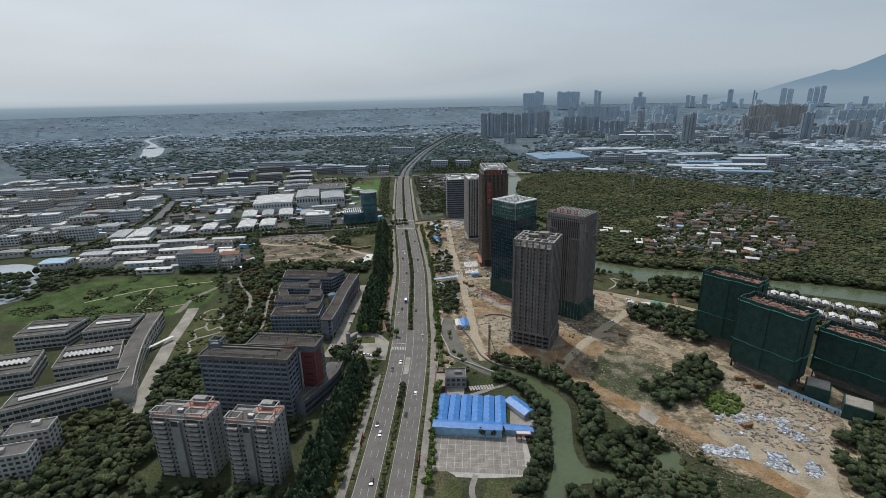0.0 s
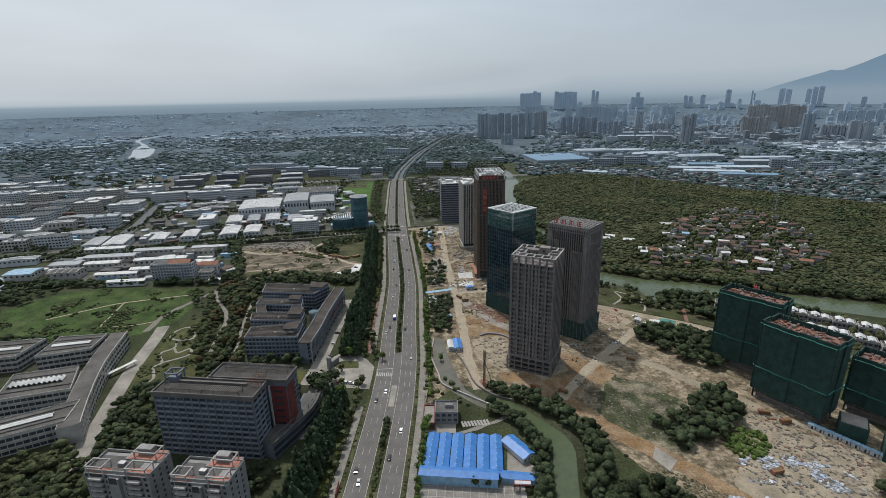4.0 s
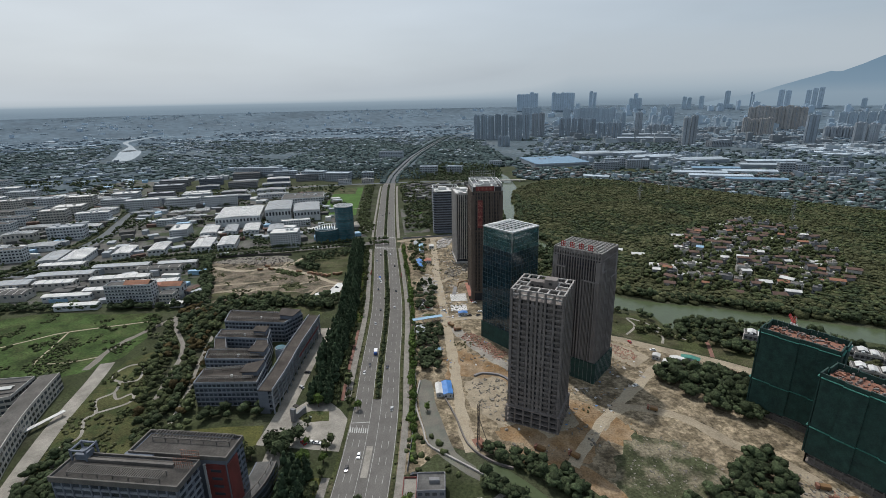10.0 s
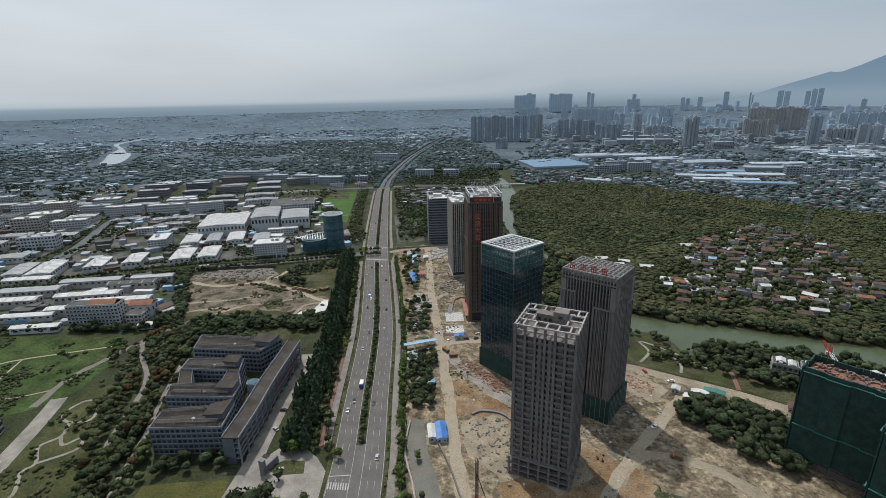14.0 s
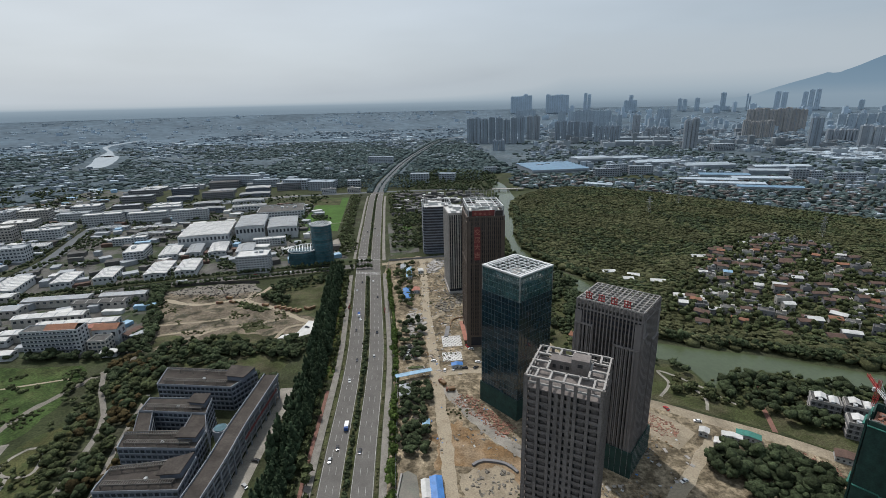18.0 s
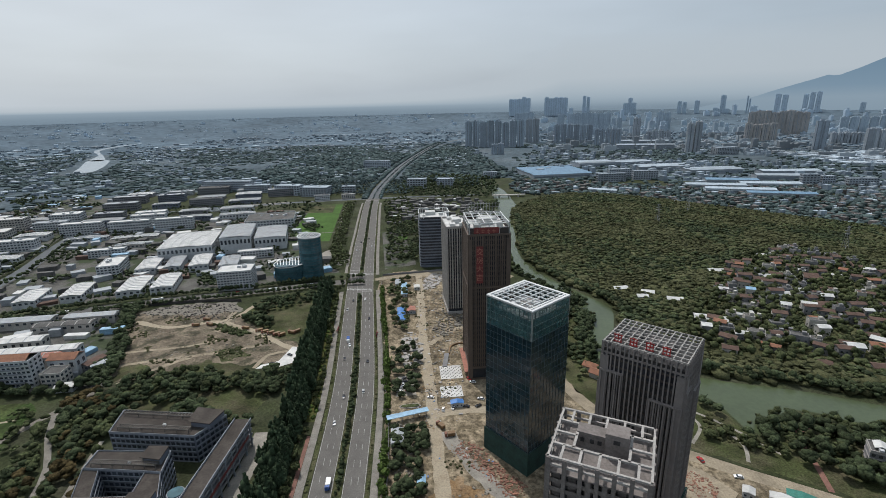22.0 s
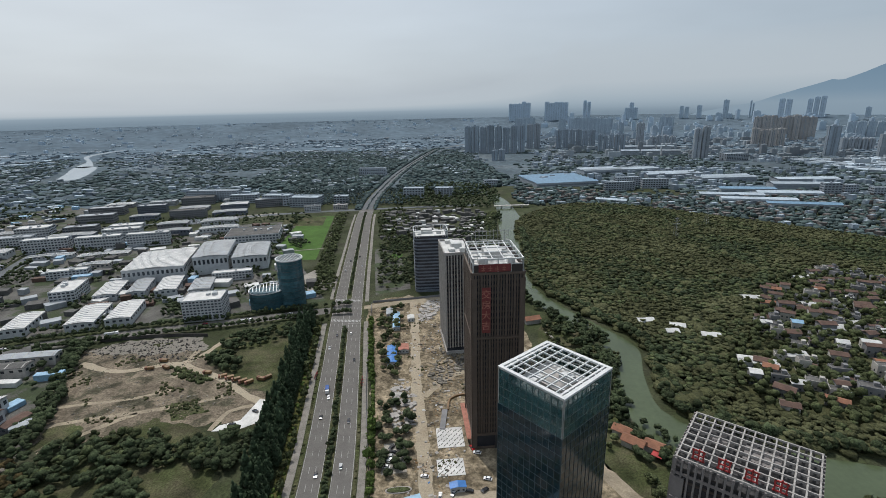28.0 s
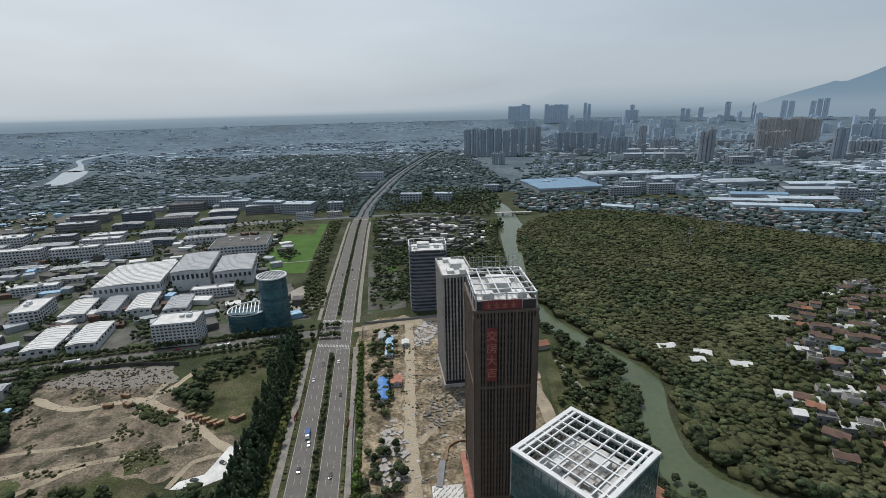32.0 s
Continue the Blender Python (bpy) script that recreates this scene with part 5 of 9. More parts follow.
def banded_tower():
    w, d, top = 37.0, 30.0, 62.0
    t = thing("banded_tower", "dark banded office block with rounded corners and open roof frame", "tower", -33.5, 790.0, 0, 9)
    part("core", Soup().prism(rounded_outline(w - 1, d - 1, 5), 0, top), "slit_glass", t)
    for k in range(17):
        part("floor_band", Soup().prism(rounded_outline(w, d, 5.5), k * 3.65, k * 3.65 + (1.5 if k else 2.5)), "blue_grey_wall", t)
    bpart("roof_deck", t, "white_roof", 0, 0, top, w - 5, d - 5, 0.3)
    for u in rounded_outline(w - 0.6, d - 0.6, 5.5, 3):
        bpart("roof_post", t, "white_steel", u[0], u[1], top - 1, 0.5, 0.5, 6.5)
    part("roof_ring", Soup().add(*ring_band(rounded_outline(w, d, 5.5), 0.8, top + 5, top + 5.7)), "white_steel", t)
    for unit in ((-4, 2, top, 12, 9, 4.5), (9, -3, top, 5, 6, 3), (-12, -6, top, 4, 4, 2)):
        bpart("roof_plant", t, "white_roof", *unit)

def ring_band(o, w, z0, z1):
    """A closed upright band along an outline."""
    c = o.mean(0)
    i_ = o + (c - o) / np.linalg.norm(c - o, axis=1)[:, None] * w
    k = len(o)
    v = np.vstack([np.column_stack((p, np.full(k, z))) for p, z in ((o, z0), (o, z1), (i_, z1), (i_, z0))])
    i = np.arange(k)
    j = (i + 1) % k
    f = np.vstack([np.column_stack((i + m * k, j + m * k, j + ((m + 1) % 4) * k, i + ((m + 1) % 4) * k)) for m in range(4)])
    return v, f

for make in (raw_tower, glass_tower, fin_tower, brown_tower, stripe_tower, banded_tower):
    make()

def net_tower(x, y, w, d, h, rz):
    """A housing block wrapped in green scaffold netting, its top floor still open."""
    t = thing("netted_tower", "unfinished housing tower wrapped in dark green scaffold netting", "tower", x, y, 0, rz, "netted housing towers", true=True)
    bpart("core", t, "raw_concrete", 0, 0, 0, w - 4, d - 4, h - 2)
    base = 7
    for k in range(3):
        bpart("podium_slab", t, "raw_concrete", 0, 0, k * base / 2, w - 1, d - 1, 0.5)
    for cx, cy, turn, ln in sides(w - 1.5, d - 1.5):
        for u in np.linspace(-ln / 2, ln / 2, int(ln / 4) + 1):
            px, py = face_pt(cx, cy, turn, u, 0)
            bpart("podium_column", t, "raw_concrete", px, py, 0, 0.7, 0.7, base, turn)
    for cx, cy, turn, ln in sides(w, d):
        k = max(2, int(ln / 9))
        for i in range(k):
            o = 0.9 * (i % 2)
            px, py = face_pt(cx, cy, turn, -ln / 2 + (i + 0.5) * ln / k, o)
            bpart("net_screen", t, "scaffold_net", px, py, base - 0.8, ln / k + 0.3, 0.7, h - base + 2.2, turn)
            for z in (h * 0.42, h - 1.2):
                px, py = face_pt(cx, cy, turn, -ln / 2 + (i + 0.5) * ln / k, o + 0.7)
                bpart("net_shelf", t, "net_band", px, py, z, ln / k + 0.5, 0.9, 0.35, turn, "pale green catch net")
    bpart("top_floor", t, "rust", 0, 0, h - 2, w - 2, d - 2, 0.4, label="top floor deck with formwork")
    s, s2 = Soup(), Soup()
    for i in range(130):
        a, b = rng.uniform(-w / 2 + 1.5, w / 2 - 1.5), rng.uniform(-d / 2 + 1.5, d / 2 - 1.5)
        (s if i % 2 else s2).box(a, b, h - 1.6, rng.uniform(0.3, 3), rng.uniform(0.2, 1.2), rng.uniform(0.2, 1.5), rng.uniform(0, 180))
    part("formwork", s, "rust", t, "rusty bars and formwork")
    tagged(part("floor_wall", s2, "raw_concrete", t), kind="stuff")
    s = Soup()
    for u in np.linspace(-w / 2, w / 2, 14):
        for v in (-d / 2, d / 2):
            s.box(u, v, h, 0.12, 0.12, 2.6)
    part("scaffold_pole", s, "steel", t)

net_tower(192, 356, 37, 17, 55, -46)
net_tower(196.5, 309.5, 38, 17, 52, -54)
net_tower(245, 297, 40, 17, 36, -50)

# ---- buildings to the left of the road ----
def windows(t, w, d, z0, z1, floors, bays_w, bays_d, ww=1.6, wh=1.5, material="window_glass", single=True, skip=(), name="window", proud=0.06, join=()):
    """Rows of windows on the four faces of a block; each one is an object where single is set."""
    s = Soup()
    for q, (cx, cy, turn, ln) in enumerate(sides(w, d)):
        if q in skip:
            continue
        bays = bays_d if q % 2 else bays_w
        for k in range(floors):
            z = z0 + (k + 0.35) * (z1 - z0) / floors
            for i in range(bays):
                px, py = face_pt(cx, cy, turn, -ln / 2 + (i + 0.5) * ln / bays, proud / 2)
                if single and q not in join:
                    bpart(name, t, material, px, py, z, ww, proud + 0.06, wh, turn)
                else:
                    s.box(px, py, z, ww, proud + 0.06, wh, turn)
    if s.n:
        tagged(part("glazing", s, material, t), kind="stuff")

def parapet(t, w, d, z, h=1.0, th=0.4, material="white_wall"):
    o = np.array([(-w / 2, -d / 2), (w / 2, -d / 2), (w / 2, d / 2), (-w / 2, d / 2)])
    v = np.vstack([np.column_stack((o * f, np.full(4, zz))) for f, zz in (((1, 1), z), ((1, 1), z + h), ((1 - 2 * th / w, 1 - 2 * th / d), z + h), ((1 - 2 * th / w, 1 - 2 * th / d), z))])
    i = np.arange(4)
    j = (i + 1) % 4
    f = np.vstack([np.column_stack((i + m * 4, j + m * 4, j + ((m + 1) % 4) * 4, i + ((m + 1) % 4) * 4)) for m in range(4)])
    part("parapet", Soup().add(v, f), material, t)

def block(name, label, x, y, w, d, h, rz, wall="white_wall", roof="grey_roof", floors=4, bw=8, bd=3, single=False, ww=None, wh=None, cat="building", par=1.0, clutter=2, group=""):
    """A flat-roofed block with window rows, parapet and roof clutter."""
    t = thing(name, label, cat, x, y, 0, rz, group)
    bpart("wall", t, wall, 0, 0, 0, w, d, h)
    bpart("roof", t, roof, 0, 0, h - 0.02, w - 0.8, d - 0.8, 0.2)
    if par:
        parapet(t, w, d, h, par, 0.4, wall)
    windows(t, w, d, 0.8, h, floors, bw, bd, ww or w / bw * 0.62, wh or (h / floors) * 0.46, single=single)
    for i in range(clutter):
        bpart("roof_hut", t, wall, rng.uniform(-0.35, 0.35) * w, rng.uniform(-0.25, 0.25) * d, h + 0.1, rng.uniform(2, 5), rng.uniform(2, 4), rng.uniform(1.5, 3))
    return t

def shed(x, y, w, d, h, rz, roof="white_roof", wall="white_wall", ribs=6, label="long white metal-roofed factory shed", rise=1.2, group="factory sheds", win=True, lift=0):
    """A shallow-pitched factory hall with roof ribs."""
    t = thing("shed", label, "shed", x, y, lift, rz, group)
    bpart("wall", t, wall, 0, 0, 0, w, d, h)
    part("roof", Soup().gable(0, 0, h + 0.25, w + 0.8, d + 0.8, rise), roof, t)
    s = Soup()
    for u in np.linspace(-d / 2 + 2, d / 2 - 2, ribs):
        s.beam((-w / 2, u, h + 0.35), (0, u, h + 0.35 + rise), 0.7, 0.25).beam((0, u, h + 0.35 + rise), (w / 2, u, h + 0.35), 0.7, 0.25)
    if ribs:
        tagged(part("roof_rib", s, "metal_roof" if roof == "white_roof" else "ridge_line", t), kind="stuff")
    if win:
        windows(t, w, d, h * 0.35, h, 1, max(2, int(w / 5)), max(2, int(d / 6)), 2.6, h * 0.25, single=False)
    return t

def apartment_tower(x, y, w, d, h, rz, label):
    t = thing("apartment_tower", label, "apartment tower", x, y, 0, rz, "twin apartment towers")
    bpart("wall", t, "apartment_wall", 0, -1, 0, w, d - 3, h)
    bpart("wall", t, "apartment_wall", w * 0.18, d / 2 - 3, 0, w * 0.55, 7, h + 0.6)
    bpart("wall", t, "apartment_wall", -w * 0.02, -d / 2 + 1.0, 0, w * 0.16, 4, h - 1)
    n = 12
    fh = h / n
    for q, cx in enumerate((-w * 0.31, w * 0.28)):
        for k in range(n):
            b = bpart("balcony", t, "pale_concrete", cx, -d / 2 - 0.3, k * fh + 0.4, w * 0.2, 1.8, 0.9)
            # dark panel on the wall gives the balcony's shade by colour
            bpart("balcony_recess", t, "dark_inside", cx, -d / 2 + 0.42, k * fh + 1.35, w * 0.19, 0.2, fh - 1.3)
    for k in range(n):
        for cx in (-w * 0.46, -w * 0.16, w * 0.13, w * 0.44):
            bpart("window", t, "window_glass", cx, -d / 2 + 0.46, k * fh + 1.2, 1.3, 0.12, 1.4)
        for sx in (-1, 1):
            for cy in (-d * 0.3, -d * 0.05, d * 0.2):
                bpart("window", t, "window_glass", sx * w / 2, cy, k * fh + 1.2, 0.12, 1.1, 1.3)
    bpart("stair_glass", t, "dark_inside", -w * 0.02, -d / 2 - 1.0, h * 0.9, w * 0.12, 0.2, h * 0.09, label="dark stair window")
    bpart("roof_terrace", t, "pink_roof", w * 0.2, d / 2 - 3, h + 0.62, w * 0.5, 6, 0.15, label="salmon-pink tiled roof terrace")
    bpart("roof_terrace", t, "pink_roof", w * 0.3, -d / 2 + 3.2, h + 0.04, w * 0.34, 4, 0.15)
    bpart("roof_terrace", t, "pink_roof", -w * 0.3, -d / 2 + 2.6, h + 0.04, w * 0.34, 3, 0.15)
    bpart("roof", t, "grey_roof", -w * 0.12, -1, h + 0.01, w * 0.7, d - 7, 0.15)
    parapet(t, w, d - 3, h - 0.02, 1.2, 0.35, "apartment_wall")
    for cx, cy, ww, dd in ((-w * 0.33, -d / 2 + 3, w * 0.26, 5), (w * 0.3, -d / 2 + 3.4, w * 0.3, 5), (w * 0.2, d / 2 - 2.6, w * 0.34, 5)):
        s = Soup()
        for a in (-1, 1):
            for b in (-1, 1):
                s.box(cx + a * ww / 2, cy + b * dd / 2, h, 0.4, 0.4, 3.6)
            s.box(cx, cy + a * dd / 2, h + 3.2, ww + 0.4, 0.5, 0.5).box(cx + a * ww / 2, cy, h + 3.25, 0.5, dd + 0.4, 0.5)
        part("roof_frame", s, "pale_concrete", t, "pale concrete roof pergola")
    bpart("lift_house", t, "apartment_wall", w * 0.16, d / 2 - 1.8, h + 0.7, w * 0.22, 3.5, 3.4)
    bpart("tank", t, "steel", -w * 0.05, -1.5, h + 0.1, 3, 2, 1.6)

apartment_tower(-148.5, 203, 31, 16, 35, -3, "cream twelve-storey apartment tower with pink roof terraces")
apartment_tower(-110.5, 200, 26, 16, 35.5, -3, "narrower cream twelve-storey apartment tower with pink roof terraces")

def quad_wing(name, label, corners, h, floors, wall, roof, bay=3.2, cat="school", group="", edge="grey_wall", share=0.66, single=()):
    """A flat-roofed wing over any four-cornered plan, given anticlockwise from the front edge."""
    o = np.asarray(corners, float)
    c = o.mean(0)
    o = o - c
    t = thing(name, label, cat, c[0], c[1], 0, 0, group, true=True)
    part("wall", Soup().prism(o, 0, h), wall, t)
    part("roof", Soup().prism(o * 0.985, h, h + 0.15), roof, t)
    part("parapet", Soup().add(*ring_band(o * 1.004, 0.5, h - 0.3, h + 0.95)), edge, t)
    for q in range(4):
        a, b = o[q], o[(q + 1) % 4]
        ln = float(np.linalg.norm(b - a))
        u = (b - a) / ln
        nv = np.array((u[1], -u[0]))
        k = max(2, int(ln / bay))
        turn = math.degrees(math.atan2(u[1], u[0]))
        rows, bands = Soup(), Soup()
        for f in range(floors):
            z = 0.9 + f * h / floors
            for i in range(k):
                p = a + u * (i + 0.5) * ln / k + nv * 0.03
                if q in single:
                    bpart("window", t, "window_glass", p[0], p[1], z, ln / k * share, 0.12, h / floors * 0.5, turn)
                else:
                    rows.box(p[0], p[1], z, ln / k * share, 0.12, h / floors * 0.5, turn)
            p = (a + b) / 2 + nv * 0.15
            bands.box(p[0], p[1], z - 0.75, ln * 0.96, 0.3, 0.45, turn)
        if rows.n:
            tagged(part("glazing", rows, "window_glass", t), kind="stuff")
        tagged(part("sill_band", bands, edge, t), kind="stuff")
    return t, o

def pergola(t, a, b, depth, z, n):
    """A slatted concrete frame along a roof edge."""
    a, b = np.asarray(a, float), np.asarray(b, float)
    u = (b - a) / np.linalg.norm(b - a)
    v = np.array((-u[1], u[0])) * depth
    s = Soup()
    for q in (0, 1):
        s.beam((*(a + v * q), z + 2.2), (*(b + v * q), z + 2.2), 0.4)
        for w in np.linspace(0, 1, 7):
            p = a + (b - a) * w + v * q
            s.box(p[0], p[1], z, 0.35, 0.35, 2.2)
    for w in np.linspace(0, 1, n):
        p = a + (b - a) * w
        s.beam((*p, z + 2.5), (*(p + v), z + 2.5), 0.3, 0.25)
    part("roof_pergola", s, "roof_frame", t, "weathered roof pergola")

def office_slab():
    """The blue-grey office slab with a red end wing and a curved podium."""
    t = thing("office_slab", "blue-grey twelve-storey office slab with red wing", "office", -145.2, 258.3, 0, -3.2, true=True)
    w, d, h, n = 57, 14, 39.5, 11
    bpart("wall", t, "blue_grey_wall", 0, 0, 0, w, d, h)
    fh = (h - 2) / n
    for k in range(n):
        for i in range(13):
            bpart("window", t, "window_glass", -w / 2 + 2.6 + i * (w - 5.2) / 12, -d / 2, 1.5 + k * fh, 3.5, 0.16, 1.5)
        for sgn in (-1, 1):
            for i in range(3):
                bpart("window", t, "window_glass", sgn * w / 2, -4.5 + i * 4.5, 1.5 + k * fh, 0.16, 2.8, 1.5)
        bpart("sill_band", t, "pale_blue_wall", 0, -d / 2 - 0.18, 0.3 + k * fh, w + 0.1, 0.4, 0.8)
        bpart("sill_band", t, "pale_blue_wall", w / 2 + 0.15, 0, 0.3 + k * fh, 0.4, d, 0.8)
    for i in range(14):
        bpart("pier", t, "blue_grey_wall", -w / 2 + 0.35 + i * (w - 0.7) / 13, -d / 2 - 0.25, 0, 0.7, 0.5, h)
    bpart("roof", t, "dark_roof", 0, 0, h + 0.01, w - 0.8, d - 0.8, 0.2)
    parapet(t, w + 1.6, d + 1.6, h - 1.6, 2.6, 0.6, "roof_frame")
    pergola(t, (-22, -5.6), (20, -5.6), 4.5, h, 40)
    bpart("roof_plant", t, "roof_frame", 0, 3.5, h, 40, 1.2, 1.6)
    s = Soup()
    for a in (-1, 1):
        for b in (-1, 1):
            s.box(-24 + a * 3.6, 6 + b * 3, h - 3, 0.7, 0.7, 9)
        s.box(-24, 6 + a * 3, h + 5, 8, 0.7, 0.7).box(-24 + a * 3.6, 6, h + 5, 0.7, 6.4, 0.7)
    part("lift_frame", s.box(-24, 6, 0, 5, 5, h + 3), "blue_grey_wall", t)
    wing = bpart("rear_wing", t, "blue_grey_wall", 15.7, 18.5, 0, 46, 14, 38)
    parapet(wing, 47, 15, 37.4, 2.0, 0.6, "roof_frame")
    bpart("roof", wing, "dark_roof", 0, 0, 38, 44, 12, 0.2)
    windows(wing, 46, 14, 1, 36, 11, 10, 4, 2.6, 1.4, single=False, skip=(0,))
    pergola(wing, (-18, 1.5), (20, 1.5), 5, 38, 24)
    bpart("stair_link", t, "blue_grey_wall", -2, 9, 0, 14, 6, h - 1)
    bpart("red_wall", t, "red_panel", 33.5, 11.2, 4, 9, 0.8, 31, label="deep red end wall")
    bpart("red_wall", t, "red_panel", 38.9, 15.5, 4, 0.5, 8, 31)
    for k in range(7):
        bpart("window", t, "window_glass", 33.5, 10.8, 6 + k * 4.2, 5, 0.12, 1.4)
    bpart("white_fin", t, "white_wall", 28.4, 11.2, 2, 1.2, 1.2, 33)
    arc = spline([(31, -5), (34.5, 6), (38, 18), (40, 30), (39, 42)], False, 3)
    part("curved_podium", ribbon_soup(arc, 11, 0, 10.0), "blue_grey_wall", t, "curved two-storey podium")
    part("podium_roof", ribbon_soup(arc, 9.6, 10.15), "grey_roof", t)
    part("podium_parapet", ribbon_soup(offset(arc, 5.4), 0.5, 9.8, 1.4), "roof_frame", t)
    for z in (2.0, 6.0):
        part("podium_glass", ribbon_soup(offset(arc, 5.55), 0.2, z, 2.4), "window_glass", t)
    s = Soup()
    for p in offset(arc, 3)[::2]:
        s.box(p[0], p[1], 10, 0.3, 0.3, 2.6)
    ribbon_soup(offset(arc, 3), 0.4, 12.4, 0.3, s)
    part("podium_frame", s, "roof_frame", t)
    s = Soup()
    for k in range(9):
        s.box(21 + 1.0 * k, 3, h, 0.15, 0.15, 5.5).box(21 + 1.0 * k, 8, h, 0.15, 0.15, 5.5)
    for z in (2, 3.6, 5.2):
        s.box(25, 3, h + z, 9, 0.12, 0.12).box(25, 8, h + z, 9, 0.12, 0.12)
    part("roof_mast", s, "rust", t, "rusty steel frame on the roof")
office_slab()

def school():
    """Four teaching wings, joined by links and a curved colonnaded spine."""
    H = 17
    lab = "blue-grey five-storey teaching wing with flat brown roof"
    for k, (c, n) in enumerate((([(-176, 357), (-135, 359), (-138, 381), (-178, 373)], 3), ([(-185, 387), (-142, 387), (-144, 402), (-189, 399.5)], 2), ([(-194, 419), (-152, 417), (-156, 432), (-196, 432)], 1), ([(-201, 447), (-150, 444), (-141, 463), (-206, 467)], 2))):
        t, o = quad_wing("school_wing", lab, c, H, 5, "blue_grey_wall", "brown_roof", 2.9, group="teaching wings", edge="pale_blue_wall", single=(0,) if k < 3 else ())
        f, r = o[0], o[1]
        pergola(t, f * 0.86 + (0, 1.0), r * 0.80 + (0, 1.0), 2.6, H, 30)
        if n > 1:
            pergola(t, o[3] * 0.9 + (0, -3.4), o[2] * 0.82 + (0, -3.4), 2.6, H, 30)
        top = part("stair_block", Soup().prism((o - o[2]) * (0.24, 0.62) + o[2] * 0.97, H, H + 3.6), "blue_grey_wall", t)
        q = (o - o[2]) * (0.27, 0.68) + o[2] * 0.985
        part("roof", Soup().prism(q, H + 3.6, H + 4.1), "brown_roof", top)
        bpart("vent", t, "white_wall", 2, -2, H, 1.4, 1.4, 1.5)
    for c in ([(-185, 399.5), (-176, 400), (-186, 419.2), (-194.5, 419)], [(-158, 401), (-144.5, 401.8), (-152.5, 417.2), (-161, 417.6)]):
        quad_wing("link_wing", "blue-grey link between two school wings", c, H - 0.6, 5, "blue_grey_wall", "brown_roof", 3.0, group="school links", edge="pale_blue_wall")
    mid = np.array([(-126.5, 351), (-126.6, 360), (-127, 378), (-129, 408), (-129.6, 440), (-130, 460)])
    line = spline(mid, False, 3.4) - (-128, 400)
    t = thing("colonnade", "long curved school spine with columned open front", "school", -128, 400, 0, 0, true=True)
    part("wall", ribbon_soup(offset(line, -1.5), 6.4, 0, H - 0.8), "blue_grey_wall", t)
    part("roof", ribbon_soup(line, 9.8, H - 0.8, 0.7), "brown_roof", t)
    part("roof_edge", ribbon_soup(offset(line, 4.8), 0.5, H - 0.9, 1.8), "pale_blue_wall", t)
    part("roof_edge", ribbon_soup(offset(line, -4.6), 0.4, H - 0.1, 1.0), "pale_blue_wall", t)
    for k in range(1, 5):
        part("gallery", ribbon_soup(offset(line, 3.0), 3.2, k * 3.3, 0.4), "pale_blue_wall", t)
        part("gallery_rail", ribbon_soup(offset(line, 4.5), 0.15, k * 3.3 + 0.4, 1.0), "grey_wall", t)
        part("gallery_glass", ribbon_soup(offset(line, 1.8), 0.15, k * 3.3 + 0.9, 1.7), "window_glass", t)
    for p in offset(line, 4.6)[::2]:
        bpart("column", t, "pale_blue_wall", p[0], p[1], 0, 0.8, 0.8, H - 0.8)
    part("red_banner", ribbon_soup(offset(line, 4.95)[14:28], 0.2, 9.0, 1.6), "red_cloth", t, "red cloth banner with plain marks")
    a = np.linspace(0, 2 * math.pi, 24, endpoint=False)
    t = thing("round_skylight", "round pale glass skylight on the school spine", "skylight", -137, 404, 0, 0, true=True)
    part("drum", Soup().prism(np.column_stack((4 * np.cos(a), 4 * np.sin(a))), 0, H + 0.6), "pale_blue_wall", t)
    part("glass", Soup().prism(np.column_stack((3.5 * np.cos(a), 3.5 * np.sin(a))), H + 0.6, H + 1.0), "teal_glass", t)
    # gate pillar and its low lawn
    t = thing("gate_pillar", "grey stone campus gate with tall slab", "gate", -107, 344, 0, 68, true=True)
    bpart("slab", t, "grey_wall", 0, 0, 0, 2.0, 3.0, 9)
    bpart("slab", t, "grey_wall", 6, 0, 0, 9, 1.4, 4)
    bpart("roof", t, "dark_roof", 3, 0, 9, 2.4, 3.4, 0.4)
school()

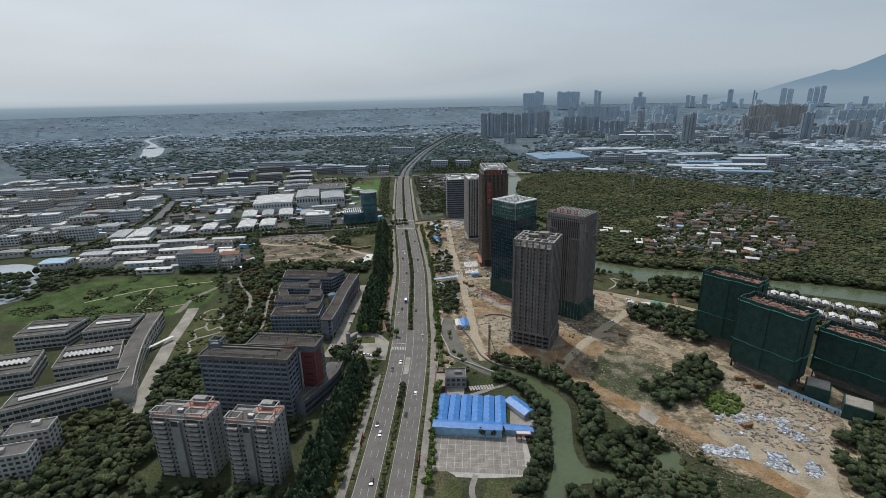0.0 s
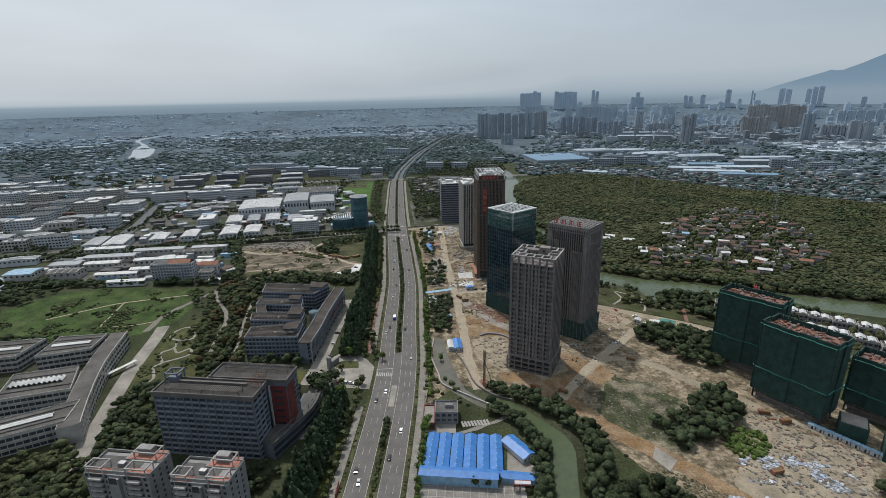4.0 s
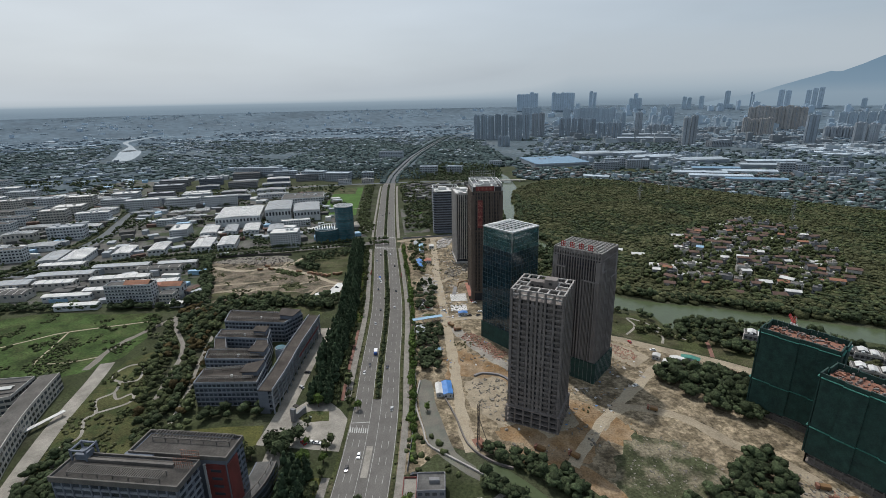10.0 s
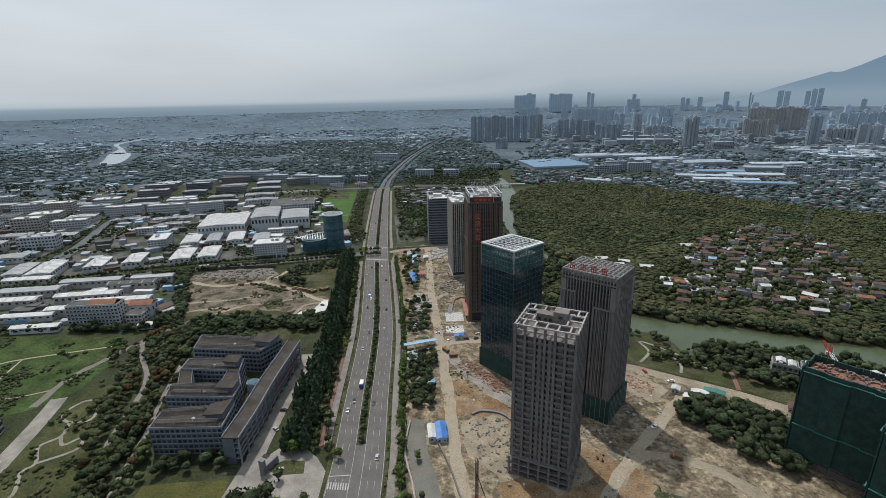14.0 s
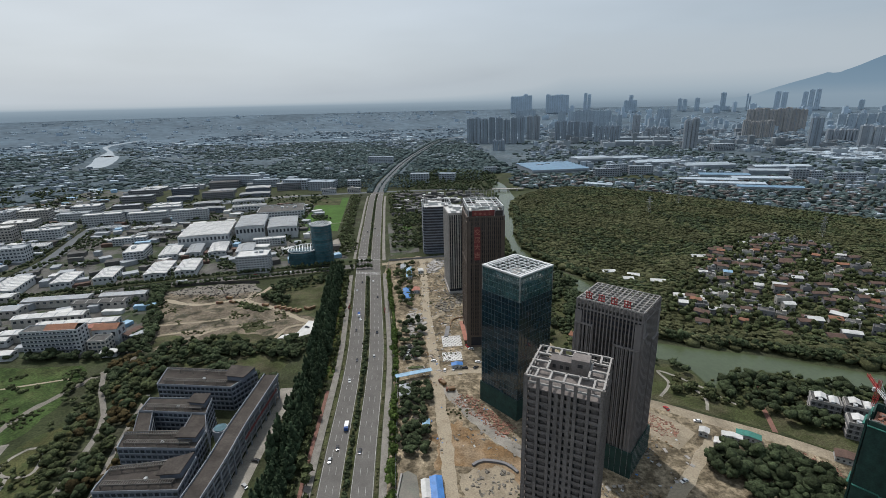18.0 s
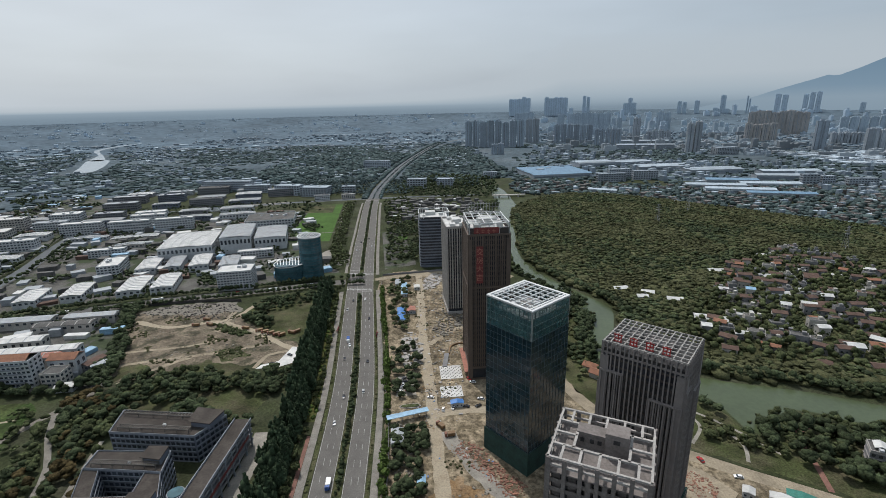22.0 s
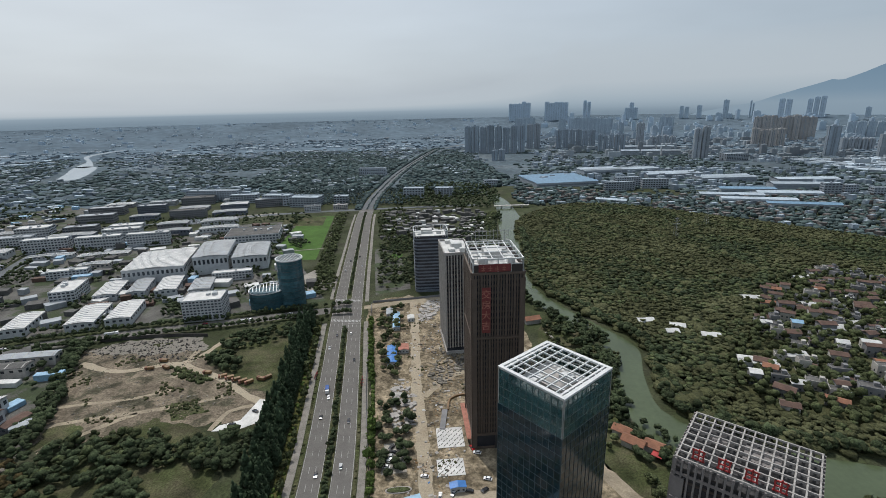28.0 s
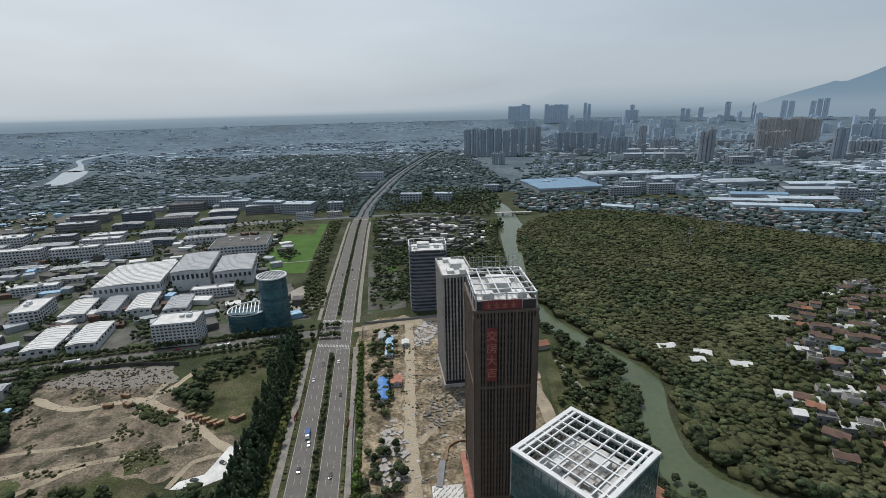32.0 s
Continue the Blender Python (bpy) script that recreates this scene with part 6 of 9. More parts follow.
def training_halls():
    """The low curved institute: parallel wings that run into a curved spine."""
    H = 12
    mid = spline([(-289, 373), (-275, 334), (-262, 306), (-246, 277), (-234.5, 258)], False, 4)
    line = mid - (-262, 310)
    t = thing("institute_spine", "curved cream institute block with dark flat roof", "school", -262, 310, 0, 0, true=True)
    part("wall", ribbon_soup(line, 12.0, 0, H), "cream_wall", t)
    part("roof", ribbon_soup(line, 11.4, H + 0.12), "felt_roof", t)
    part("roof_edge", ribbon_soup(offset(line, -5.9), 0.5, H - 0.2, 0.9), "cream_wall", t)
    o = offset(line, -6.04)
    for k, z in enumerate((1.2, 5.0, 8.8)):
        for i in range(0, len(o) - 1, 1):
            p, q = o[i], o[i + 1]
            d = math.degrees(math.atan2(q[1] - p[1], q[0] - p[0]))
            bpart("window", t, "window_glass", (p[0] + q[0]) / 2, (p[1] + q[1]) / 2, z, 2.6, 0.16, 1.9, d)
    for c, kind in (([(-325, 332.9), (-291.8, 346.1), (-296.6, 369.5), (-331.6, 363.3)], 1), ([(-302.5, 279.2), (-263.3, 294), (-280.3, 321.4), (-317.6, 309)], 2), ([(-292.1, 229.1), (-239.7, 262.2), (-247.3, 283), (-300.5, 249.1)], 1), ([(-375.3, 322.5), (-340.1, 332.8), (-341.1, 360.8), (-384.4, 351.4)], 1), ([(-351.1, 261.3), (-314.9, 275), (-330.5, 303.9), (-368.4, 289.6)], 2)):
        t, o = quad_wing("institute_wing", "cream three-storey institute wing with dark roof and white skylight", c, H - 0.05, 3, "cream_wall", "felt_roof", 3.4, group="institute wings", edge="cream_wall", share=0.86, single=(0,))
        a = (o[0] + o[3]) / 2 * 0.8
        b = (o[1] + o[2]) / 2 * 0.7
        u = (b - a) / np.linalg.norm(b - a)
        rz = math.degrees(math.atan2(u[1], u[0]))
        ln = float(np.linalg.norm(b - a))
        m = (a + b) / 2
        if kind == 1:
            part("skylight", Soup().gable(m[0], m[1], H + 0.9, 4.2, ln, 0.8, rz - 90), "white_roof", t, "long white skylight")
        else:
            for w in np.arange(-ln / 2, ln / 2, 2.9):
                part("saw_skylight", Soup().gable(m[0] + u[0] * w, m[1] + u[1] * w, H + 0.9, 2.8, 6.5, 1.5, rz), "white_roof", t, "white saw-tooth skylight")
        s = Soup()
        for f in (0.22, 0.78):
            p, q = o[0] + (o[3] - o[0]) * f, o[1] + (o[2] - o[1]) * f
            s.beam((*(p * 0.95), H + 0.5), (*(q * 0.95), H + 0.5), 0.5)
        part("roof_pipe", s, "grey_roof", t)
    for x, y, w, d, rz in ((-243, 208, 22, 12, 20), (-238, 190, 22, 11, 20), (-262, 196, 20, 12, 20)):
        block("dormitory", "cream stepped dormitory block", x, y, w, d, 16, rz, "cream_wall", "grey_roof", 5, 7, 3, clutter=1)
    cp = thing("canopy", "long white car-park canopy", "canopy", -262, 334, 0, 68, true=True)
    bpart("roof", cp, "white_roof", 0, 0, 3, 26, 3, 0.25)
    for u in (-10, -3, 4, 11):
        bpart("post", cp, "steel", u, 0, 0, 0.2, 0.2, 3)
training_halls()

# factory blocks along the side street
t = block("factory_dormitory", "white six-storey factory dormitory with balconies", -322, 502, 44, 13, 21, 9, "white_wall", "grey_roof", 6, 14, 3, single=True, clutter=0)
part("red_roof_part", Soup().gable(8, 0, 21.6, 13, 24, 3.2, 90), "orange_tile", t, "orange tiled hip roof")
for k in range(6):
    bpart("balcony_band", t, "pale_blue_wall", -2, -7.0, 1 + k * 3.5, 38, 0.9, 0.8)
block("gate_lodge", "small white lodge with flat roof", -288, 505, 14, 12, 11, 9, "cream_wall", "grey_roof", 3, 4, 3, clutter=0)
shed(-292, 520, 12, 20, 14, -81, "orange_tile", "white_wall", 0, "white block with an orange tiled roof", 3)
shed(-330, 520, 9, 58, 12, -79, "pink_roof", "cream_wall", 8, "factory block with faded pinkish roof", 1.5)
shed(-330, 534, 10, 66, 11, -78, "white_roof", "white_wall", 7)
shed(-368, 548, 11, 60, 10, -77, "white_roof", "cream_wall", 6)
shed(-362, 520, 10, 44, 8, -79, "white_roof", "cream_wall", 5)
for x, y, w, d, m in ((-398, 590, 12, 62, "metal_roof"), (-350, 585, 11, 50, "grey_roof"), (-340, 604, 10, 44, "metal_roof"), (-440, 560, 14, 60, "metal_roof"), (-470, 590, 12, 50, "white_roof"), (-430, 535, 12, 40, "white_roof"), (-470, 530, 16, 34, "metal_roof"), (-495, 500, 22, 30, "light_blue_sheet"), (-450, 505, 18, 34, "grey_roof")):
    shed(x, y, w, d, 8, -78, m, "cream_wall", 5, "long factory shed with a muted roof", group="factory sheds")
shed(-366, 486, 8, 40, 5.5, -80, "white_roof", "white_wall", 0, "long low white-roofed shed")
shed(-392, 506, 9, 46, 6, -79, "white_roof", "white_wall", 0, "long low white-roofed shed")
shed(-276, 498, 7, 12, 4, -78, "white_roof", "white_wall", 0, "small low white-roofed shed")
shed(-279, 528, 8, 16, 6, -10, "brown_tile", "grey_wall", 0, "small shed with a rusty brown roof")
for x, y, w, d, h, r, m in ((-353, 683, 24, 48, 8, 20, "white_roof"), (-325, 694, 22, 46, 8, 20, "white_roof"), (-381, 750, 22, 46, 8, 22, "white_roof"), (-354, 760, 18, 46, 8, 22, "metal_roof"), (-326, 768, 22, 48, 8, 22, "white_roof"), (-290, 770, 22, 40, 7, 20, "metal_roof"),
                          (-402, 664, 20, 40, 8, 21, "white_roof"), (-436, 646, 20, 38, 8, 21, "white_roof"), (-478, 622, 26, 50, 9, 21, "white_roof"), (-506, 618, 22, 46, 8, 21, "metal_roof"), (-370, 826, 66, 82, 18, 20, "white_roof"), (-318, 858, 40, 78, 23, 20, "metal_roof"), (-276, 872, 42, 70, 18, 20, "metal_roof")):
    shed(x, y, w, d, h, r, m, "white_wall", max(5, int(d / 5)), "white factory hall with ribbed roof" if m == "white_roof" else "white factory hall with grey metal roof")
block("office_cube", "white seven-storey office cube with balconies", -247, 700, 36, 26, 21, 14, "white_wall", "white_roof", 7, 11, 6, single=True, clutter=3)
block("factory_office", "white four-storey factory office", -418, 738, 24, 40, 14, 22, "white_wall", "white_roof", 4, 6, 9, clutter=2)
block("factory_office", "white three-storey factory office", -272, 806, 44, 12, 10, 18, "white_wall", "white_roof", 3, 12, 3, clutter=1)
block("factory_office", "long grey-white factory building", -322, 985, 78, 60, 14, 18, "white_wall", "grey_roof", 3, 16, 10, clutter=6)

def glass_drum():
    """A round glass tower with a cut-off oval wing."""
    t = thing("glass_drum", "round teal glass tower with slanted oval wing", "tower", -173.5, 734)
    k = 40
    a = np.linspace(0, 2 * math.pi, k, endpoint=False)
    for z in range(14):
        o = np.column_stack((np.cos(a), np.sin(a))) * (13.1 - 0.035 * z)
        s = Soup()
        s.add(*ring_band(o, 0.5, z * 3.5 + 0.15, z * 3.5 + 3.35))
        part("glazing_band", s, "teal_glass", t)
    part("core", Soup().prism(np.column_stack((np.cos(a), np.sin(a))) * 12.5, 0, 46.5), "mullion", t)
    part("mullions", [Soup().box(13.1 * math.cos(q), 13.1 * math.sin(q), 0, 0.2, 0.3, 49.5, math.degrees(q) + 90) for q in a[:1]][0].add(*ring_band(np.column_stack((np.cos(a), np.sin(a))) * 13.2, 0.6, 49, 50)), "mullion", t)
    part("white_rim", Soup().add(*ring_band(np.column_stack((np.cos(a), np.sin(a))) * 13.5, 1.3, 49.2, 50.4)), "white_steel", t, "white roof rim")
    s = Soup()
    for q in np.linspace(-10, 10, 7):
        r = math.sqrt(169 - q * q) - 0.4
        s.beam((q, -r, 49.6), (q, r, 49.6), 0.5).beam((-r, q, 49.5), (r, q, 49.5), 0.5)
    part("roof_grid", s, "white_steel", t)
    w = thing("oval_wing", "low oval teal glass wing with slanted white roof grid", "building", -195, 726, 0, 20)
    o = np.column_stack((19 * np.cos(a), 11 * np.sin(a)))
    top = 21 + 0.22 * o[:, 1] + 0.06 * o[:, 0]
    for z in range(7):
        part("glazing_band", Soup().add(*ring_band(o, 0.5, z * 2.7 + 0.1, z * 2.7 + 2.55)), "teal_glass", w)
    part("core", Soup().prism(o * 0.96, 0, 18.6), "mullion", w)
    v, f = ring_band(o * 1.02, 1.2, 0, 1.0)
    v[:, 2] += np.tile(top - 1.5, 4)
    part("white_rim", Soup().add(v, f), "white_steel", w, "slanted white roof rim")
    s = Soup()
    for q in np.linspace(-15, 15, 10):
        y = 11 * math.sqrt(1 - (q / 19) ** 2)
        s.beam((q, -y, 20 - 0.22 * y + 0.06 * q), (q, y, 20 + 0.22 * y + 0.06 * q), 0.8, 0.3)
    part("roof_grid", s, "white_steel", w)
    part("roof_glass", Soup().prism(o * 0.97, 18.6, 18.8), "teal_glass", w)
glass_drum()

# ---- the far town ----
def far_tower(x, y, w, d, h, rz, wall="far_wall"):
    z = float(rise(x, y))
    h -= z
    hazed = wall.startswith("haze")
    t = thing("far_tower", "hazy distant high-rise apartment slab" if w > 14 else "slender hazy distant high-rise", "apartment tower", x, y, z, rz, "distant high-rises", true=True)
    bpart("wall", t, wall, 0, 0, 0, w, d, h)
    for i in (-1, 1):
        bpart("wing", t, wall, i * w * 0.3, -d / 2, 0, w * 0.22, 3.0, h - 3)
    s = Soup()
    k = max(3, int(w / 6))
    for i in range(k):
        s.box(-w / 2 + (i + 0.5) * w / k, -d / 2 - 0.1, 4, w / k * 0.4, 0.5, h - 7)
    s.box(-w / 2, 0, 4, 0.5, d * 0.4, h - 7)
    tagged(part("window_strip", s, "haze_window" if hazed else "far_window", t), kind="stuff")
    bpart("roof_house", t, wall, -w * 0.1, 0, h, w * 0.3, d * 0.6, 4.5)
    bpart("lift_house", t, wall, w * 0.3, 0, h, w * 0.16, d * 0.5, 3)

def tower_row(x0, y0, x1, y1, n, h, wall="far_wall", fill=0.84):
    """A row of slabs along one line, their heights a little uneven."""
    turn = math.degrees(math.atan2(y1 - y0, x1 - x0))
    for i in range(n):
        q = (i + 0.5) / n
        far_tower(x0 + (x1 - x0) * q, y0 + (y1 - y0) * q, math.hypot(x1 - x0, y1 - y0) / n * fill, 17, h * rng.uniform(0.93, 1.04), turn + rng.uniform(-3, 3), wall)

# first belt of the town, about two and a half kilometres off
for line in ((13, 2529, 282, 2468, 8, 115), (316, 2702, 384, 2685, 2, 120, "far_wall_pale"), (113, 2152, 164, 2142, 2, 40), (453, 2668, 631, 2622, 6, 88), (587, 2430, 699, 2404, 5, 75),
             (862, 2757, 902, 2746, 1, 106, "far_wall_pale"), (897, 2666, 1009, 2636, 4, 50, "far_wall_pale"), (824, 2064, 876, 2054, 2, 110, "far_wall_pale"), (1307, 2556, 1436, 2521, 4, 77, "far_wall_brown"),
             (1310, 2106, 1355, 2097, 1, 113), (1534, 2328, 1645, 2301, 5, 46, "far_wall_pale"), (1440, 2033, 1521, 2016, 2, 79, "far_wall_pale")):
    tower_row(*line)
# second belt, with thicker haze mixed into most wall colours
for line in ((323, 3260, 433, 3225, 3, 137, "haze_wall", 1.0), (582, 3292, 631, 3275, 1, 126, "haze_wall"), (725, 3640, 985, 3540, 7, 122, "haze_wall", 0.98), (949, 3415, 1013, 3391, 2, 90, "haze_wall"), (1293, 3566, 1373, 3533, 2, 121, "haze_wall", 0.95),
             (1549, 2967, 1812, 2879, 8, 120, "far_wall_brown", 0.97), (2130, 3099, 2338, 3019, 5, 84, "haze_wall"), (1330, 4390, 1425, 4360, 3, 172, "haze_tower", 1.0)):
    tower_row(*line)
# the city centre, its pale blue haze put into the wall colours
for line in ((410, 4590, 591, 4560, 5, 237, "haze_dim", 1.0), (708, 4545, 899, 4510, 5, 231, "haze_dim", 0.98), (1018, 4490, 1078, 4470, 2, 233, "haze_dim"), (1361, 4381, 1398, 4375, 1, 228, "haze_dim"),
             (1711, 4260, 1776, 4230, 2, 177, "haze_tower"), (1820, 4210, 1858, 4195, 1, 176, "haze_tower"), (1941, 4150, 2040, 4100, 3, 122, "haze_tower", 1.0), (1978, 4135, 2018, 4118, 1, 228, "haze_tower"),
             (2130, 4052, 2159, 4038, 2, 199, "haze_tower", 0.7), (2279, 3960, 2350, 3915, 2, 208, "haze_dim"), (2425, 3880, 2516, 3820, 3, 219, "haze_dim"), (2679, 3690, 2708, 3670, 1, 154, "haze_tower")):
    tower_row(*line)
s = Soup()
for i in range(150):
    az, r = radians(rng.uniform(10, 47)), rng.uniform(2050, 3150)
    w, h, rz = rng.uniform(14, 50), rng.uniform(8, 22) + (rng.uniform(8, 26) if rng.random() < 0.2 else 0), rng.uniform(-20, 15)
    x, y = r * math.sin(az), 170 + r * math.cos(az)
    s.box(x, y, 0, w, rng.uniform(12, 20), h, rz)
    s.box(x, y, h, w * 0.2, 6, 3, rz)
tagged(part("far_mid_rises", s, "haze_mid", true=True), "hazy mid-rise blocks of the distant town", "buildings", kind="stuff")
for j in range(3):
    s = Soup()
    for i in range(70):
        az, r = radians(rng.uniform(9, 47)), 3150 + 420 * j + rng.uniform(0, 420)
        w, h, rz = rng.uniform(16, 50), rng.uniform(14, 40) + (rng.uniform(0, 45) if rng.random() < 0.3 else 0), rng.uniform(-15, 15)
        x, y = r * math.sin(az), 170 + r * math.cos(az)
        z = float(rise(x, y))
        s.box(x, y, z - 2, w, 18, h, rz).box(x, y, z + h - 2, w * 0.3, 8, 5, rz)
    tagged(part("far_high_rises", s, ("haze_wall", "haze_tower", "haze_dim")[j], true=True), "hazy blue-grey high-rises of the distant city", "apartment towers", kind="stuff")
for i in range(6):
    t = thing("row_houses", "pale distant row of terraced houses", "houses", 664 + (i // 2) * 74 + (i % 2) * 60, 2240 - (i // 2) * 15 + (i % 2) * 205, 0, -12, "distant terraces", true=True)
    bpart("wall", t, "far_wall_pale", 0, 0, 0, 68, 14, 20)
    part("roof", Soup().gable(0, 0, 20.4, 15, 70, 4, 90), "far_roof", t)
    for k in range(4):
        bpart("window_strip", t, "far_window", 0, -7, 2 + k * 4.6, 66, 0.4, 2)

def far_shed(x, y, w, d, h, rz, roof, label):
    t = thing("far_shed", label, "factory", x, y, 0, rz, "distant factories")
    bpart("wall", t, "far_wall_pale", 0, 0, 0, w, d, h)
    n = max(1, int(d / 22))
    for i in range(n):
        part("roof", Soup().gable(0, -d / 2 + (i + 0.5) * d / n, h + 0.3, d / n, w + 2, 2.5, 90), roof, t)
    bpart("window_strip", t, "far_window", 0, -d / 2 - 0.1, h * 0.35, w * 0.94, 0.4, h * 0.3)
for x, y, w, d, h, rz, m in ((*T([(246, 1566)])[0], 160, 160, 11, 15, "far_roof_blue"), (*T([(402, 1735)])[0], 116, 70, 13, 15, "far_roof"), (640, 1780, 150, 60, 11, 10, "far_roof"), (760, 1700, 140, 60, 11, 8, "far_roof"), (560, 1900, 160, 50, 11, 12, "far_roof"),
                               (700, 1480, 110, 34, 10, -8, "far_roof_blue"), (760, 1420, 120, 34, 10, -8, "far_roof"), (640, 1330, 130, 26, 10, -12, "far_roof"), (700, 1280, 120, 22, 9, -12, "far_roof_blue"), (620, 1400, 120, 30, 9, -10, "far_roof"), (330, 1330, 60, 14, 6, -25, "far_roof"), (880, 1560, 120, 40, 11, -8, "far_roof"), (960, 1660, 140, 40, 11, 0, "far_roof")):
    far_shed(x, y, w, d, h, rz, m, "distant factory hall with pale blue roof" if "blue" in m else "distant factory hall with pale roof")
for x, y, w, d, h in ((440, 1560, 60, 16, 24), (505, 1545, 60, 18, 22), (400, 1500, 70, 14, 20), (870, 1440, 34, 16, 26), (915, 1445, 30, 14, 22), (980, 1420, 60, 16, 20), (1120, 2310, 80, 40, 24), (-278, 1770, 84, 20, 24), (-110, 1380, 46, 22, 22), (-40, 1400, 40, 20, 20),
                      (-330, 1262, 62, 26, 20), (-395, 1275, 60, 26, 22), (-340, 1300, 70, 20, 16), (-260, 1290, 30, 20, 18), (-560, 1320, 120, 24, 24), (-480, 1300, 60, 20, 18), (80, 1560, 36, 16, 16)):
    t = block("far_block", "pale distant office block with window rows", x, y, w, d, h, rng.uniform(-4, 14), "far_wall_pale", "far_roof", max(3, int(h / 4.5)), max(4, int(w / 6)), 3, clutter=1, group="distant blocks")

# scattered low roofs over the plain, far too many to count
def roofs(name, pts, material, label, lo=6, hi=16, h0=5, h1=11, turn=20):
    s = Soup()
    for x, y in pts:
        s.box(x, y, 0, rng.uniform(lo, hi), rng.uniform(lo, hi) * 0.7, rng.uniform(h0, h1), turn + rng.normal(0, 14))
    tagged(part(name, s, material), label, "houses", kind="stuff")

FAR_WATER = [T(q) for q in ([(-1590, 2160), (-1440, 2210), (-1290, 1960), (-1215, 1780), (-1320, 1720), (-1440, 1930)], [(-1590, 2180), (-1730, 2420), (-1990, 2750), (-2090, 3150), (-2000, 3150), (-1890, 2740), (-1620, 2390), (-1470, 2190)])]
def wedge(n, az0, az1, r0, r1, clump=0.0035, keep=0.5):
    out = []
    while len(out) < n:
        az, r = radians(rng.uniform(az0, az1)), math.sqrt(rng.uniform(r0 ** 2, r1 ** 2))
        x, y = r * math.sin(az), 170 + r * math.cos(az)
        if noise.noise(Vector((x * clump, y * clump, 4))) + rng.uniform(-0.25, 0.25) > keep - 0.5 and abs(x - np.interp(y, ROAD[:, 1], ROAD[:, 0])) > 42 and not any(inside([(x, y)], o)[0] for o in FAR_WATER):
            out.append((x, y))
    return out
# haze over villages and suburbs is in their roof and wall colours
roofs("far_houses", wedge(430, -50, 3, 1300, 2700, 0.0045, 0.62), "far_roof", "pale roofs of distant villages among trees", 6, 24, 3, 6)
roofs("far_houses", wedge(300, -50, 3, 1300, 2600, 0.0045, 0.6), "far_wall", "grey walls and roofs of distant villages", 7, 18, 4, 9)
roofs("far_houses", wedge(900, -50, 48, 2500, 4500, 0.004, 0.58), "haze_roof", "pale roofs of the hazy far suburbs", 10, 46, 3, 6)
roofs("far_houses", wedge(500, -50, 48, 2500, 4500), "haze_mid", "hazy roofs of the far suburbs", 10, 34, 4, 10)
# roofs, halls and woods on the tilted far plain, haze mixed into their colours
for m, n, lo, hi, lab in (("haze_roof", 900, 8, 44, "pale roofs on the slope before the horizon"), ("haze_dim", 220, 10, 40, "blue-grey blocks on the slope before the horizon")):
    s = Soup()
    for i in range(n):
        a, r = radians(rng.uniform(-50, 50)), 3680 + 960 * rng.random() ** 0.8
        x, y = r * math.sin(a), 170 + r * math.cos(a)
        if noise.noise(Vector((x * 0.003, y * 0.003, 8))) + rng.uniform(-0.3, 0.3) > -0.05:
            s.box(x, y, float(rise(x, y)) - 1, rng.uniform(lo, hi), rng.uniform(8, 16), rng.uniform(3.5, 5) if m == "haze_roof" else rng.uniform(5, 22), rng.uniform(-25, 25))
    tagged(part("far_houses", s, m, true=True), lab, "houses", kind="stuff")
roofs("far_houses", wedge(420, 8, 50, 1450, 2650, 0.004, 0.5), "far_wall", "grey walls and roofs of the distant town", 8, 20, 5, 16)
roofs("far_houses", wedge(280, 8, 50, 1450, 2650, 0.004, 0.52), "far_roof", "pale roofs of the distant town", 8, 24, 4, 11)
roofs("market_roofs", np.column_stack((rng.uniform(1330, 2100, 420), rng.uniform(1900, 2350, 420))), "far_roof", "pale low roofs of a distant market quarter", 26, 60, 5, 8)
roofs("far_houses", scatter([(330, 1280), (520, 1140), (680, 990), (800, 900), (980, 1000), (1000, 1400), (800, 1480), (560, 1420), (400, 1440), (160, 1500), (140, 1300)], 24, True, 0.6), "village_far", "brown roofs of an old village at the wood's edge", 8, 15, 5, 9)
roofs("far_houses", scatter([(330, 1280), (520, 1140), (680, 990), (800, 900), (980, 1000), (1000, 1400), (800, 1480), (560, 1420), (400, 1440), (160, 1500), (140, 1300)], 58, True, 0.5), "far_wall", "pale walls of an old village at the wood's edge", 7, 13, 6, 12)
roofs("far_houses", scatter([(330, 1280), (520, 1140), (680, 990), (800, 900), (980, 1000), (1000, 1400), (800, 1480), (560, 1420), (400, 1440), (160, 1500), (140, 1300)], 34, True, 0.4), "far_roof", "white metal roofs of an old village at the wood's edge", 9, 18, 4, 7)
roofs("far_houses", scatter([(-120, 980), (-150, 1190), (-20, 1240), (60, 1200), (40, 1000)], 15, False, 0.75), "grey_roof", "grey roofs of a small old quarter by the river", 8, 13, 4, 8)
roofs("far_houses", scatter([(-110, 1000), (-140, 1190), (-20, 1240), (60, 1200), (40, 1000)], 26, False, 0.6), "white_roof", "white roofs of a small old quarter by the river", 8, 16, 4, 6)

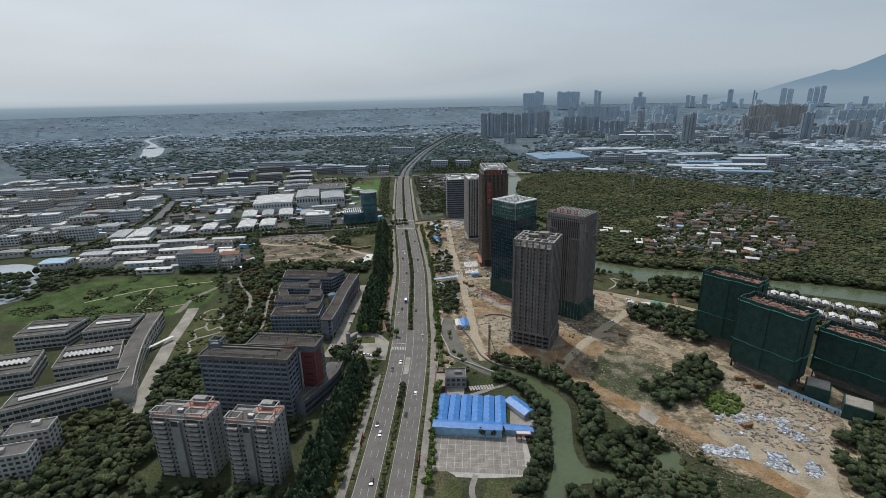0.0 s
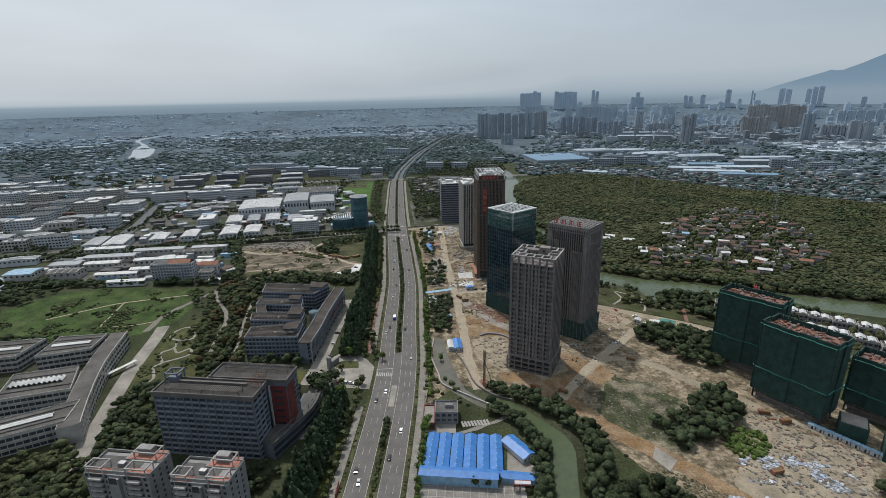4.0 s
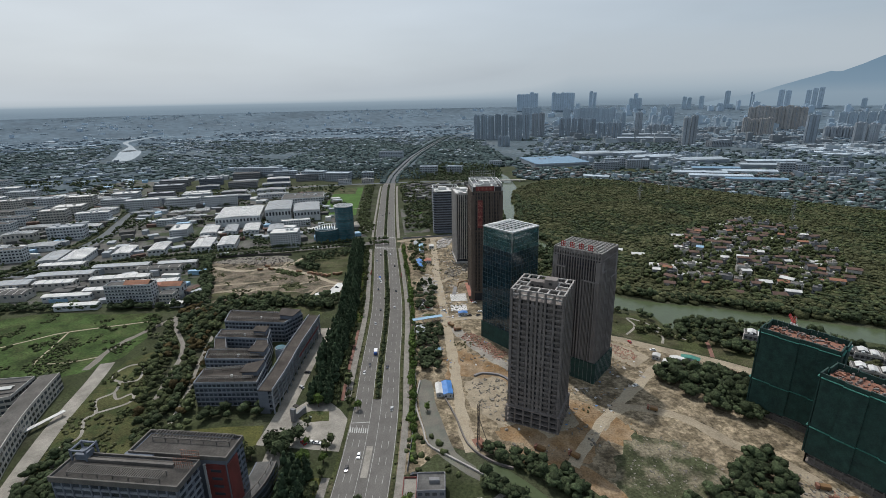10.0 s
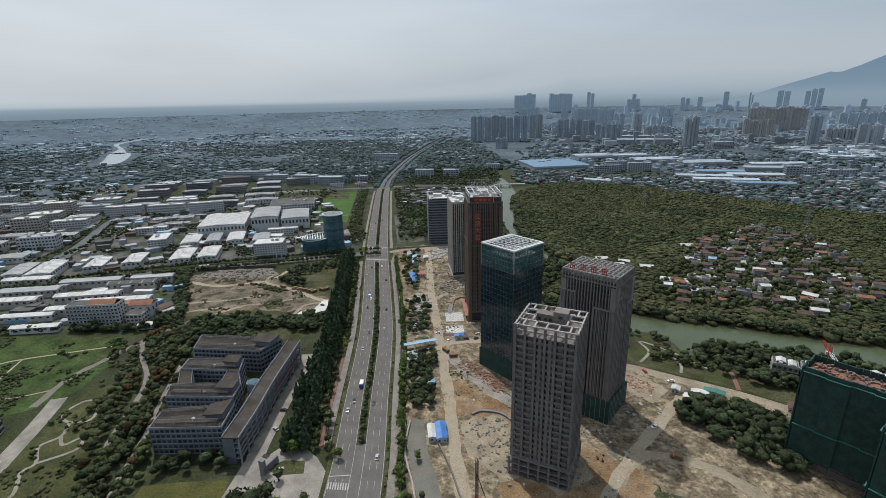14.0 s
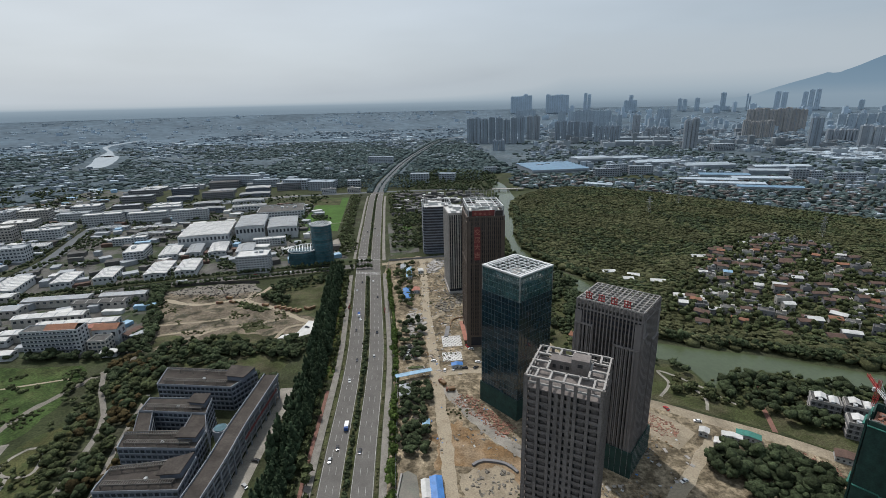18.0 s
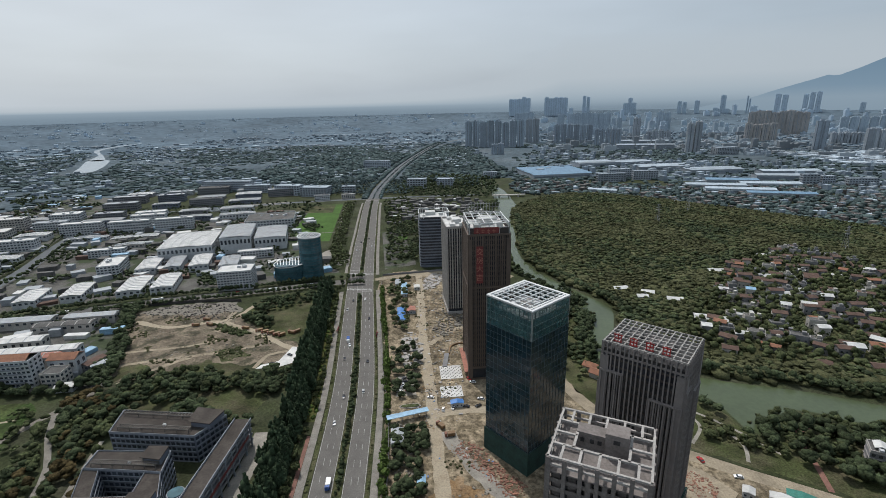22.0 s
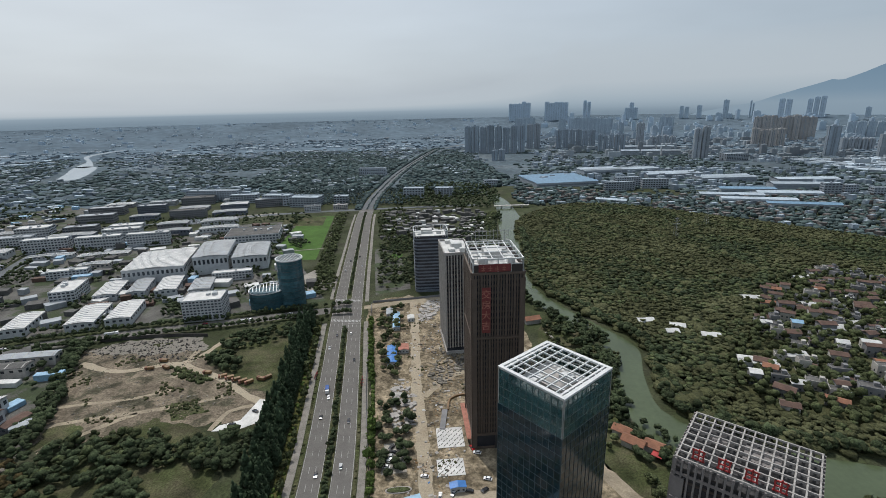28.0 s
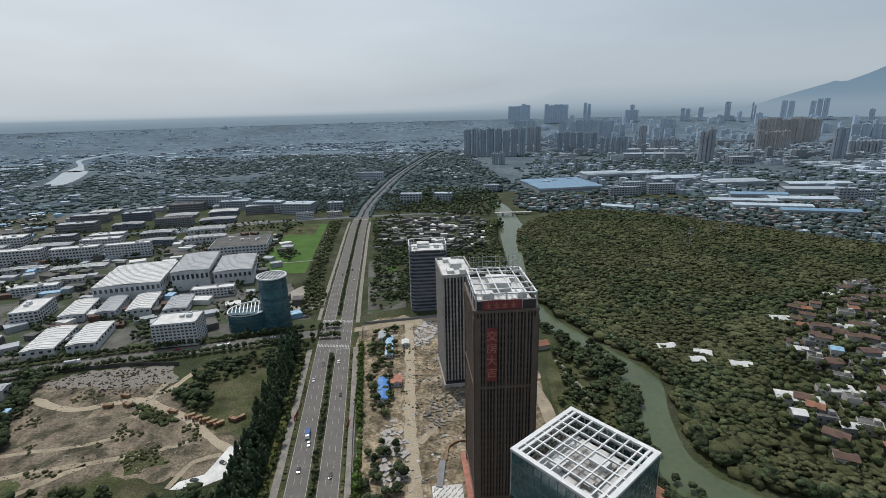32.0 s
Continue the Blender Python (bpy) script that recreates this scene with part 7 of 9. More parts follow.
# factory blocks of the middle distance
ROOFS = ["grey_roof", "white_roof", "metal_roof", "metal_roof", "white_roof"]
def factory_row(x0, y0, dx, dy, n, w, d, h, rz, walls=("white_wall", "cream_wall"), office=0.5):
    for i in range(n):
        x, y = x0 + dx * i + rng.uniform(-4, 4), y0 + dy * i + rng.uniform(-4, 4)
        ww, dd, hh = w * rng.uniform(0.8, 1.15), d * rng.uniform(0.8, 1.2), h * rng.uniform(0.75, 1.3)
        if rng.random() < office:
            block("factory_building", "pale multi-storey factory building with window rows", x, y, ww, dd, hh, rz, walls[i % 2], ROOFS[int(rng.integers(0, 5))], max(3, int(hh / 3.8)), max(5, int(ww / 4)), max(3, int(dd / 4.5)), clutter=2, group="factory buildings")
        else:
            shed(x, y, ww, dd, hh * 0.65, rz, ROOFS[1 + int(rng.integers(0, 4))], walls[i % 2], 6, "pale factory hall with a wide metal roof")
factory_row(-545, 545, -46, -16, 4, 40, 14, 14, 20)
factory_row(-560, 610, -44, -14, 5, 36, 16, 15, 20, office=0.8)
factory_row(-565, 660, -46, -14, 5, 38, 22, 12, 21)
factory_row(-578, 715, -50, -16, 6, 42, 18, 17, 21, office=0.8)
factory_row(-596, 765, -52, -16, 6, 44, 24, 13, 21)
factory_row(-620, 820, -54, -16, 6, 46, 20, 18, 21, office=0.8)
factory_row(-640, 875, -54, -14, 6, 46, 26, 13, 21)
factory_row(-660, 930, -56, -14, 5, 48, 20, 19, 21, office=0.9)
factory_row(-680, 990, -58, -14, 5, 48, 26, 14, 21)
factory_row(-470, 800, 8, 34, 2, 40, 14, 10, 21, office=0.2)
factory_row(-590, 905, 62, 20, 3, 54, 15, 17, 20, ("white_wall", "white_wall"), 1.0)
factory_row(-560, 870, 60, 20, 2, 58, 16, 7, 20, office=0)
factory_row(-600, 960, 66, 24, 4, 56, 18, 15, 20, ("blue_grey_wall", "white_wall"), 0.6)
factory_row(-630, 1015, 66, 24, 4, 58, 24, 12, 20, ("grey_wall", "white_wall"), 0.4)
factory_row(-660, 1090, 70, 26, 4, 60, 24, 12, 20, ("grey_wall", "blue_grey_wall"), 0.5)
factory_row(-690, 1160, 72, 26, 5, 62, 26, 13, 20, ("grey_wall", "blue_grey_wall"), 0.4)
factory_row(-720, 1235, 74, 26, 5, 62, 28, 12, 20, ("grey_wall", "white_wall"), 0.3)
factory_row(-860, 640, -10, 60, 7, 50, 24, 14, 20)
factory_row(-940, 660, -10, 66, 7, 54, 28, 14, 20)
factory_row(-1030, 700, -10, 70, 7, 56, 30, 14, 20, office=0.3)
factory_row(-300, 1215, 50, 18, 2, 34, 12, 9, 19, office=0.6)

# small annexes, stores and lean-tos in the factory yards
YARDS = ([(-150, 760), (-235, 712), (-330, 680), (-440, 632), (-500, 610), (-515, 720), (-600, 940), (-360, 1080), (-275, 1100), (-235, 890)], [(-260, 512), (-420, 496), (-510, 525), (-470, 568), (-335, 630), (-300, 575)], [(-540, 600), (-715, 540), (-890, 800), (-850, 1230), (-700, 1170), (-640, 950), (-550, 720)])
for poly, gap in zip(YARDS, (24, 20, 26)):
    p = scatter(poly, gap, False, 0.8)
    k = rng.random(len(p))
    for lo, hi, m, lab in ((0, 0.35, "grey_roof", "small grey annexes in the factory yards"), (0.35, 0.62, "metal_roof", "small metal-roofed stores in the factory yards"), (0.62, 0.8, "white_roof", "small white lean-tos in the factory yards"), (0.8, 0.9, "light_blue_sheet", "small blue-roofed stores in the factory yards"), (0.9, 1.01, "brown_tile", "small brown-roofed stores in the factory yards")):
        q = p[(k >= lo) & (k < hi)]
        if len(q):
            roofs("yard_sheds", q, m, lab, 7, 20, 2.5, 7, 21)

# ---- old village in the wood by the river ----
def house(x, y, w, d, h, rz, roof, wall, pitched):
    t = thing("house", "old two-storey village house with %s roof" % {"brown_tile": "brown tiled", "orange_tile": "orange tiled", "white_roof": "white metal", "grey_roof": "flat grey", "light_blue_sheet": "blue metal"}[roof], "house", x, y, 0, rz, "village houses")
    bpart("wall", t, wall, 0, 0, 0, w, d, h)
    if pitched:
        part("roof", Soup().gable(0, 0, h + 0.2, d + 1.2, w + 1.2, d * 0.2, 90), roof, t)
    else:
        bpart("roof", t, roof, 0, 0, h, w - 0.5, d - 0.5, 0.2)
        parapet(t, w, d, h, 0.8, 0.3, wall)
        bpart("roof_hut", t, wall, w * 0.25, d * 0.2, h + 0.1, 3, 3, 2.4)
    k = max(2, int(w / 3.5))
    s = Soup()
    for f in range(max(1, int(h / 3.2))):
        for i in range(k):
            s.box(-w / 2 + (i + 0.5) * w / k, -d / 2 - 0.02, 1 + f * 3.1, 1.3, 0.12, 1.4)
        s.box(-w / 2 - 0.02, 0, 1 + f * 3.1, 0.12, 1.2, 1.4)
    tagged(part("glazing", s, "window_glass", t), kind="stuff")

VILLAGE = [(196, 585), (212, 560), (260, 552), (340, 548), (420, 600), (470, 690), (500, 800), (460, 868), (400, 850), (330, 790), (260, 690), (215, 640)]
for p in scatter(VILLAGE, 14.5, True, 0.62):
    u = rng.random()
    roof = "brown_tile" if u < 0.47 else "grey_roof" if u < 0.87 else "white_roof" if u < 0.925 else "orange_tile" if u < 0.992 else "light_blue_sheet"
    house(p[0], p[1], rng.uniform(7, 13), rng.uniform(6, 8.5), rng.uniform(4.5, 9.5), -18 + rng.normal(0, 11), roof, ("grey_wall", "cream_wall", "grey_wall")[int(rng.integers(0, 3))], roof not in ("grey_roof",) and rng.random() < 0.85)
for x, y, w, d, r in ((228, 628, 26, 11, "white_roof"), (170, 700, 14, 8, "white_roof"), (195, 690, 12, 8, "white_roof"), (185, 678, 10, 8, "white_roof"), (215, 672, 14, 8, "white_roof"), (300, 762, 16, 9, "white_roof"), (350, 745, 20, 9, "white_roof"), (262, 640, 18, 9, "white_roof"), (330, 690, 22, 10, "white_roof")):
    house(x, y, w, d, 5, rng.uniform(-20, 10), r, "white_wall", True)

# ---- planting ----
river_bank_e = np.array(RIVER_E)
FOREST = [(92, 1066), (90, 950), (82, 850), (93, 776), (116, 730), (140, 690), (153, 655), (143, 608), (139, 572), (156, 552), (202, 534), (246, 525), (302, 506), (402, 478), (545, 418), (760, 420), (840, 640), (800, 880), (680, 985), (520, 1130), (367, 1262), (240, 1290), (128, 1180)]
vill = spline(VILLAGE, True, 10)
region("woodland_floor", FOREST, 0.04, "leaf_olive", "low undergrowth of the dense woodland")
LOW = [broad_crown(30 + i, 3, ICO1, 0.7, 10) for i in range(5)]
near_f = scatter(FOREST, 4.4, True, 0.93, (vill,))
near_f = near_f[near_f[:, 1] < 780]
far_f = scatter(FOREST, 5.0, True, 0.94, (vill,))
far_f = far_f[far_f[:, 1] >= 780]
for pts, size, crowns, where_ in ((near_f, 4.0, LOW, ""), (far_f, 4.6, FLAT, " further off")):
    k = np.array([noise.noise(Vector((x * 0.012, y * 0.012, 2))) + 0.6 * noise.noise(Vector((x * 0.05, y * 0.05, 6))) for x, y in pts]) + rng.uniform(-0.3, 0.3, len(pts))
    plant("woodland", pts[k > 0.02], size, crowns, "leaf_olive", "dense olive-green broadleaf woodland" + where_, base=3.4, tall=0.5, spread=0.22)
    plant("woodland", pts[(k <= 0.02) & (k > -0.42)], size, crowns, "leaf_mid", "dense green broadleaf woodland" + where_, base=3.4, tall=0.5, spread=0.22)
    plant("woodland", pts[k <= -0.42], size * 1.05, crowns, "leaf_dark", "dense dark broadleaf woodland" + where_, base=3.4, tall=0.52, spread=0.22)
plant("undergrowth", scatter(FOREST, 7.5, True, 0.95, (vill,)), 6.3, TINY, "leaf_olive", "low thicket under the woodland trees", "undergrowth", base=0.5, tall=0.72)
plant("village_trees", scatter(VILLAGE, 6, True, 0.72), 4.2, FLAT, "leaf_mid", "garden trees between the village houses", base=2.0)

# river banks, canal banks
def bank(line, d0, d1, spacing, size, material, label, kinds=BROAD, base=2.0, keep=0.95):
    p = spline(line, False, spacing)
    out = [offset(p, d) + rng.normal(0, spacing * 0.22, p.shape) for d in np.arange(d0, d1, spacing)]
    q = np.vstack(out)
    return plant("bank_trees", q[rng.random(len(q)) < keep], size, kinds, material, label, base=base)
bank([(96, 1060), (90, 950), (82, 850), (93, 776), (116, 730), (140, 690), (153, 655), (143, 608), (139, 572), (156, 552), (202, 534), (246, 525), (302, 506), (402, 478)], -7, 2, 4.5, 4.2, "leaf_dark", "dark trees overhanging the river bank", base=1.2)
bank([(68, 1180), (56, 1105), (56, 960), (60, 850), (64, 765)], 1, 16, 6, 4.5, "leaf_mid", "trees along the river bank", base=1.5)
bank([(66, 765), (90, 710), (111, 666), (112, 618), (101, 592), (102, 556), (110, 532)], -3, 5, 5.5, 3.8, "leaf_dark", "dark trees along the river park", base=1.5, keep=0.72)
bank([(134, 510), (160, 502), (172, 470)], 1, 6, 5, 3.6, "leaf_dark", "dark trees along the river park", base=1.5, keep=0.7)
plant("park_trees", scatter([(176, 462), (192, 486), (214, 494), (252, 482), (300, 462), (330, 430), (270, 420), (236, 425), (206, 436)], 6.5, True, 0.72), 4.2, BROAD, "leaf_dark", "dark park trees beside the river", base=2.0)
plant("park_trees", scatter([(66, 560), (70, 640), (84, 690), (100, 690), (98, 640), (90, 600), (92, 540), (110, 500), (96, 490)], 8, True, 0.5), 3.2, BROAD, "leaf_mid", "young park trees", base=1.5)
bank(T([(12, 313), (24, 310), (46, 292), (59.5, 271), (58, 246), (56, 230), (58, 218)]), -11, -0.5, 4.2, 4.0, "leaf_dark", "dark round trees along the canal", base=1.4)
bank(T([(10, 299), (20, 295), (32, 281), (38, 265), (37, 244), (36, 225), (31, 205), (24, 190), (22, 165)]), 0, 8, 4.2, 4.0, "leaf_dark", "dark round trees along the canal", base=1.4)
plant("grove", scatter(T([(65.3, 231), (86.9, 243), (104.7, 234), (89, 221), (86, 207), (70, 211), (58, 217)]), 4.6, True, 0.9), 3.6, BROAD, "leaf_dark", "dark trees round the small pond", base=1.4)
plant("grove", scatter(T([(46, 201), (70, 201), (100, 206), (96, 190), (46, 185)]), 4.6, True, 0.75), 3.4, BROAD, "leaf_dark", "dark trees beyond the small pond", base=1.2)
plant("yard_trees", scatter([(-300, 560), (-330, 640), (-440, 610), (-520, 560), (-470, 560), (-380, 600)], 7, False, 0.55), 3.2, BROAD, "leaf_dark", "dark trees behind the factory rows", base=1.6)
plant("grove", scatter([(136, 396), (150, 412), (178, 410), (196, 388), (196, 360), (182, 352), (160, 360), (142, 380)], 5, True, 0.95), 4.6, BROAD, "leaf_dark", "dark dense grove between the towers", base=2.2)
plant("grove", scatter([(214, 232), (236, 256), (300, 250), (300, 150), (190, 150), (196, 196)], 6, True, 0.9), 4.2, CANOPY, "leaf_mid", "green grove beyond the site", base=2.0)
plant("grove", scatter([(270, 330), (300, 420), (420, 400), (560, 340), (560, 200), (300, 200)], 7, True, 0.9), 4.8, CANOPY, "leaf_olive", "dense wood beyond the site", base=2.4)
plant("weeds", scatter([(-34, 398), (-18, 400), (-20, 470), (-42, 468)], 4.5, False, 0.9), 3.2, BROAD, "leaf_dark", "overgrown dark thicket beside the fence", "trees", base=1.2)
plant("weeds", scatter([(-46, 498), (-28, 500), (-34, 575), (-60, 575)], 5.5, False, 0.7), 3.2, BROAD, "leaf_dark", "overgrown thicket beside the fence", "trees", base=1.2)
plant("weeds", scatter([(-62, 600), (-45, 600), (-58, 730), (-84, 730)], 6.5, False, 0.6), 3.2, BROAD, "leaf_mid", "thicket between the site huts", "trees", base=1.2)
plant("weeds", scatter([(-30, 306), (-28, 345), (-20, 330), (6, 305), (-6, 296)], 5, True, 0.45), 1.8, SHRUB, "leaf_mid", "scrub on the channel bank", "weeds")

plant("grove", scatter(T([(107.6, 289.5), (125.2, 299.7), (148.1, 320.2), (159.1, 324.3), (165.3, 311.4), (158.4, 294.1), (140.2, 275.1), (119.5, 266.5), (107.9, 273.7)]), 5, True, 0.9), 4.4, BROAD, "leaf_dark", "dark grove on the spoil ground", base=2.0)
plant("weeds", scatter(T([(143.8, 281.2), (165.4, 285.3), (159.6, 265.1), (140.6, 261.8)]), 2.2, True, 0.85), 1.5, SHRUB, "leaf_bright", "bright green weeds on the waste ground", "weeds")
SCRUB = T([(64.2, 268), (89.2, 258.8), (104.8, 242.5), (120.6, 226), (137.3, 185.3), (63.2, 167.4), (66.6, 223)])
plant("scrub", clumps(scatter(SCRUB, 3.0, False), 0.05, 0.05), 1.4, SHRUB, "leaf_mid", "rough green scrub between the canal and the haul road", "shrubs")
plant("grove", clumps(scatter(SCRUB, 6.0, False), 0.04, 0.5, 8), 3.0, BROAD, "leaf_dark", "dark trees in the rough scrub", base=1.2)
plant("grove", scatter(T([(203, 244), (235, 250), (205, 190), (178, 185), (184, 219)]), 5.0, True, 0.85), 3.8, BROAD, "leaf_dark", "dark grove in front of the site", base=1.5)
# left-hand side: campus and waste ground
plant("campus_trees", scatter([(-224, 206), (-208, 232), (-188, 232), (-176, 212), (-172, 186), (-90, 184), (-90, 150), (-220, 150)], 5.6, True, 0.85), 3.6, BROAD, "leaf_dark", "dark trees round the apartment towers", base=1.8)
plant("campus_trees", scatter([(-188, 222), (-100, 222), (-94, 236), (-112, 240), (-176, 240)], 5.6, False, 0.7), 3.2, BROAD, "leaf_dark", "dark trees between the towers and the office slab", base=1.5)
plant("hedgerow", scatter([(-470, 470), (-420, 476), (-340, 484), (-270, 490), (-268, 496), (-340, 492), (-470, 484)], 4.6, False, 0.95), 3.6, BROAD, "leaf_dark", "dark hedgerow in front of the factories", base=1.6)
plant("hedgerow", scatter([(-520, 430), (-450, 398), (-425, 450), (-420, 470), (-500, 480)], 7, True, 0.7), 4.0, BROAD, "leaf_dark", "dark trees beside the pond", base=1.8)
plant("hedgerow", scatter([(-268, 492), (-252, 504), (-262, 540), (-300, 600), (-316, 640), (-326, 640), (-312, 600), (-282, 545), (-272, 512)], 5, False, 0.95), 3.9, BROAD, "leaf_dark", "dark tree belt beside the levelled lot", base=1.8)
plant("wood", clumps(scatter([(-250, 506), (-236, 520), (-200, 512), (-150, 522), (-128, 536), (-124, 500), (-130, 462), (-150, 464), (-200, 462), (-230, 480)], 5.4, True, 0.95), 0.028, -0.12, 5), 3.7, BROAD, "leaf_dark", "dark wood behind the school", base=1.8)
plant("wood", scatter([(-236, 498), (-200, 500), (-150, 500), (-150, 520), (-200, 524), (-244, 520)], 6, True, 0.5), 3.4, BROAD, "leaf_mid", "mixed trees behind the school", base=1.6)
region("rough_meadow", [(-206, 632), (-186, 604), (-150, 578), (-136, 600), (-142, 660), (-158, 684), (-200, 668)], 0.075, "grass_dry", "rough green meadow beside the lot")
plant("wood", scatter([(-204, 648), (-196, 662), (-150, 682), (-146, 660), (-176, 640), (-196, 624)], 5, True, 0.6), 3.4, BROAD, "leaf_dark", "dark bushes on the rough meadow", base=1.0)
plant("wood", scatter([(-206, 622), (-190, 630), (-170, 610), (-182, 598)], 5, True, 0.8), 3.6, BROAD, "leaf_dark", "dark bushes on the rough meadow", base=1.0)
BELTS = T([(-207, 345), (-240, 407), (-257, 449), (-276, 489), (-264, 512), (-234, 504), (-214, 456), (-198, 409), (-188, 382), (-178, 356), (-180, 318), (-196, 318)])
MEADOW = [(-436, 374), (-418, 450), (-380, 474), (-330, 474), (-288, 478), (-272, 450), (-266, 405), (-284, 380), (-345, 354)]
plant("weeds", clumps(scatter(MEADOW, 2.6, False), 0.03, 0.22, 12), 1.0, SHRUB, "leaf_mid", "tufts of tall green weeds on the meadow", "weeds")
plant("weeds", clumps(scatter(MEADOW, 5, False), 0.03, 0.42, 5), 1.9, SHRUB, "leaf_mid", "dark bushes on the meadow", "weeds")
p = scatter(BELTS, 4.7, False, 0.97)
d = np.min([np.min(np.hypot(*(p[:, None] - q[None]).transpose(2, 0, 1)), 1) for q in (spline(T([(-272, 489), (-256, 464), (-235, 439), (-223, 414), (-214.5, 381.5), (-207, 357)]), False, 3), spline(T([(-219.5, 461), (-205.4, 411), (-195, 382), (-188, 357.6), (-183.4, 336.7), (-180, 322)]), False, 3))], 0)
p = p[d > 3.2]
k = np.array([noise.noise(Vector((x * 0.03, y * 0.03, 6))) for x, y in p]) + rng.uniform(-0.3, 0.3, len(p))
plant("campus_trees", p[k > 0.05], 3.5, BROAD, "leaf_mid", "green campus trees in rows beside the paths", base=1.8)
plant("campus_trees", p[(k <= 0.05) & (k > -0.22)], 3.5, BROAD, "leaf_dark", "dark campus trees in rows beside the paths", base=1.8)
plant("campus_trees", p[k <= -0.22], 3.5, BROAD, "leaf_bronze", "bronze-tinged campus trees in rows beside the paths", base=1.8)
plant("campus_trees", clumps(scatter(T([(-300, 500), (-268, 470), (-246, 424), (-226, 392), (-214, 362), (-206, 346), (-214, 330), (-236, 372), (-258, 420), (-282, 466)]), 4.8, False), 0.05, 0.22, 11), 2.8, BROAD, "leaf_mid", "green trees between the garden and the belts", base=1.4)
GARDEN = T([(-261, 408.1), (-248.5, 424.2), (-233.5, 407.7), (-219.8, 372.9), (-205.4, 342.4), (-195.9, 319.2), (-212.6, 297.7), (-238.4, 306.7), (-252.2, 343), (-260.3, 376.8)])
plant("garden_shrubs", clumps(scatter(GARDEN, 3.0, False), 0.06, 0.1), 1.1, SHRUB, "leaf_olive", "low olive garden shrubs", "shrubs")
plant("garden_shrubs", clumps(scatter(GARDEN, 4.5, False), 0.05, 0.42, 9), 1.7, BROAD, "leaf_mid", "rounded green garden trees", "trees", base=0.8)
plant("campus_trees", scatter(T([(-221.8, 266), (-237, 301.5), (-235.5, 319.7), (-213.3, 313.4), (-193.1, 278.1), (-180.5, 267.3), (-177.7, 251.2), (-192.9, 226), (-212.8, 246.2)]), 5.0, False, 0.9), 3.5, BROAD, "leaf_dark", "dark rounded trees between the drive and the office slab", base=1.6)
plant("campus_trees", scatter(T([(-270, 233.3), (-233.2, 255.4), (-222.4, 246.3), (-189.6, 218.6), (-181.8, 188.9), (-226.7, 166.8), (-291.9, 208.7)]), 5.6, False, 0.85), 3.8, BROAD, "leaf_mid", "green trees in front of the institute", base=1.6)
plant("campus_trees", scatter(T([(-176, 352), (-128, 357), (-123, 348), (-164, 342)]), 6.0, False, 0.95), 3.9, BROAD, "leaf_dark", "row of dark round trees in front of the school", base=1.8)
plant("campus_trees", scatter(T([(-180, 292), (-168, 292), (-170, 340), (-184, 330)]), 6.0, False, 0.8), 3.2, BROAD, "leaf_mid", "campus trees beside the lawn", base=1.5)
plant("campus_trees", scatter(T([(-166, 308), (-120, 310), (-120, 318), (-166, 317)]), 6.0, False, 0.6), 2.8, BROAD, "leaf_mid", "small campus trees behind the office slab", base=1.3)
plant("hedgerow", clumps(scatter(T([(-397.6, 364.2), (-343, 367.7), (-298.3, 377.2), (-290.7, 387.1), (-339.8, 379.4), (-404, 385.1)]), 5, False), 0.04, -0.1), 2.8, BROAD, "leaf_dark", "dark trees between the meadow and the institute", base=1.2)
region("wood_clearing", T([(-232, 496), (-214, 520), (-150, 520), (-134, 505), (-140, 476), (-200, 478)]), 0.058, "grass_dry", "rough grass clearing among the trees", rough=6)
plant("park_trees", clumps(scatter(T([(70, 590), (70, 690), (92, 720), (118, 690), (122, 640), (108, 600), (108, 560), (128, 525), (112, 500), (84, 540)]), 5.0, False), 0.05, -0.05, 4), 3.2, BROAD, "leaf_dark", "dark trees of the riverside park", base=1.4)
plant("park_trees", clumps(scatter(T([(132, 470), (170, 480), (200, 495), (240, 490), (262, 450), (232, 424), (190, 446), (150, 462)]), 5.0, False), 0.05, 0.02, 5), 2.8, BROAD, "leaf_mid", "young trees of the riverside park", base=1.2)
plant("park_shrubs", clumps(scatter(T([(70, 590), (70, 690), (92, 720), (118, 690), (122, 640), (108, 600), (108, 560), (150, 490), (240, 490), (232, 424), (150, 462), (112, 490)]), 3.2, False), 0.06, 0.15, 7), 1.3, SHRUB, "leaf_olive", "low shrubs of the riverside park", "shrubs")
LOT = [(-310, 636), (-228, 646), (-206, 617), (-150, 580), (-138, 560), (-184, 545), (-226, 532), (-258, 526), (-292, 582)]
plant("wood", clumps(scatter(T([(-222, 518), (-222, 540), (-193, 546), (-174, 537), (-143, 535), (-131, 520), (-184, 512)]), 4.6, False), 0.06, -0.1, 7), 3.0, BROAD, "leaf_dark", "dark bushes at the edge of the lot", base=0.8)
plant("weeds", clumps(scatter(T([(-205, 570), (-183, 576), (-172, 564), (-193, 556)]), 2.4, False), 0.1, -0.1, 3), 1.0, SHRUB, "leaf_mid", "weeds on the rough grass", "weeds")
plant("weeds", clumps(scatter(LOT, 2.6, False), 0.045, 0.34), 1.0, SHRUB, "leaf_olive", "olive weeds spreading over the levelled lot", "weeds")
plant("weeds", scatter([(-226, 606), (-206, 600), (-182, 588), (-192, 582), (-220, 594)], 2.4, False, 0.8), 1.7, SHRUB, "leaf_mid", "weeds on a long mound across the lot", "weeds")
for a, b in ((-9.5, -11), (10, 11.5)):
    p = offset(spline(CROSS, False, 5.0), a)
    plant("street_trees", np.vstack((p, offset(p, b - a))), 3.0, CANOPY, "leaf_dark", "dark street trees along the side street", base=1.8)
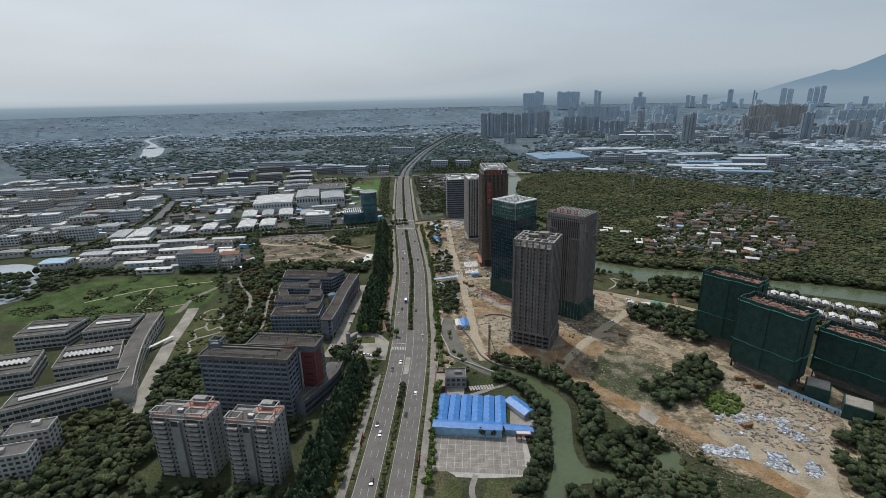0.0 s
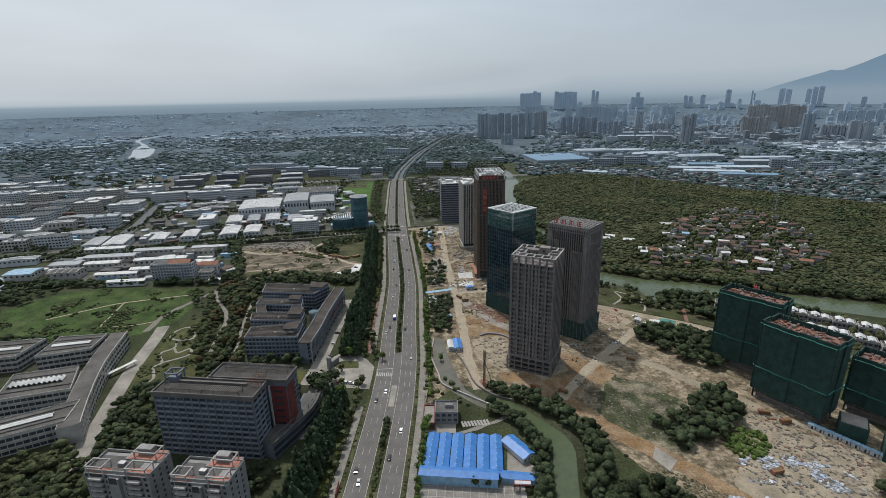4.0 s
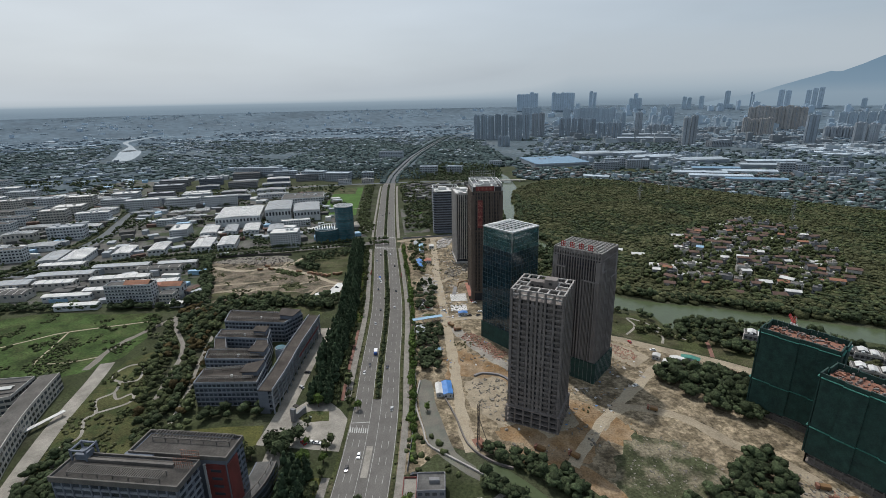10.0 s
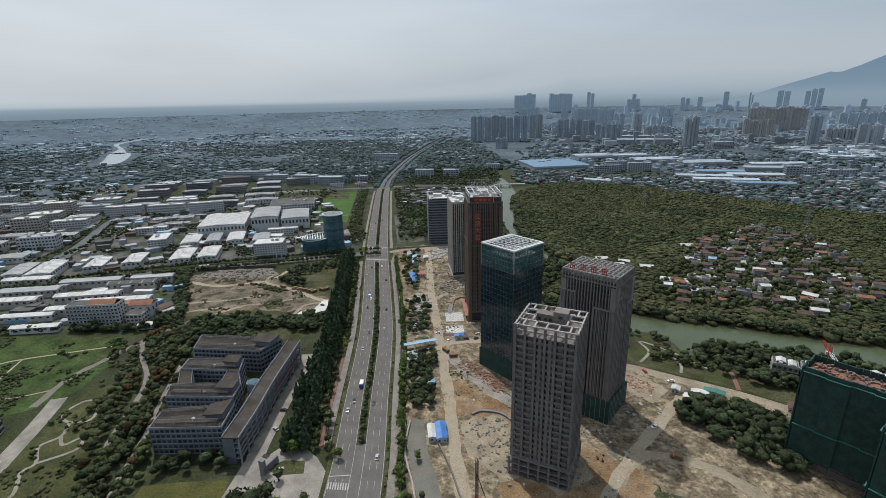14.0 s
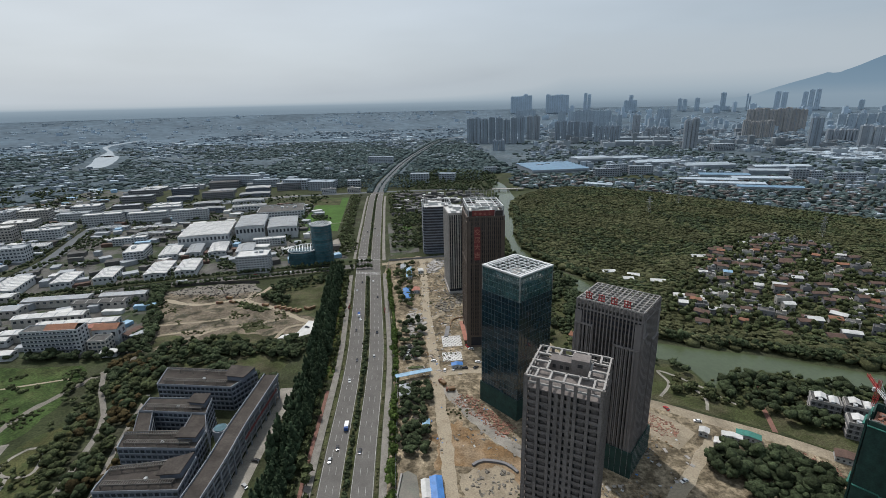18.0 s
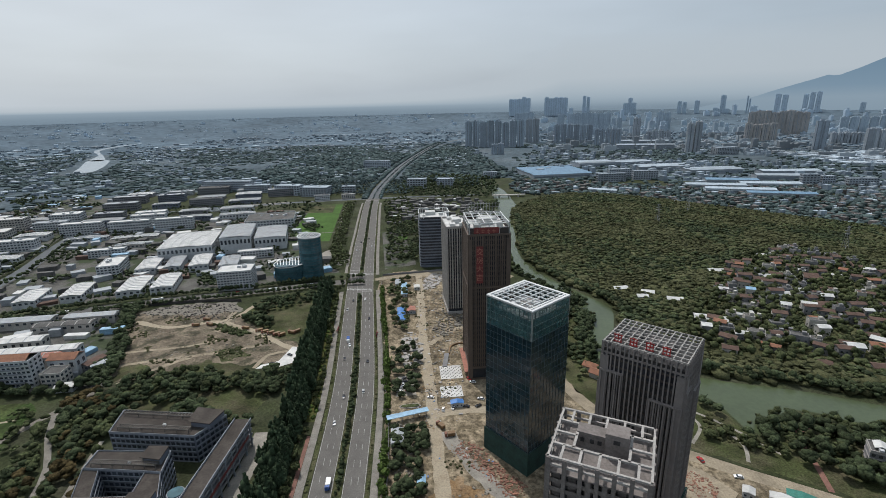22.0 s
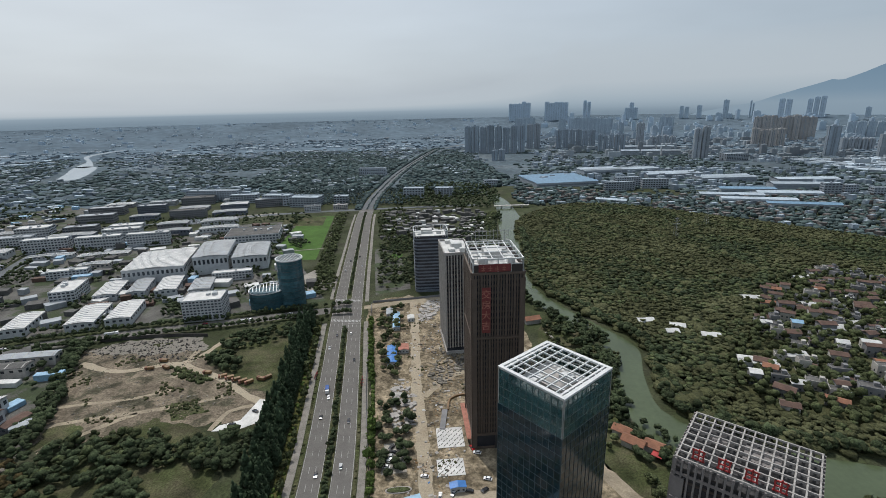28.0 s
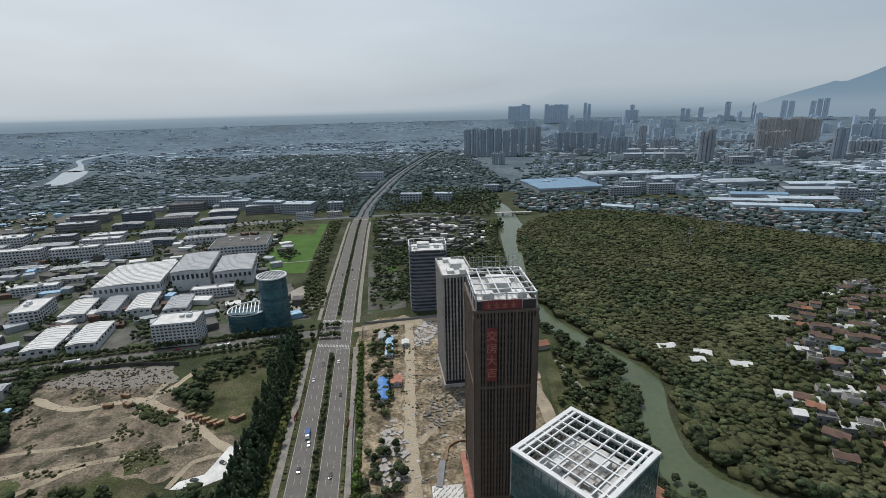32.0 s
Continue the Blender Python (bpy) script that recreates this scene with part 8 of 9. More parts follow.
plant("factory_trees", clumps(scatter([(-142, 745), (-235, 706), (-330, 672), (-440, 624), (-500, 604), (-510, 700), (-600, 930), (-360, 1090), (-270, 1100), (-220, 880)], 6, False), 0.02, 0.16), 3.0, FLAT, "leaf_dark", "small dark trees between the factory halls", base=1.6)
plant("factory_trees", clumps(scatter([(-530, 590), (-720, 520), (-1080, 760), (-1080, 1250), (-700, 1180), (-640, 950), (-545, 720)], 8, False), 0.02, 0.16), 3.6, FLAT, "leaf_dark", "dark trees between the factory blocks", base=1.6)
line = spline([(-508, 560), (-524, 705), (-575, 830), (-626, 955), (-690, 1120), (-760, 1300)], False, 7)
plant("street_trees", np.vstack((offset(line, -11), offset(line, 11))), 3.4, FLAT, "leaf_dark", "dark street trees between the factory blocks", base=1.8)
plant("lawn_trees", scatter([(-140, 770), (-176, 905), (-222, 1190), (-242, 1190), (-196, 905), (-160, 775)], 7.5, False, 0.75), 3.2, CANOPY, "leaf_mid", "green trees between the road and the sports lawn", base=1.4)
plant("factory_trees", scatter([(-280, 1120), (-480, 1050), (-640, 1000), (-660, 1080), (-470, 1150), (-290, 1190)], 9, False, 0.5), 3.4, FLAT, "leaf_dark", "dark trees before the crossroad", base=1.4)
plant("lawn_trees", scatter([(-176, 812), (-190, 890), (-240, 1170), (-226, 1172), (-176, 900), (-162, 815)], 5.5, False, 0.9), 3.2, BROAD, "leaf_mid", "green tree strip beside the sports lawn", base=1.6)
plant("lawn_trees", scatter([(-152, 745), (-146, 810), (-166, 850), (-176, 810)], 5.5, False, 0.85), 3.0, BROAD, "leaf_mid", "green trees beside the glass drum", base=1.4)
plant("lawn_trees", scatter([(-262, 880), (-300, 1140), (-312, 1140), (-276, 880)], 7, False, 0.7), 3.4, CANOPY, "leaf_dark", "dark trees behind the sports lawn", base=1.6)
plant("lawn_trees", scatter([(-228, 960), (-246, 985), (-262, 975), (-250, 945)], 6, True, 0.8), 3.4, CANOPY, "leaf_dark", "dark trees on the sports lawn", base=1.2)
region("yard", T([(-96, 772), (-128, 950), (-98, 955), (-66, 838), (-60, 790)]), 0.07, "yard", "grey yards and planted plots beside the road", smooth=False)
region("ball_court", T([(-100, 905), (-98, 925), (-84, 923), (-86, 903)]), 0.1, "turf", "small green ball court", smooth=False)
plant("road_trees", clumps(scatter([(-92, 770), (-120, 950), (-165, 1200), (-120, 1240), (-70, 1060), (-50, 800)], 5.5, False), 0.03, -0.05, 9), 3.0, CANOPY, "leaf_dark", "dark trees along the far stretch of the road", base=1.2)
plant("road_trees", scatter([(-92, 770), (-120, 950), (-165, 1200), (-120, 1240), (-70, 1060), (-50, 800)], 7.5, False, 0.55), 3.4, FLAT, "leaf_mid", "green trees along the far stretch of the road", base=1.6)
plant("river_wood", scatter([(-60, 830), (-20, 1000), (40, 1190), (84, 1180), (56, 1075), (58, 900), (64, 770), (10, 775)], 7.5, False, 0.75), 4.2, FLAT, "leaf_dark", "dark trees between the river and the old quarter", base=2.0)
plant("river_wood", scatter([(-30, 1240), (60, 1260), (90, 1400), (60, 1560), (-120, 1560), (-150, 1300)], 9, True, 0.7), 4.6, FLAT, "leaf_dark", "dark wood beyond the old quarter", base=2.0)
# woods of the plain, in leaf colours with distance haze mixed in
def beside_road(p, gap=34):
    """Drops the points that would stand on the far road."""
    return p[np.abs(p[:, 0] - np.interp(p[:, 1], ROAD[:, 1], ROAD[:, 0])) > gap]
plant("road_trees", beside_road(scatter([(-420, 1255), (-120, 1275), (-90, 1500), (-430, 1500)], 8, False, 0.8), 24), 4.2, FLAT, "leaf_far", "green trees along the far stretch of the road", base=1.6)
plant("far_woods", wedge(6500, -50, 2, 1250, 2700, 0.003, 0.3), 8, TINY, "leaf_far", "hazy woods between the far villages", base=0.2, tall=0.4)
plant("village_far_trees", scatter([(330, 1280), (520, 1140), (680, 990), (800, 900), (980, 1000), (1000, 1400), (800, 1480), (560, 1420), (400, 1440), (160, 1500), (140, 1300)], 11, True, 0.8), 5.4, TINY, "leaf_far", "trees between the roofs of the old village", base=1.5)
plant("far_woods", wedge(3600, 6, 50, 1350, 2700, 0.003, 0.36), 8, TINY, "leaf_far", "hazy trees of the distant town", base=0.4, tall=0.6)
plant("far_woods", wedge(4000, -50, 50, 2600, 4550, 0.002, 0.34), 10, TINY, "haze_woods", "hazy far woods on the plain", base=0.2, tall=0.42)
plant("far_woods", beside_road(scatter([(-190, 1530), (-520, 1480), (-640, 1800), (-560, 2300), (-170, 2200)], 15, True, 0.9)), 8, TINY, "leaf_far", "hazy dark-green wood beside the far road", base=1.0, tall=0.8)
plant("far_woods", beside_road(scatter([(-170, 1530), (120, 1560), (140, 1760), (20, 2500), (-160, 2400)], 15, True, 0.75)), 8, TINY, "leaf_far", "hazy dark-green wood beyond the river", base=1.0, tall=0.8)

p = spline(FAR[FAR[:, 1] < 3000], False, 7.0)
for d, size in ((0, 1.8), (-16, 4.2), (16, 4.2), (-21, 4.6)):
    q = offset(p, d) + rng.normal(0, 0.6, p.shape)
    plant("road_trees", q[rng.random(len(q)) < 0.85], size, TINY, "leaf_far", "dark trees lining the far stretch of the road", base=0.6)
# planting along the main road
conifers = [tree_kind(90 + i, 3.4, 16, "leaf_conifer", True) for i in range(3)]
p = np.vstack([spline(stretch(a, b, d), False, 9.0) for a, b, d in ((140, 300, -29), (150, 296, -34.5), (356, 700, -30.5), (352, 700, -36))])
trees(conifers, p + rng.normal(0, 1.0, p.shape), 0.75, 1.15, "conifer belt along the road")
plant("conifer_belt", np.vstack([spline(stretch(a, b, d), False, 5.0) + rng.normal(0, 1.2, spline(stretch(a, b, d), False, 5.0).shape) for a, b, d in ((140, 300, -32), (360, 690, -33), (140, 296, -38), (356, 690, -40))]), 3.4, CONES, "leaf_conifer", "dense dark conifers behind the roadside row", base=0.6, tall=1.25)
young = [tree_kind(110 + i, 2.6, 7.0, "leaf_bright") for i in range(3)]
p = np.vstack([spline(stretch(a, b, 23.5), False, 6.5) for a, b in ((190, 292), (330, 460), (470, 560), (580, 700))])
trees(young, p + rng.normal(0, 0.7, p.shape), 0.7, 1.2, "young roadside trees")
olive = [tree_kind(120 + i, 2.3, 6.0, "leaf_mid") for i in range(3)]
p = np.vstack([spline(stretch(150, 300, -22.5), False, 11), spline(stretch(352, 470, -25.5), False, 12), spline(stretch(480, 690, -23.5), False, 9)])
trees(olive, p + rng.normal(0, 1.2, p.shape), 0.7, 1.3, "small roadside trees")
big = [tree_kind(130 + i, 5.2, 10.5, "leaf_dark") for i in range(2)]
trees(big, T([(-102, 320), (-97.5, 327), (-108, 316.5), (-103, 312), (-112, 322)]), 0.85, 1.15, "large trees at the campus gate")
trees(olive, T([(0, 236), (6, 236), (12, 237)]), 0.9, 1.1, "small trees on the plaza")
trees(olive, T([(-79.3, 319), (-78.1, 325), (-79.4, 370), (-76, 360), (-82.5, 381.6), (-88.8, 393.9), (-93, 402), (-97.2, 339.4), (-119, 310), (-127, 317), (-121, 309), (-84, 388)]), 0.9, 1.5, "small campus trees")
for x, y, k, sc in ((-84, 300, 0, 1.6), (-74, 304, 1, 1.0), (-92, 352, 2, 1.3), (-66, 350, 0, 1.0), (-88, 318, 1, 0.7), (-22, 352, 2, 0.8)):
    trees([young[k]], [(x, y)], sc, sc)
p = spline(stretch(60, 288), False, 1.5)
plant("median_hedge", p + rng.normal(0, 0.5, p.shape), 1.1, SHRUB, "leaf_mid", "clipped shrubs on the road's median", "hedge", base=0.4)
for a, b in ((60, 200), (250, 290), (356, 690), (750, 1200)):
    p = spline(stretch(a, b), False, 3.0)
    plant("median_trees", p + rng.normal(0, 0.4, p.shape), 1.9, BROAD, "leaf_dark", "round dark shrubs on the road's median", "shrubs", base=0.6)
for d, y0, y1 in ((-16.2, 60, 296), (-16.2, 352, 1180), (15.8, 60, 690), (15.8, 745, 1180)):
    p = spline(stretch(y0, y1, d), False, 2.2)
    plant("verge_hedge", p[rng.random(len(p)) < 0.4], 0.75, SHRUB, "leaf_olive", "low olive hedge along the verge", "hedge", base=0.2)
p = spline(stretch(300, 700, 24.5), False, 2.4)
plant("fence_hedge", p[rng.random(len(p)) < 0.8], 1.5, SHRUB, "leaf_bright", "bright green hedge along the site fence", "hedge", base=0.3)
plant("verge_scrub", np.vstack([scatter(np.vstack((stretch(150, 296, -22), stretch(150, 296, -27)[::-1])), 3.4, False, 0.7), scatter(np.vstack((stretch(470, 690, -22), stretch(470, 690, -27)[::-1])), 3.4, False, 0.7)]), 1.3, SHRUB, "leaf_bright", "scrub and young plants on the verge", "shrubs")

# ---- building site, yards and vehicles ----
def pitched(name, label, cat, x, y, w, d, h, rz, roof, wall="white_wall", rise=1.2, group="", true=False, n=0):
    """A hut with a two-pitched roof, its ridge along its depth."""
    t = thing(name, label, cat, x, y, 0, rz, group, true=true)
    bpart("wall", t, wall, 0, 0, 0, w, d, h)
    part("roof", Soup().gable(0, 0, h + 0.15, w + 0.7, d + 0.7, rise, 0, 0.15), roof, t)
    for i in range(n):
        bpart("roof_seam", t, "light_blue_sheet", 0, -d / 2 + (i + 0.5) * d / n, h + rise + 0.1, 0.5, 0.7, 0.2)
    for i in range(max(1, int(w / 2.4))):
        bpart("window", t, "window_glass", -w / 2 + (i + 0.5) * w / max(1, int(w / 2.4)), -d / 2 - 0.02, 1.1, 1.1, 0.1, 1.0)
    return t
for i in range(6):
    pitched("blue_shed", "site dormitory with blue sheet-metal roof", "shed", -20.6 + i * 7.1, 254, 6.0, 27, 3.2, -1, "blue_sheet", "white_wall", 1.3, "blue site sheds", n=6)
t = pitched("long_shed", "long two-storey blue-roofed site office", "shed", -5, 236, 6.5, 40, 5.6, 88, "blue_sheet", "light_blue_sheet", 1.2)
for i in range(10):
    bpart("door", t, "dark_inside", 3.3, -17 + i * 3.8, 0.2, 0.1, 1.2, 2.0)
pitched("long_shed", "low blue-roofed site shed", "shed", 25, 238, 5, 19, 3.2, 86, "blue_sheet", "light_blue_sheet", 1.0)
pitched("blue_shed", "slanting site shed with blue sheet-metal roof", "shed", 27, 259, 8.5, 18, 3.4, 38, "blue_sheet", "white_wall", 1.4, "blue site sheds", n=4)
t = thing("entrance_arch", "red steel gate frame with white panels", "gate", 27, 231)
for u in (-4, -1.4, 1.4, 4):
    bpart("post", t, "red_panel", u, 0, 0, 0.35, 0.35, 4)
    bpart("post", t, "red_panel", u, 3, 0, 0.35, 0.35, 4)
part("top_beam", Soup().box(0, 0, 4, 9, 0.4, 0.4).box(0, 3, 4, 9, 0.4, 0.4).box(-4, 1.5, 4, 0.4, 3, 0.4).box(4, 1.5, 4, 0.4, 3, 0.4), "red_panel", t)
bpart("panel", t, "white_wall", 0, 1.5, 4.4, 8, 2.2, 0.15)
t = block("gatehouse", "small grey two-storey gatehouse with flat roof", -14, 286, 14, 12, 7.5, 4, "grey_wall", "grey_roof", 2, 4, 3, single=True, clutter=1)
t = block("annex", "low annex with pale sandy roof", -24.5, 283, 7, 18, 4, 4, "red_panel", "concrete_yard", 1, 2, 4, clutter=0)
t = thing("steel_stack", "stack of pale steel plates beside the gatehouse", "steel plates", 4, 281)
for i in range(9):
    bpart("plate", t, "pale_concrete", -8 + i * 1.9, -1 + i * 0.35, 0.1, 1.3, 5.0, 0.35, 20)
street("site_track", [(-6, 272), (6, 278), (18, 285), (26, 292)], 3.2, 0.16, "paving", "pale concrete footbridge path", 3)
plaza = thing("plaza_slabs", "grey plaza slabs with dark joints", "paving", 0, 0)
for y in np.arange(207, 236, 3.4):
    for x in np.arange(-22, 27, 4.2):
        part("slab", box_mesh("slab", 3.9, 3.1, 0.06, "paving"), "paving", plaza, "", (x, y, 0.13))

# low walls and fences
def wall_line(name, pts, w, h, m, label, step=4):
    return tagged(part(name, ribbon_soup(spline(pts, False, step), w, 0.05, h), m), label, "wall", kind="structure")
wall_line("channel_wall", [(-30, 384), (-30, 358), (-23, 334), (-19, 321), (-8, 313), (6, 304), (12, 300)], 0.9, 1.2, "pale_concrete", "pale concrete wall along the channel")
wall_line("channel_wall", [(-12, 366), (-4, 346), (4, 322), (16, 310), (28, 305)], 0.8, 1.4, "raw_concrete", "raw concrete retaining wall of the channel")
wall_line("site_fence", [(-28, 300), (-29.5, 354), (-36, 404), (-44, 467), (-69, 588), (-92, 735)], 0.2, 2.2, "grey_wall", "thin grey fence round the building site")
wall_line("site_fence", [(-92, 740), (-60, 749), (-20, 762)], 0.2, 2.2, "grey_wall", "thin grey fence along the side street")
wall_line("lot_wall", [(-312, 642), (-262, 654), (-224, 657)], 0.4, 3.0, "dark_roof", "dark retaining wall behind the levelled lot")
wall_line("ramp_wall", [(8, 392), (14, 396), (26, 394), (32, 388)], 1.6, 1.2, "grey_wall", "curved concrete ramp wall")
wall_line("ramp_wall", [(-9, 560), (-8, 572), (0, 578), (10, 577)], 1.2, 1.2, "machine_yellow", "curved yellow-edged garage ramp wall")
wall_line("ramp_wall", [(-12, 540), (-11, 560)], 3.5, 0.8, "grey_wall", "grey garage ramp")

# site huts
for x, y, w, d, r, m, lab in ((-61, 693, 6, 34, 9, "light_blue_sheet", "long site office with pale blue roof"), (-56, 628, 7, 28, 9, "blue_sheet", "long site office with bright blue roof"), (-10.5, 373, 6, 15, 9, "blue_sheet", "site hut with bright blue roof"), (-37, 457, 7, 13, 8, "metal_roof", "site hut with grey metal roof"),
                              (-20, 424, 4, 5, 5, "light_blue_sheet", "small pale blue site hut"), (-70, 712, 6, 14, 9, "metal_roof", "site hut with grey roof"), (-48, 700, 6, 8, 9, "white_roof", "small white site hut"), (-16, 372, 4, 12, 9, "white_roof", "narrow white site hut"), (-48, 640, 8, 10, 9, "pink_roof", "open store with sandy roof"),
                              (150, 404, 8, 6, -30, "light_blue_sheet", "site hut with pale blue roof"), (152, 414, 9, 5, -30, "white_roof", "white container hut on the site"), (160, 420, 10, 4, -25, "white_roof", "white container hut on the site"), (146, 424, 5, 5, -30, "white_roof", "small white hut on the site"), (170, 421, 12, 5, -28, "net_band", "hut with green and white roof"),
                              (214, 406, 10, 7, -30, "brown_tile", "small house with brown roof"), (226, 402, 12, 9, -30, "white_roof", "white flat-roofed site house"), (-2, 492, 8, 4, 10, "blue_sheet", "low hut with bright blue roof")):
    pitched("site_hut", lab, "hut", x, y, w, d, 3.2, r, m, "white_wall", 0.8, "site huts")
t = thing("gate_canopy", "long pale blue canopy over the site gate", "canopy", -33, 477, 0, 22)
bpart("roof", t, "light_blue_sheet", 0, 0, 4, 27, 4.5, 0.3)
for u in (-12, -4, 4, 12):
    bpart("post", t, "steel", u, -1.8, 0, 0.25, 0.25, 4)
    bpart("post", t, "steel", u, 1.8, 0, 0.25, 0.25, 4)

# show plazas in front of the brown tower
def show_plaza(x, y, w, d, rz):
    t = thing("show_plaza", "pale paved show plaza with dark stripes", "paving", x, y, 0.15, rz)
    bpart("base", t, "white_roof", 0, 0, 0, w, d, 0.15)
    for i in range(int(w / 1.6)):
        for j in range(int(d / 4)):
            bpart("stripe", t, "dark_roof", -w / 2 + 1 + i * 1.6, -d / 2 + 2 + j * 4 + (i % 2) * 1.5, 0.15, 0.5, 1.8, 0.03, -35)
show_plaza(-7, 533, 16, 18, 8)
show_plaza(-6, 508, 15, 13, 8)
region("parking", [(-44, 500), (-30, 503), (-34, 528), (-46, 525)], 0.15, "concrete_yard", "small concrete car park", smooth=False)
t = thing("roundel", "oval planted island with kerb", "planter", -33, 490, 0.1, 8)
a = np.linspace(0, 2 * math.pi, 20, endpoint=False)
part("kerb", Soup().add(*ring_band(np.column_stack((7 * np.cos(a), 2.4 * np.sin(a))), 0.6, 0, 0.4)), "pale_concrete", t)
part("hedge", Soup().prism(np.column_stack((6 * np.cos(a), 1.7 * np.sin(a))), 0, 0.7), "leaf_mid", t)
t = thing("arch_gate", "low tiled arcade beside the show plaza", "arcade", 4.5, 545, 0, 8)
for u in np.arange(-16, 17, 4):
    bpart("post", t, "brown_stone", -2.2, u, 0, 0.5, 0.5, 4)
bpart("roof", t, "pink_roof", 0, 0, 4, 6.5, 36, 0.4)

# machines
def drill_rig(x, y):
    t = thing("drill_rig", "tall dark piling rig with lattice mast", "drill rig", x, y, 0, 25)
    s = Soup()
    for a, b in ((-0.5, -0.5), (0.5, -0.5), (0.5, 0.5), (-0.5, 0.5)):
        s.beam((a, b, 1), (a, b, 25), 0.2)
    for k in range(12):
        s.beam((-0.5, -0.5, 1 + k * 2), (0.5, -0.5, 3 + k * 2), 0.12).beam((0.5, 0.5, 1 + k * 2), (-0.5, 0.5, 3 + k * 2), 0.12)
    part("mast", s, "dark_brown", t)
    for u in (-3.5, 3.5):
        part("stay", Soup().beam((u, -6, 1), (0, 0, 17), 0.3), "dark_brown", t)
    part("cab", Soup().box(0, -4.5, 0.9, 3, 4, 2.4), "rust", t)
    for u in (-1.8, 1.8):
        part("track", Soup().box(u, -4, 0, 0.8, 6, 0.9), "rubber", t)
    part("base_frame", Soup().box(0, 0, 0, 6, 6, 0.4), "rust", t)
drill_rig(9.8, 325)

def tower_crane(x, y, h, jib, rz, label):
    t = thing("tower_crane", label, "crane", x, y, 0, rz, "tower cranes", true=True)
    def lattice(a, b, w, n):
        s = Soup()
        a, b = Vector(a), Vector(b)
        m = (b - a).to_track_quat("Z", "Y").to_matrix()
        c = [m @ Vector((i * w / 2, j * w / 2, 0)) for i, j in ((-1, -1), (1, -1), (1, 1), (-1, 1))]
        for q in range(4):
            s.beam(a + c[q], b + c[q], 0.2)
            for k in range(n):
                s.beam(a.lerp(b, k / n) + c[q], a.lerp(b, (k + 1) / n) + c[(q + 1) % 4], 0.12)
        return s
    part("mast", lattice((0, 0, 0), (0, 0, h), 1.8, 20), "bright_red", t)
    part("jib", lattice((0, 0, h), (jib, 0, h + 1), 1.3, 18), "bright_red", t)
    part("counter_jib", lattice((0, 0, h), (-13, 0, h), 1.3, 6), "white_steel", t)
    part("tie", Soup().beam((0, 0, h + 6), (jib * 0.7, 0, h + 1.5), 0.15).beam((0, 0, h + 6), (-12, 0, h), 0.15), "steel", t)
    part("peak", lattice((0, 0, h), (0, 0, h + 6), 1.2, 4), "bright_red", t)
    part("ballast", Soup().box(-12, 0, h - 2, 2.4, 1.6, 2), "grey_wall", t)
    part("cab", Soup().box(1.6, 1.2, h - 2.4, 1.6, 1.4, 2.2), "white_wall", t)
tower_crane(242, 436, 24, 15, 70, "red lattice tower crane beside the netted towers")

# white villas behind the netted towers
def villa(x, y, rz):
    t = thing("villa", "grey unfinished villa with white sheet roof", "villa", x, y, 0, rz, "unfinished villas", true=True)
    bpart("wall", t, "grey_wall", 0, 0, 0, 15, 10, 10)
    for k in range(3):
        for i in range(5):
            bpart("window", t, "dark_inside", -6 + i * 3, -5, 1 + k * 3.2, 1.6, 0.14, 1.7)
        bpart("floor_edge", t, "pale_concrete", 0, 0, k * 3.3 + 3.0, 15.6, 10.6, 0.35)
    bpart("roof", t, "grey_roof", 0, 0, 10, 14.4, 9.4, 0.4)
    parapet(t, 15.2, 10.2, 10, 1.1, 0.4, "pale_concrete")
    part("sheet_roof", Soup().gable(-2.6, 1, 11.6, 6, 7, 1.2).gable(3.9, -0.5, 11.2, 5, 8, 1.0), "white_roof", t, "white sheet roof")
    for u in (-3, 3):
        bpart("dormer", t, "white_wall", u, -3.6, 10.6, 2, 2.4, 1.4)
for x, y in ((222, 446), (238, 440), (272, 428), (284, 419), (297, 410), (310, 400), (322, 390), (267, 398), (279, 391), (291, 380), (303, 368), (228, 424)):
    villa(x, y, -28)
for x, y, w in ((214, 283, 13), (224, 263, 14)):
    t = thing("netted_block", "low block wrapped in green netting", "building", x, y, 0, -35, "netted low blocks", true=True)
    bpart("net_screen", t, "scaffold_net", 0, 0, 0, w, 13, 9.5)
    bpart("roof", t, "concrete_yard", 0, 0, 9.5, w - 1.5, 11.5, 0.4)
for i in range(12):
    t = thing("container", "pale blue-white site container in a long row", "container", 196 + i * 2.6, 288 - i * 3.1, 0, -50, "container row", true=True)
    bpart("body", t, "white_wall", 0, 0, 0, 3.6, 2.6, 2.7)
    bpart("roof", t, "light_blue_sheet", 0, 0, 2.7, 3.8, 2.8, 0.15)
    bpart("door", t, "window_glass", 0.5, -1.32, 0.1, 0.9, 0.06, 2)
t = thing("riverside_pavilion", "riverside pavilion with red tiled roofs", "pavilion", 96, 532, 0, -40, true=True)
for dx, dy, w in ((0, 0, 12), (10, 4, 9), (-9, 6, 10)):
    bpart("wall", t, "cream_wall", dx, dy, 0, w, 7, 4)
    part("roof", Soup().gable(dx, dy, 4.2, 8.5, w + 1.5, 2.2, 90), "orange_tile", t)
bpart("red_awning", t, "bright_red", 14, -2, 3.2, 6, 5, 0.2, label="bright red awning")
t = thing("riverside_pavilion", "small pavilion with orange tiled roof", "pavilion", 66, 700, 0, 20)
bpart("wall", t, "cream_wall", 0, 0, 0, 14, 8, 4)
part("roof", Soup().gable(0, 0, 4.2, 9.5, 15.5, 2.4, 90), "orange_tile", t)

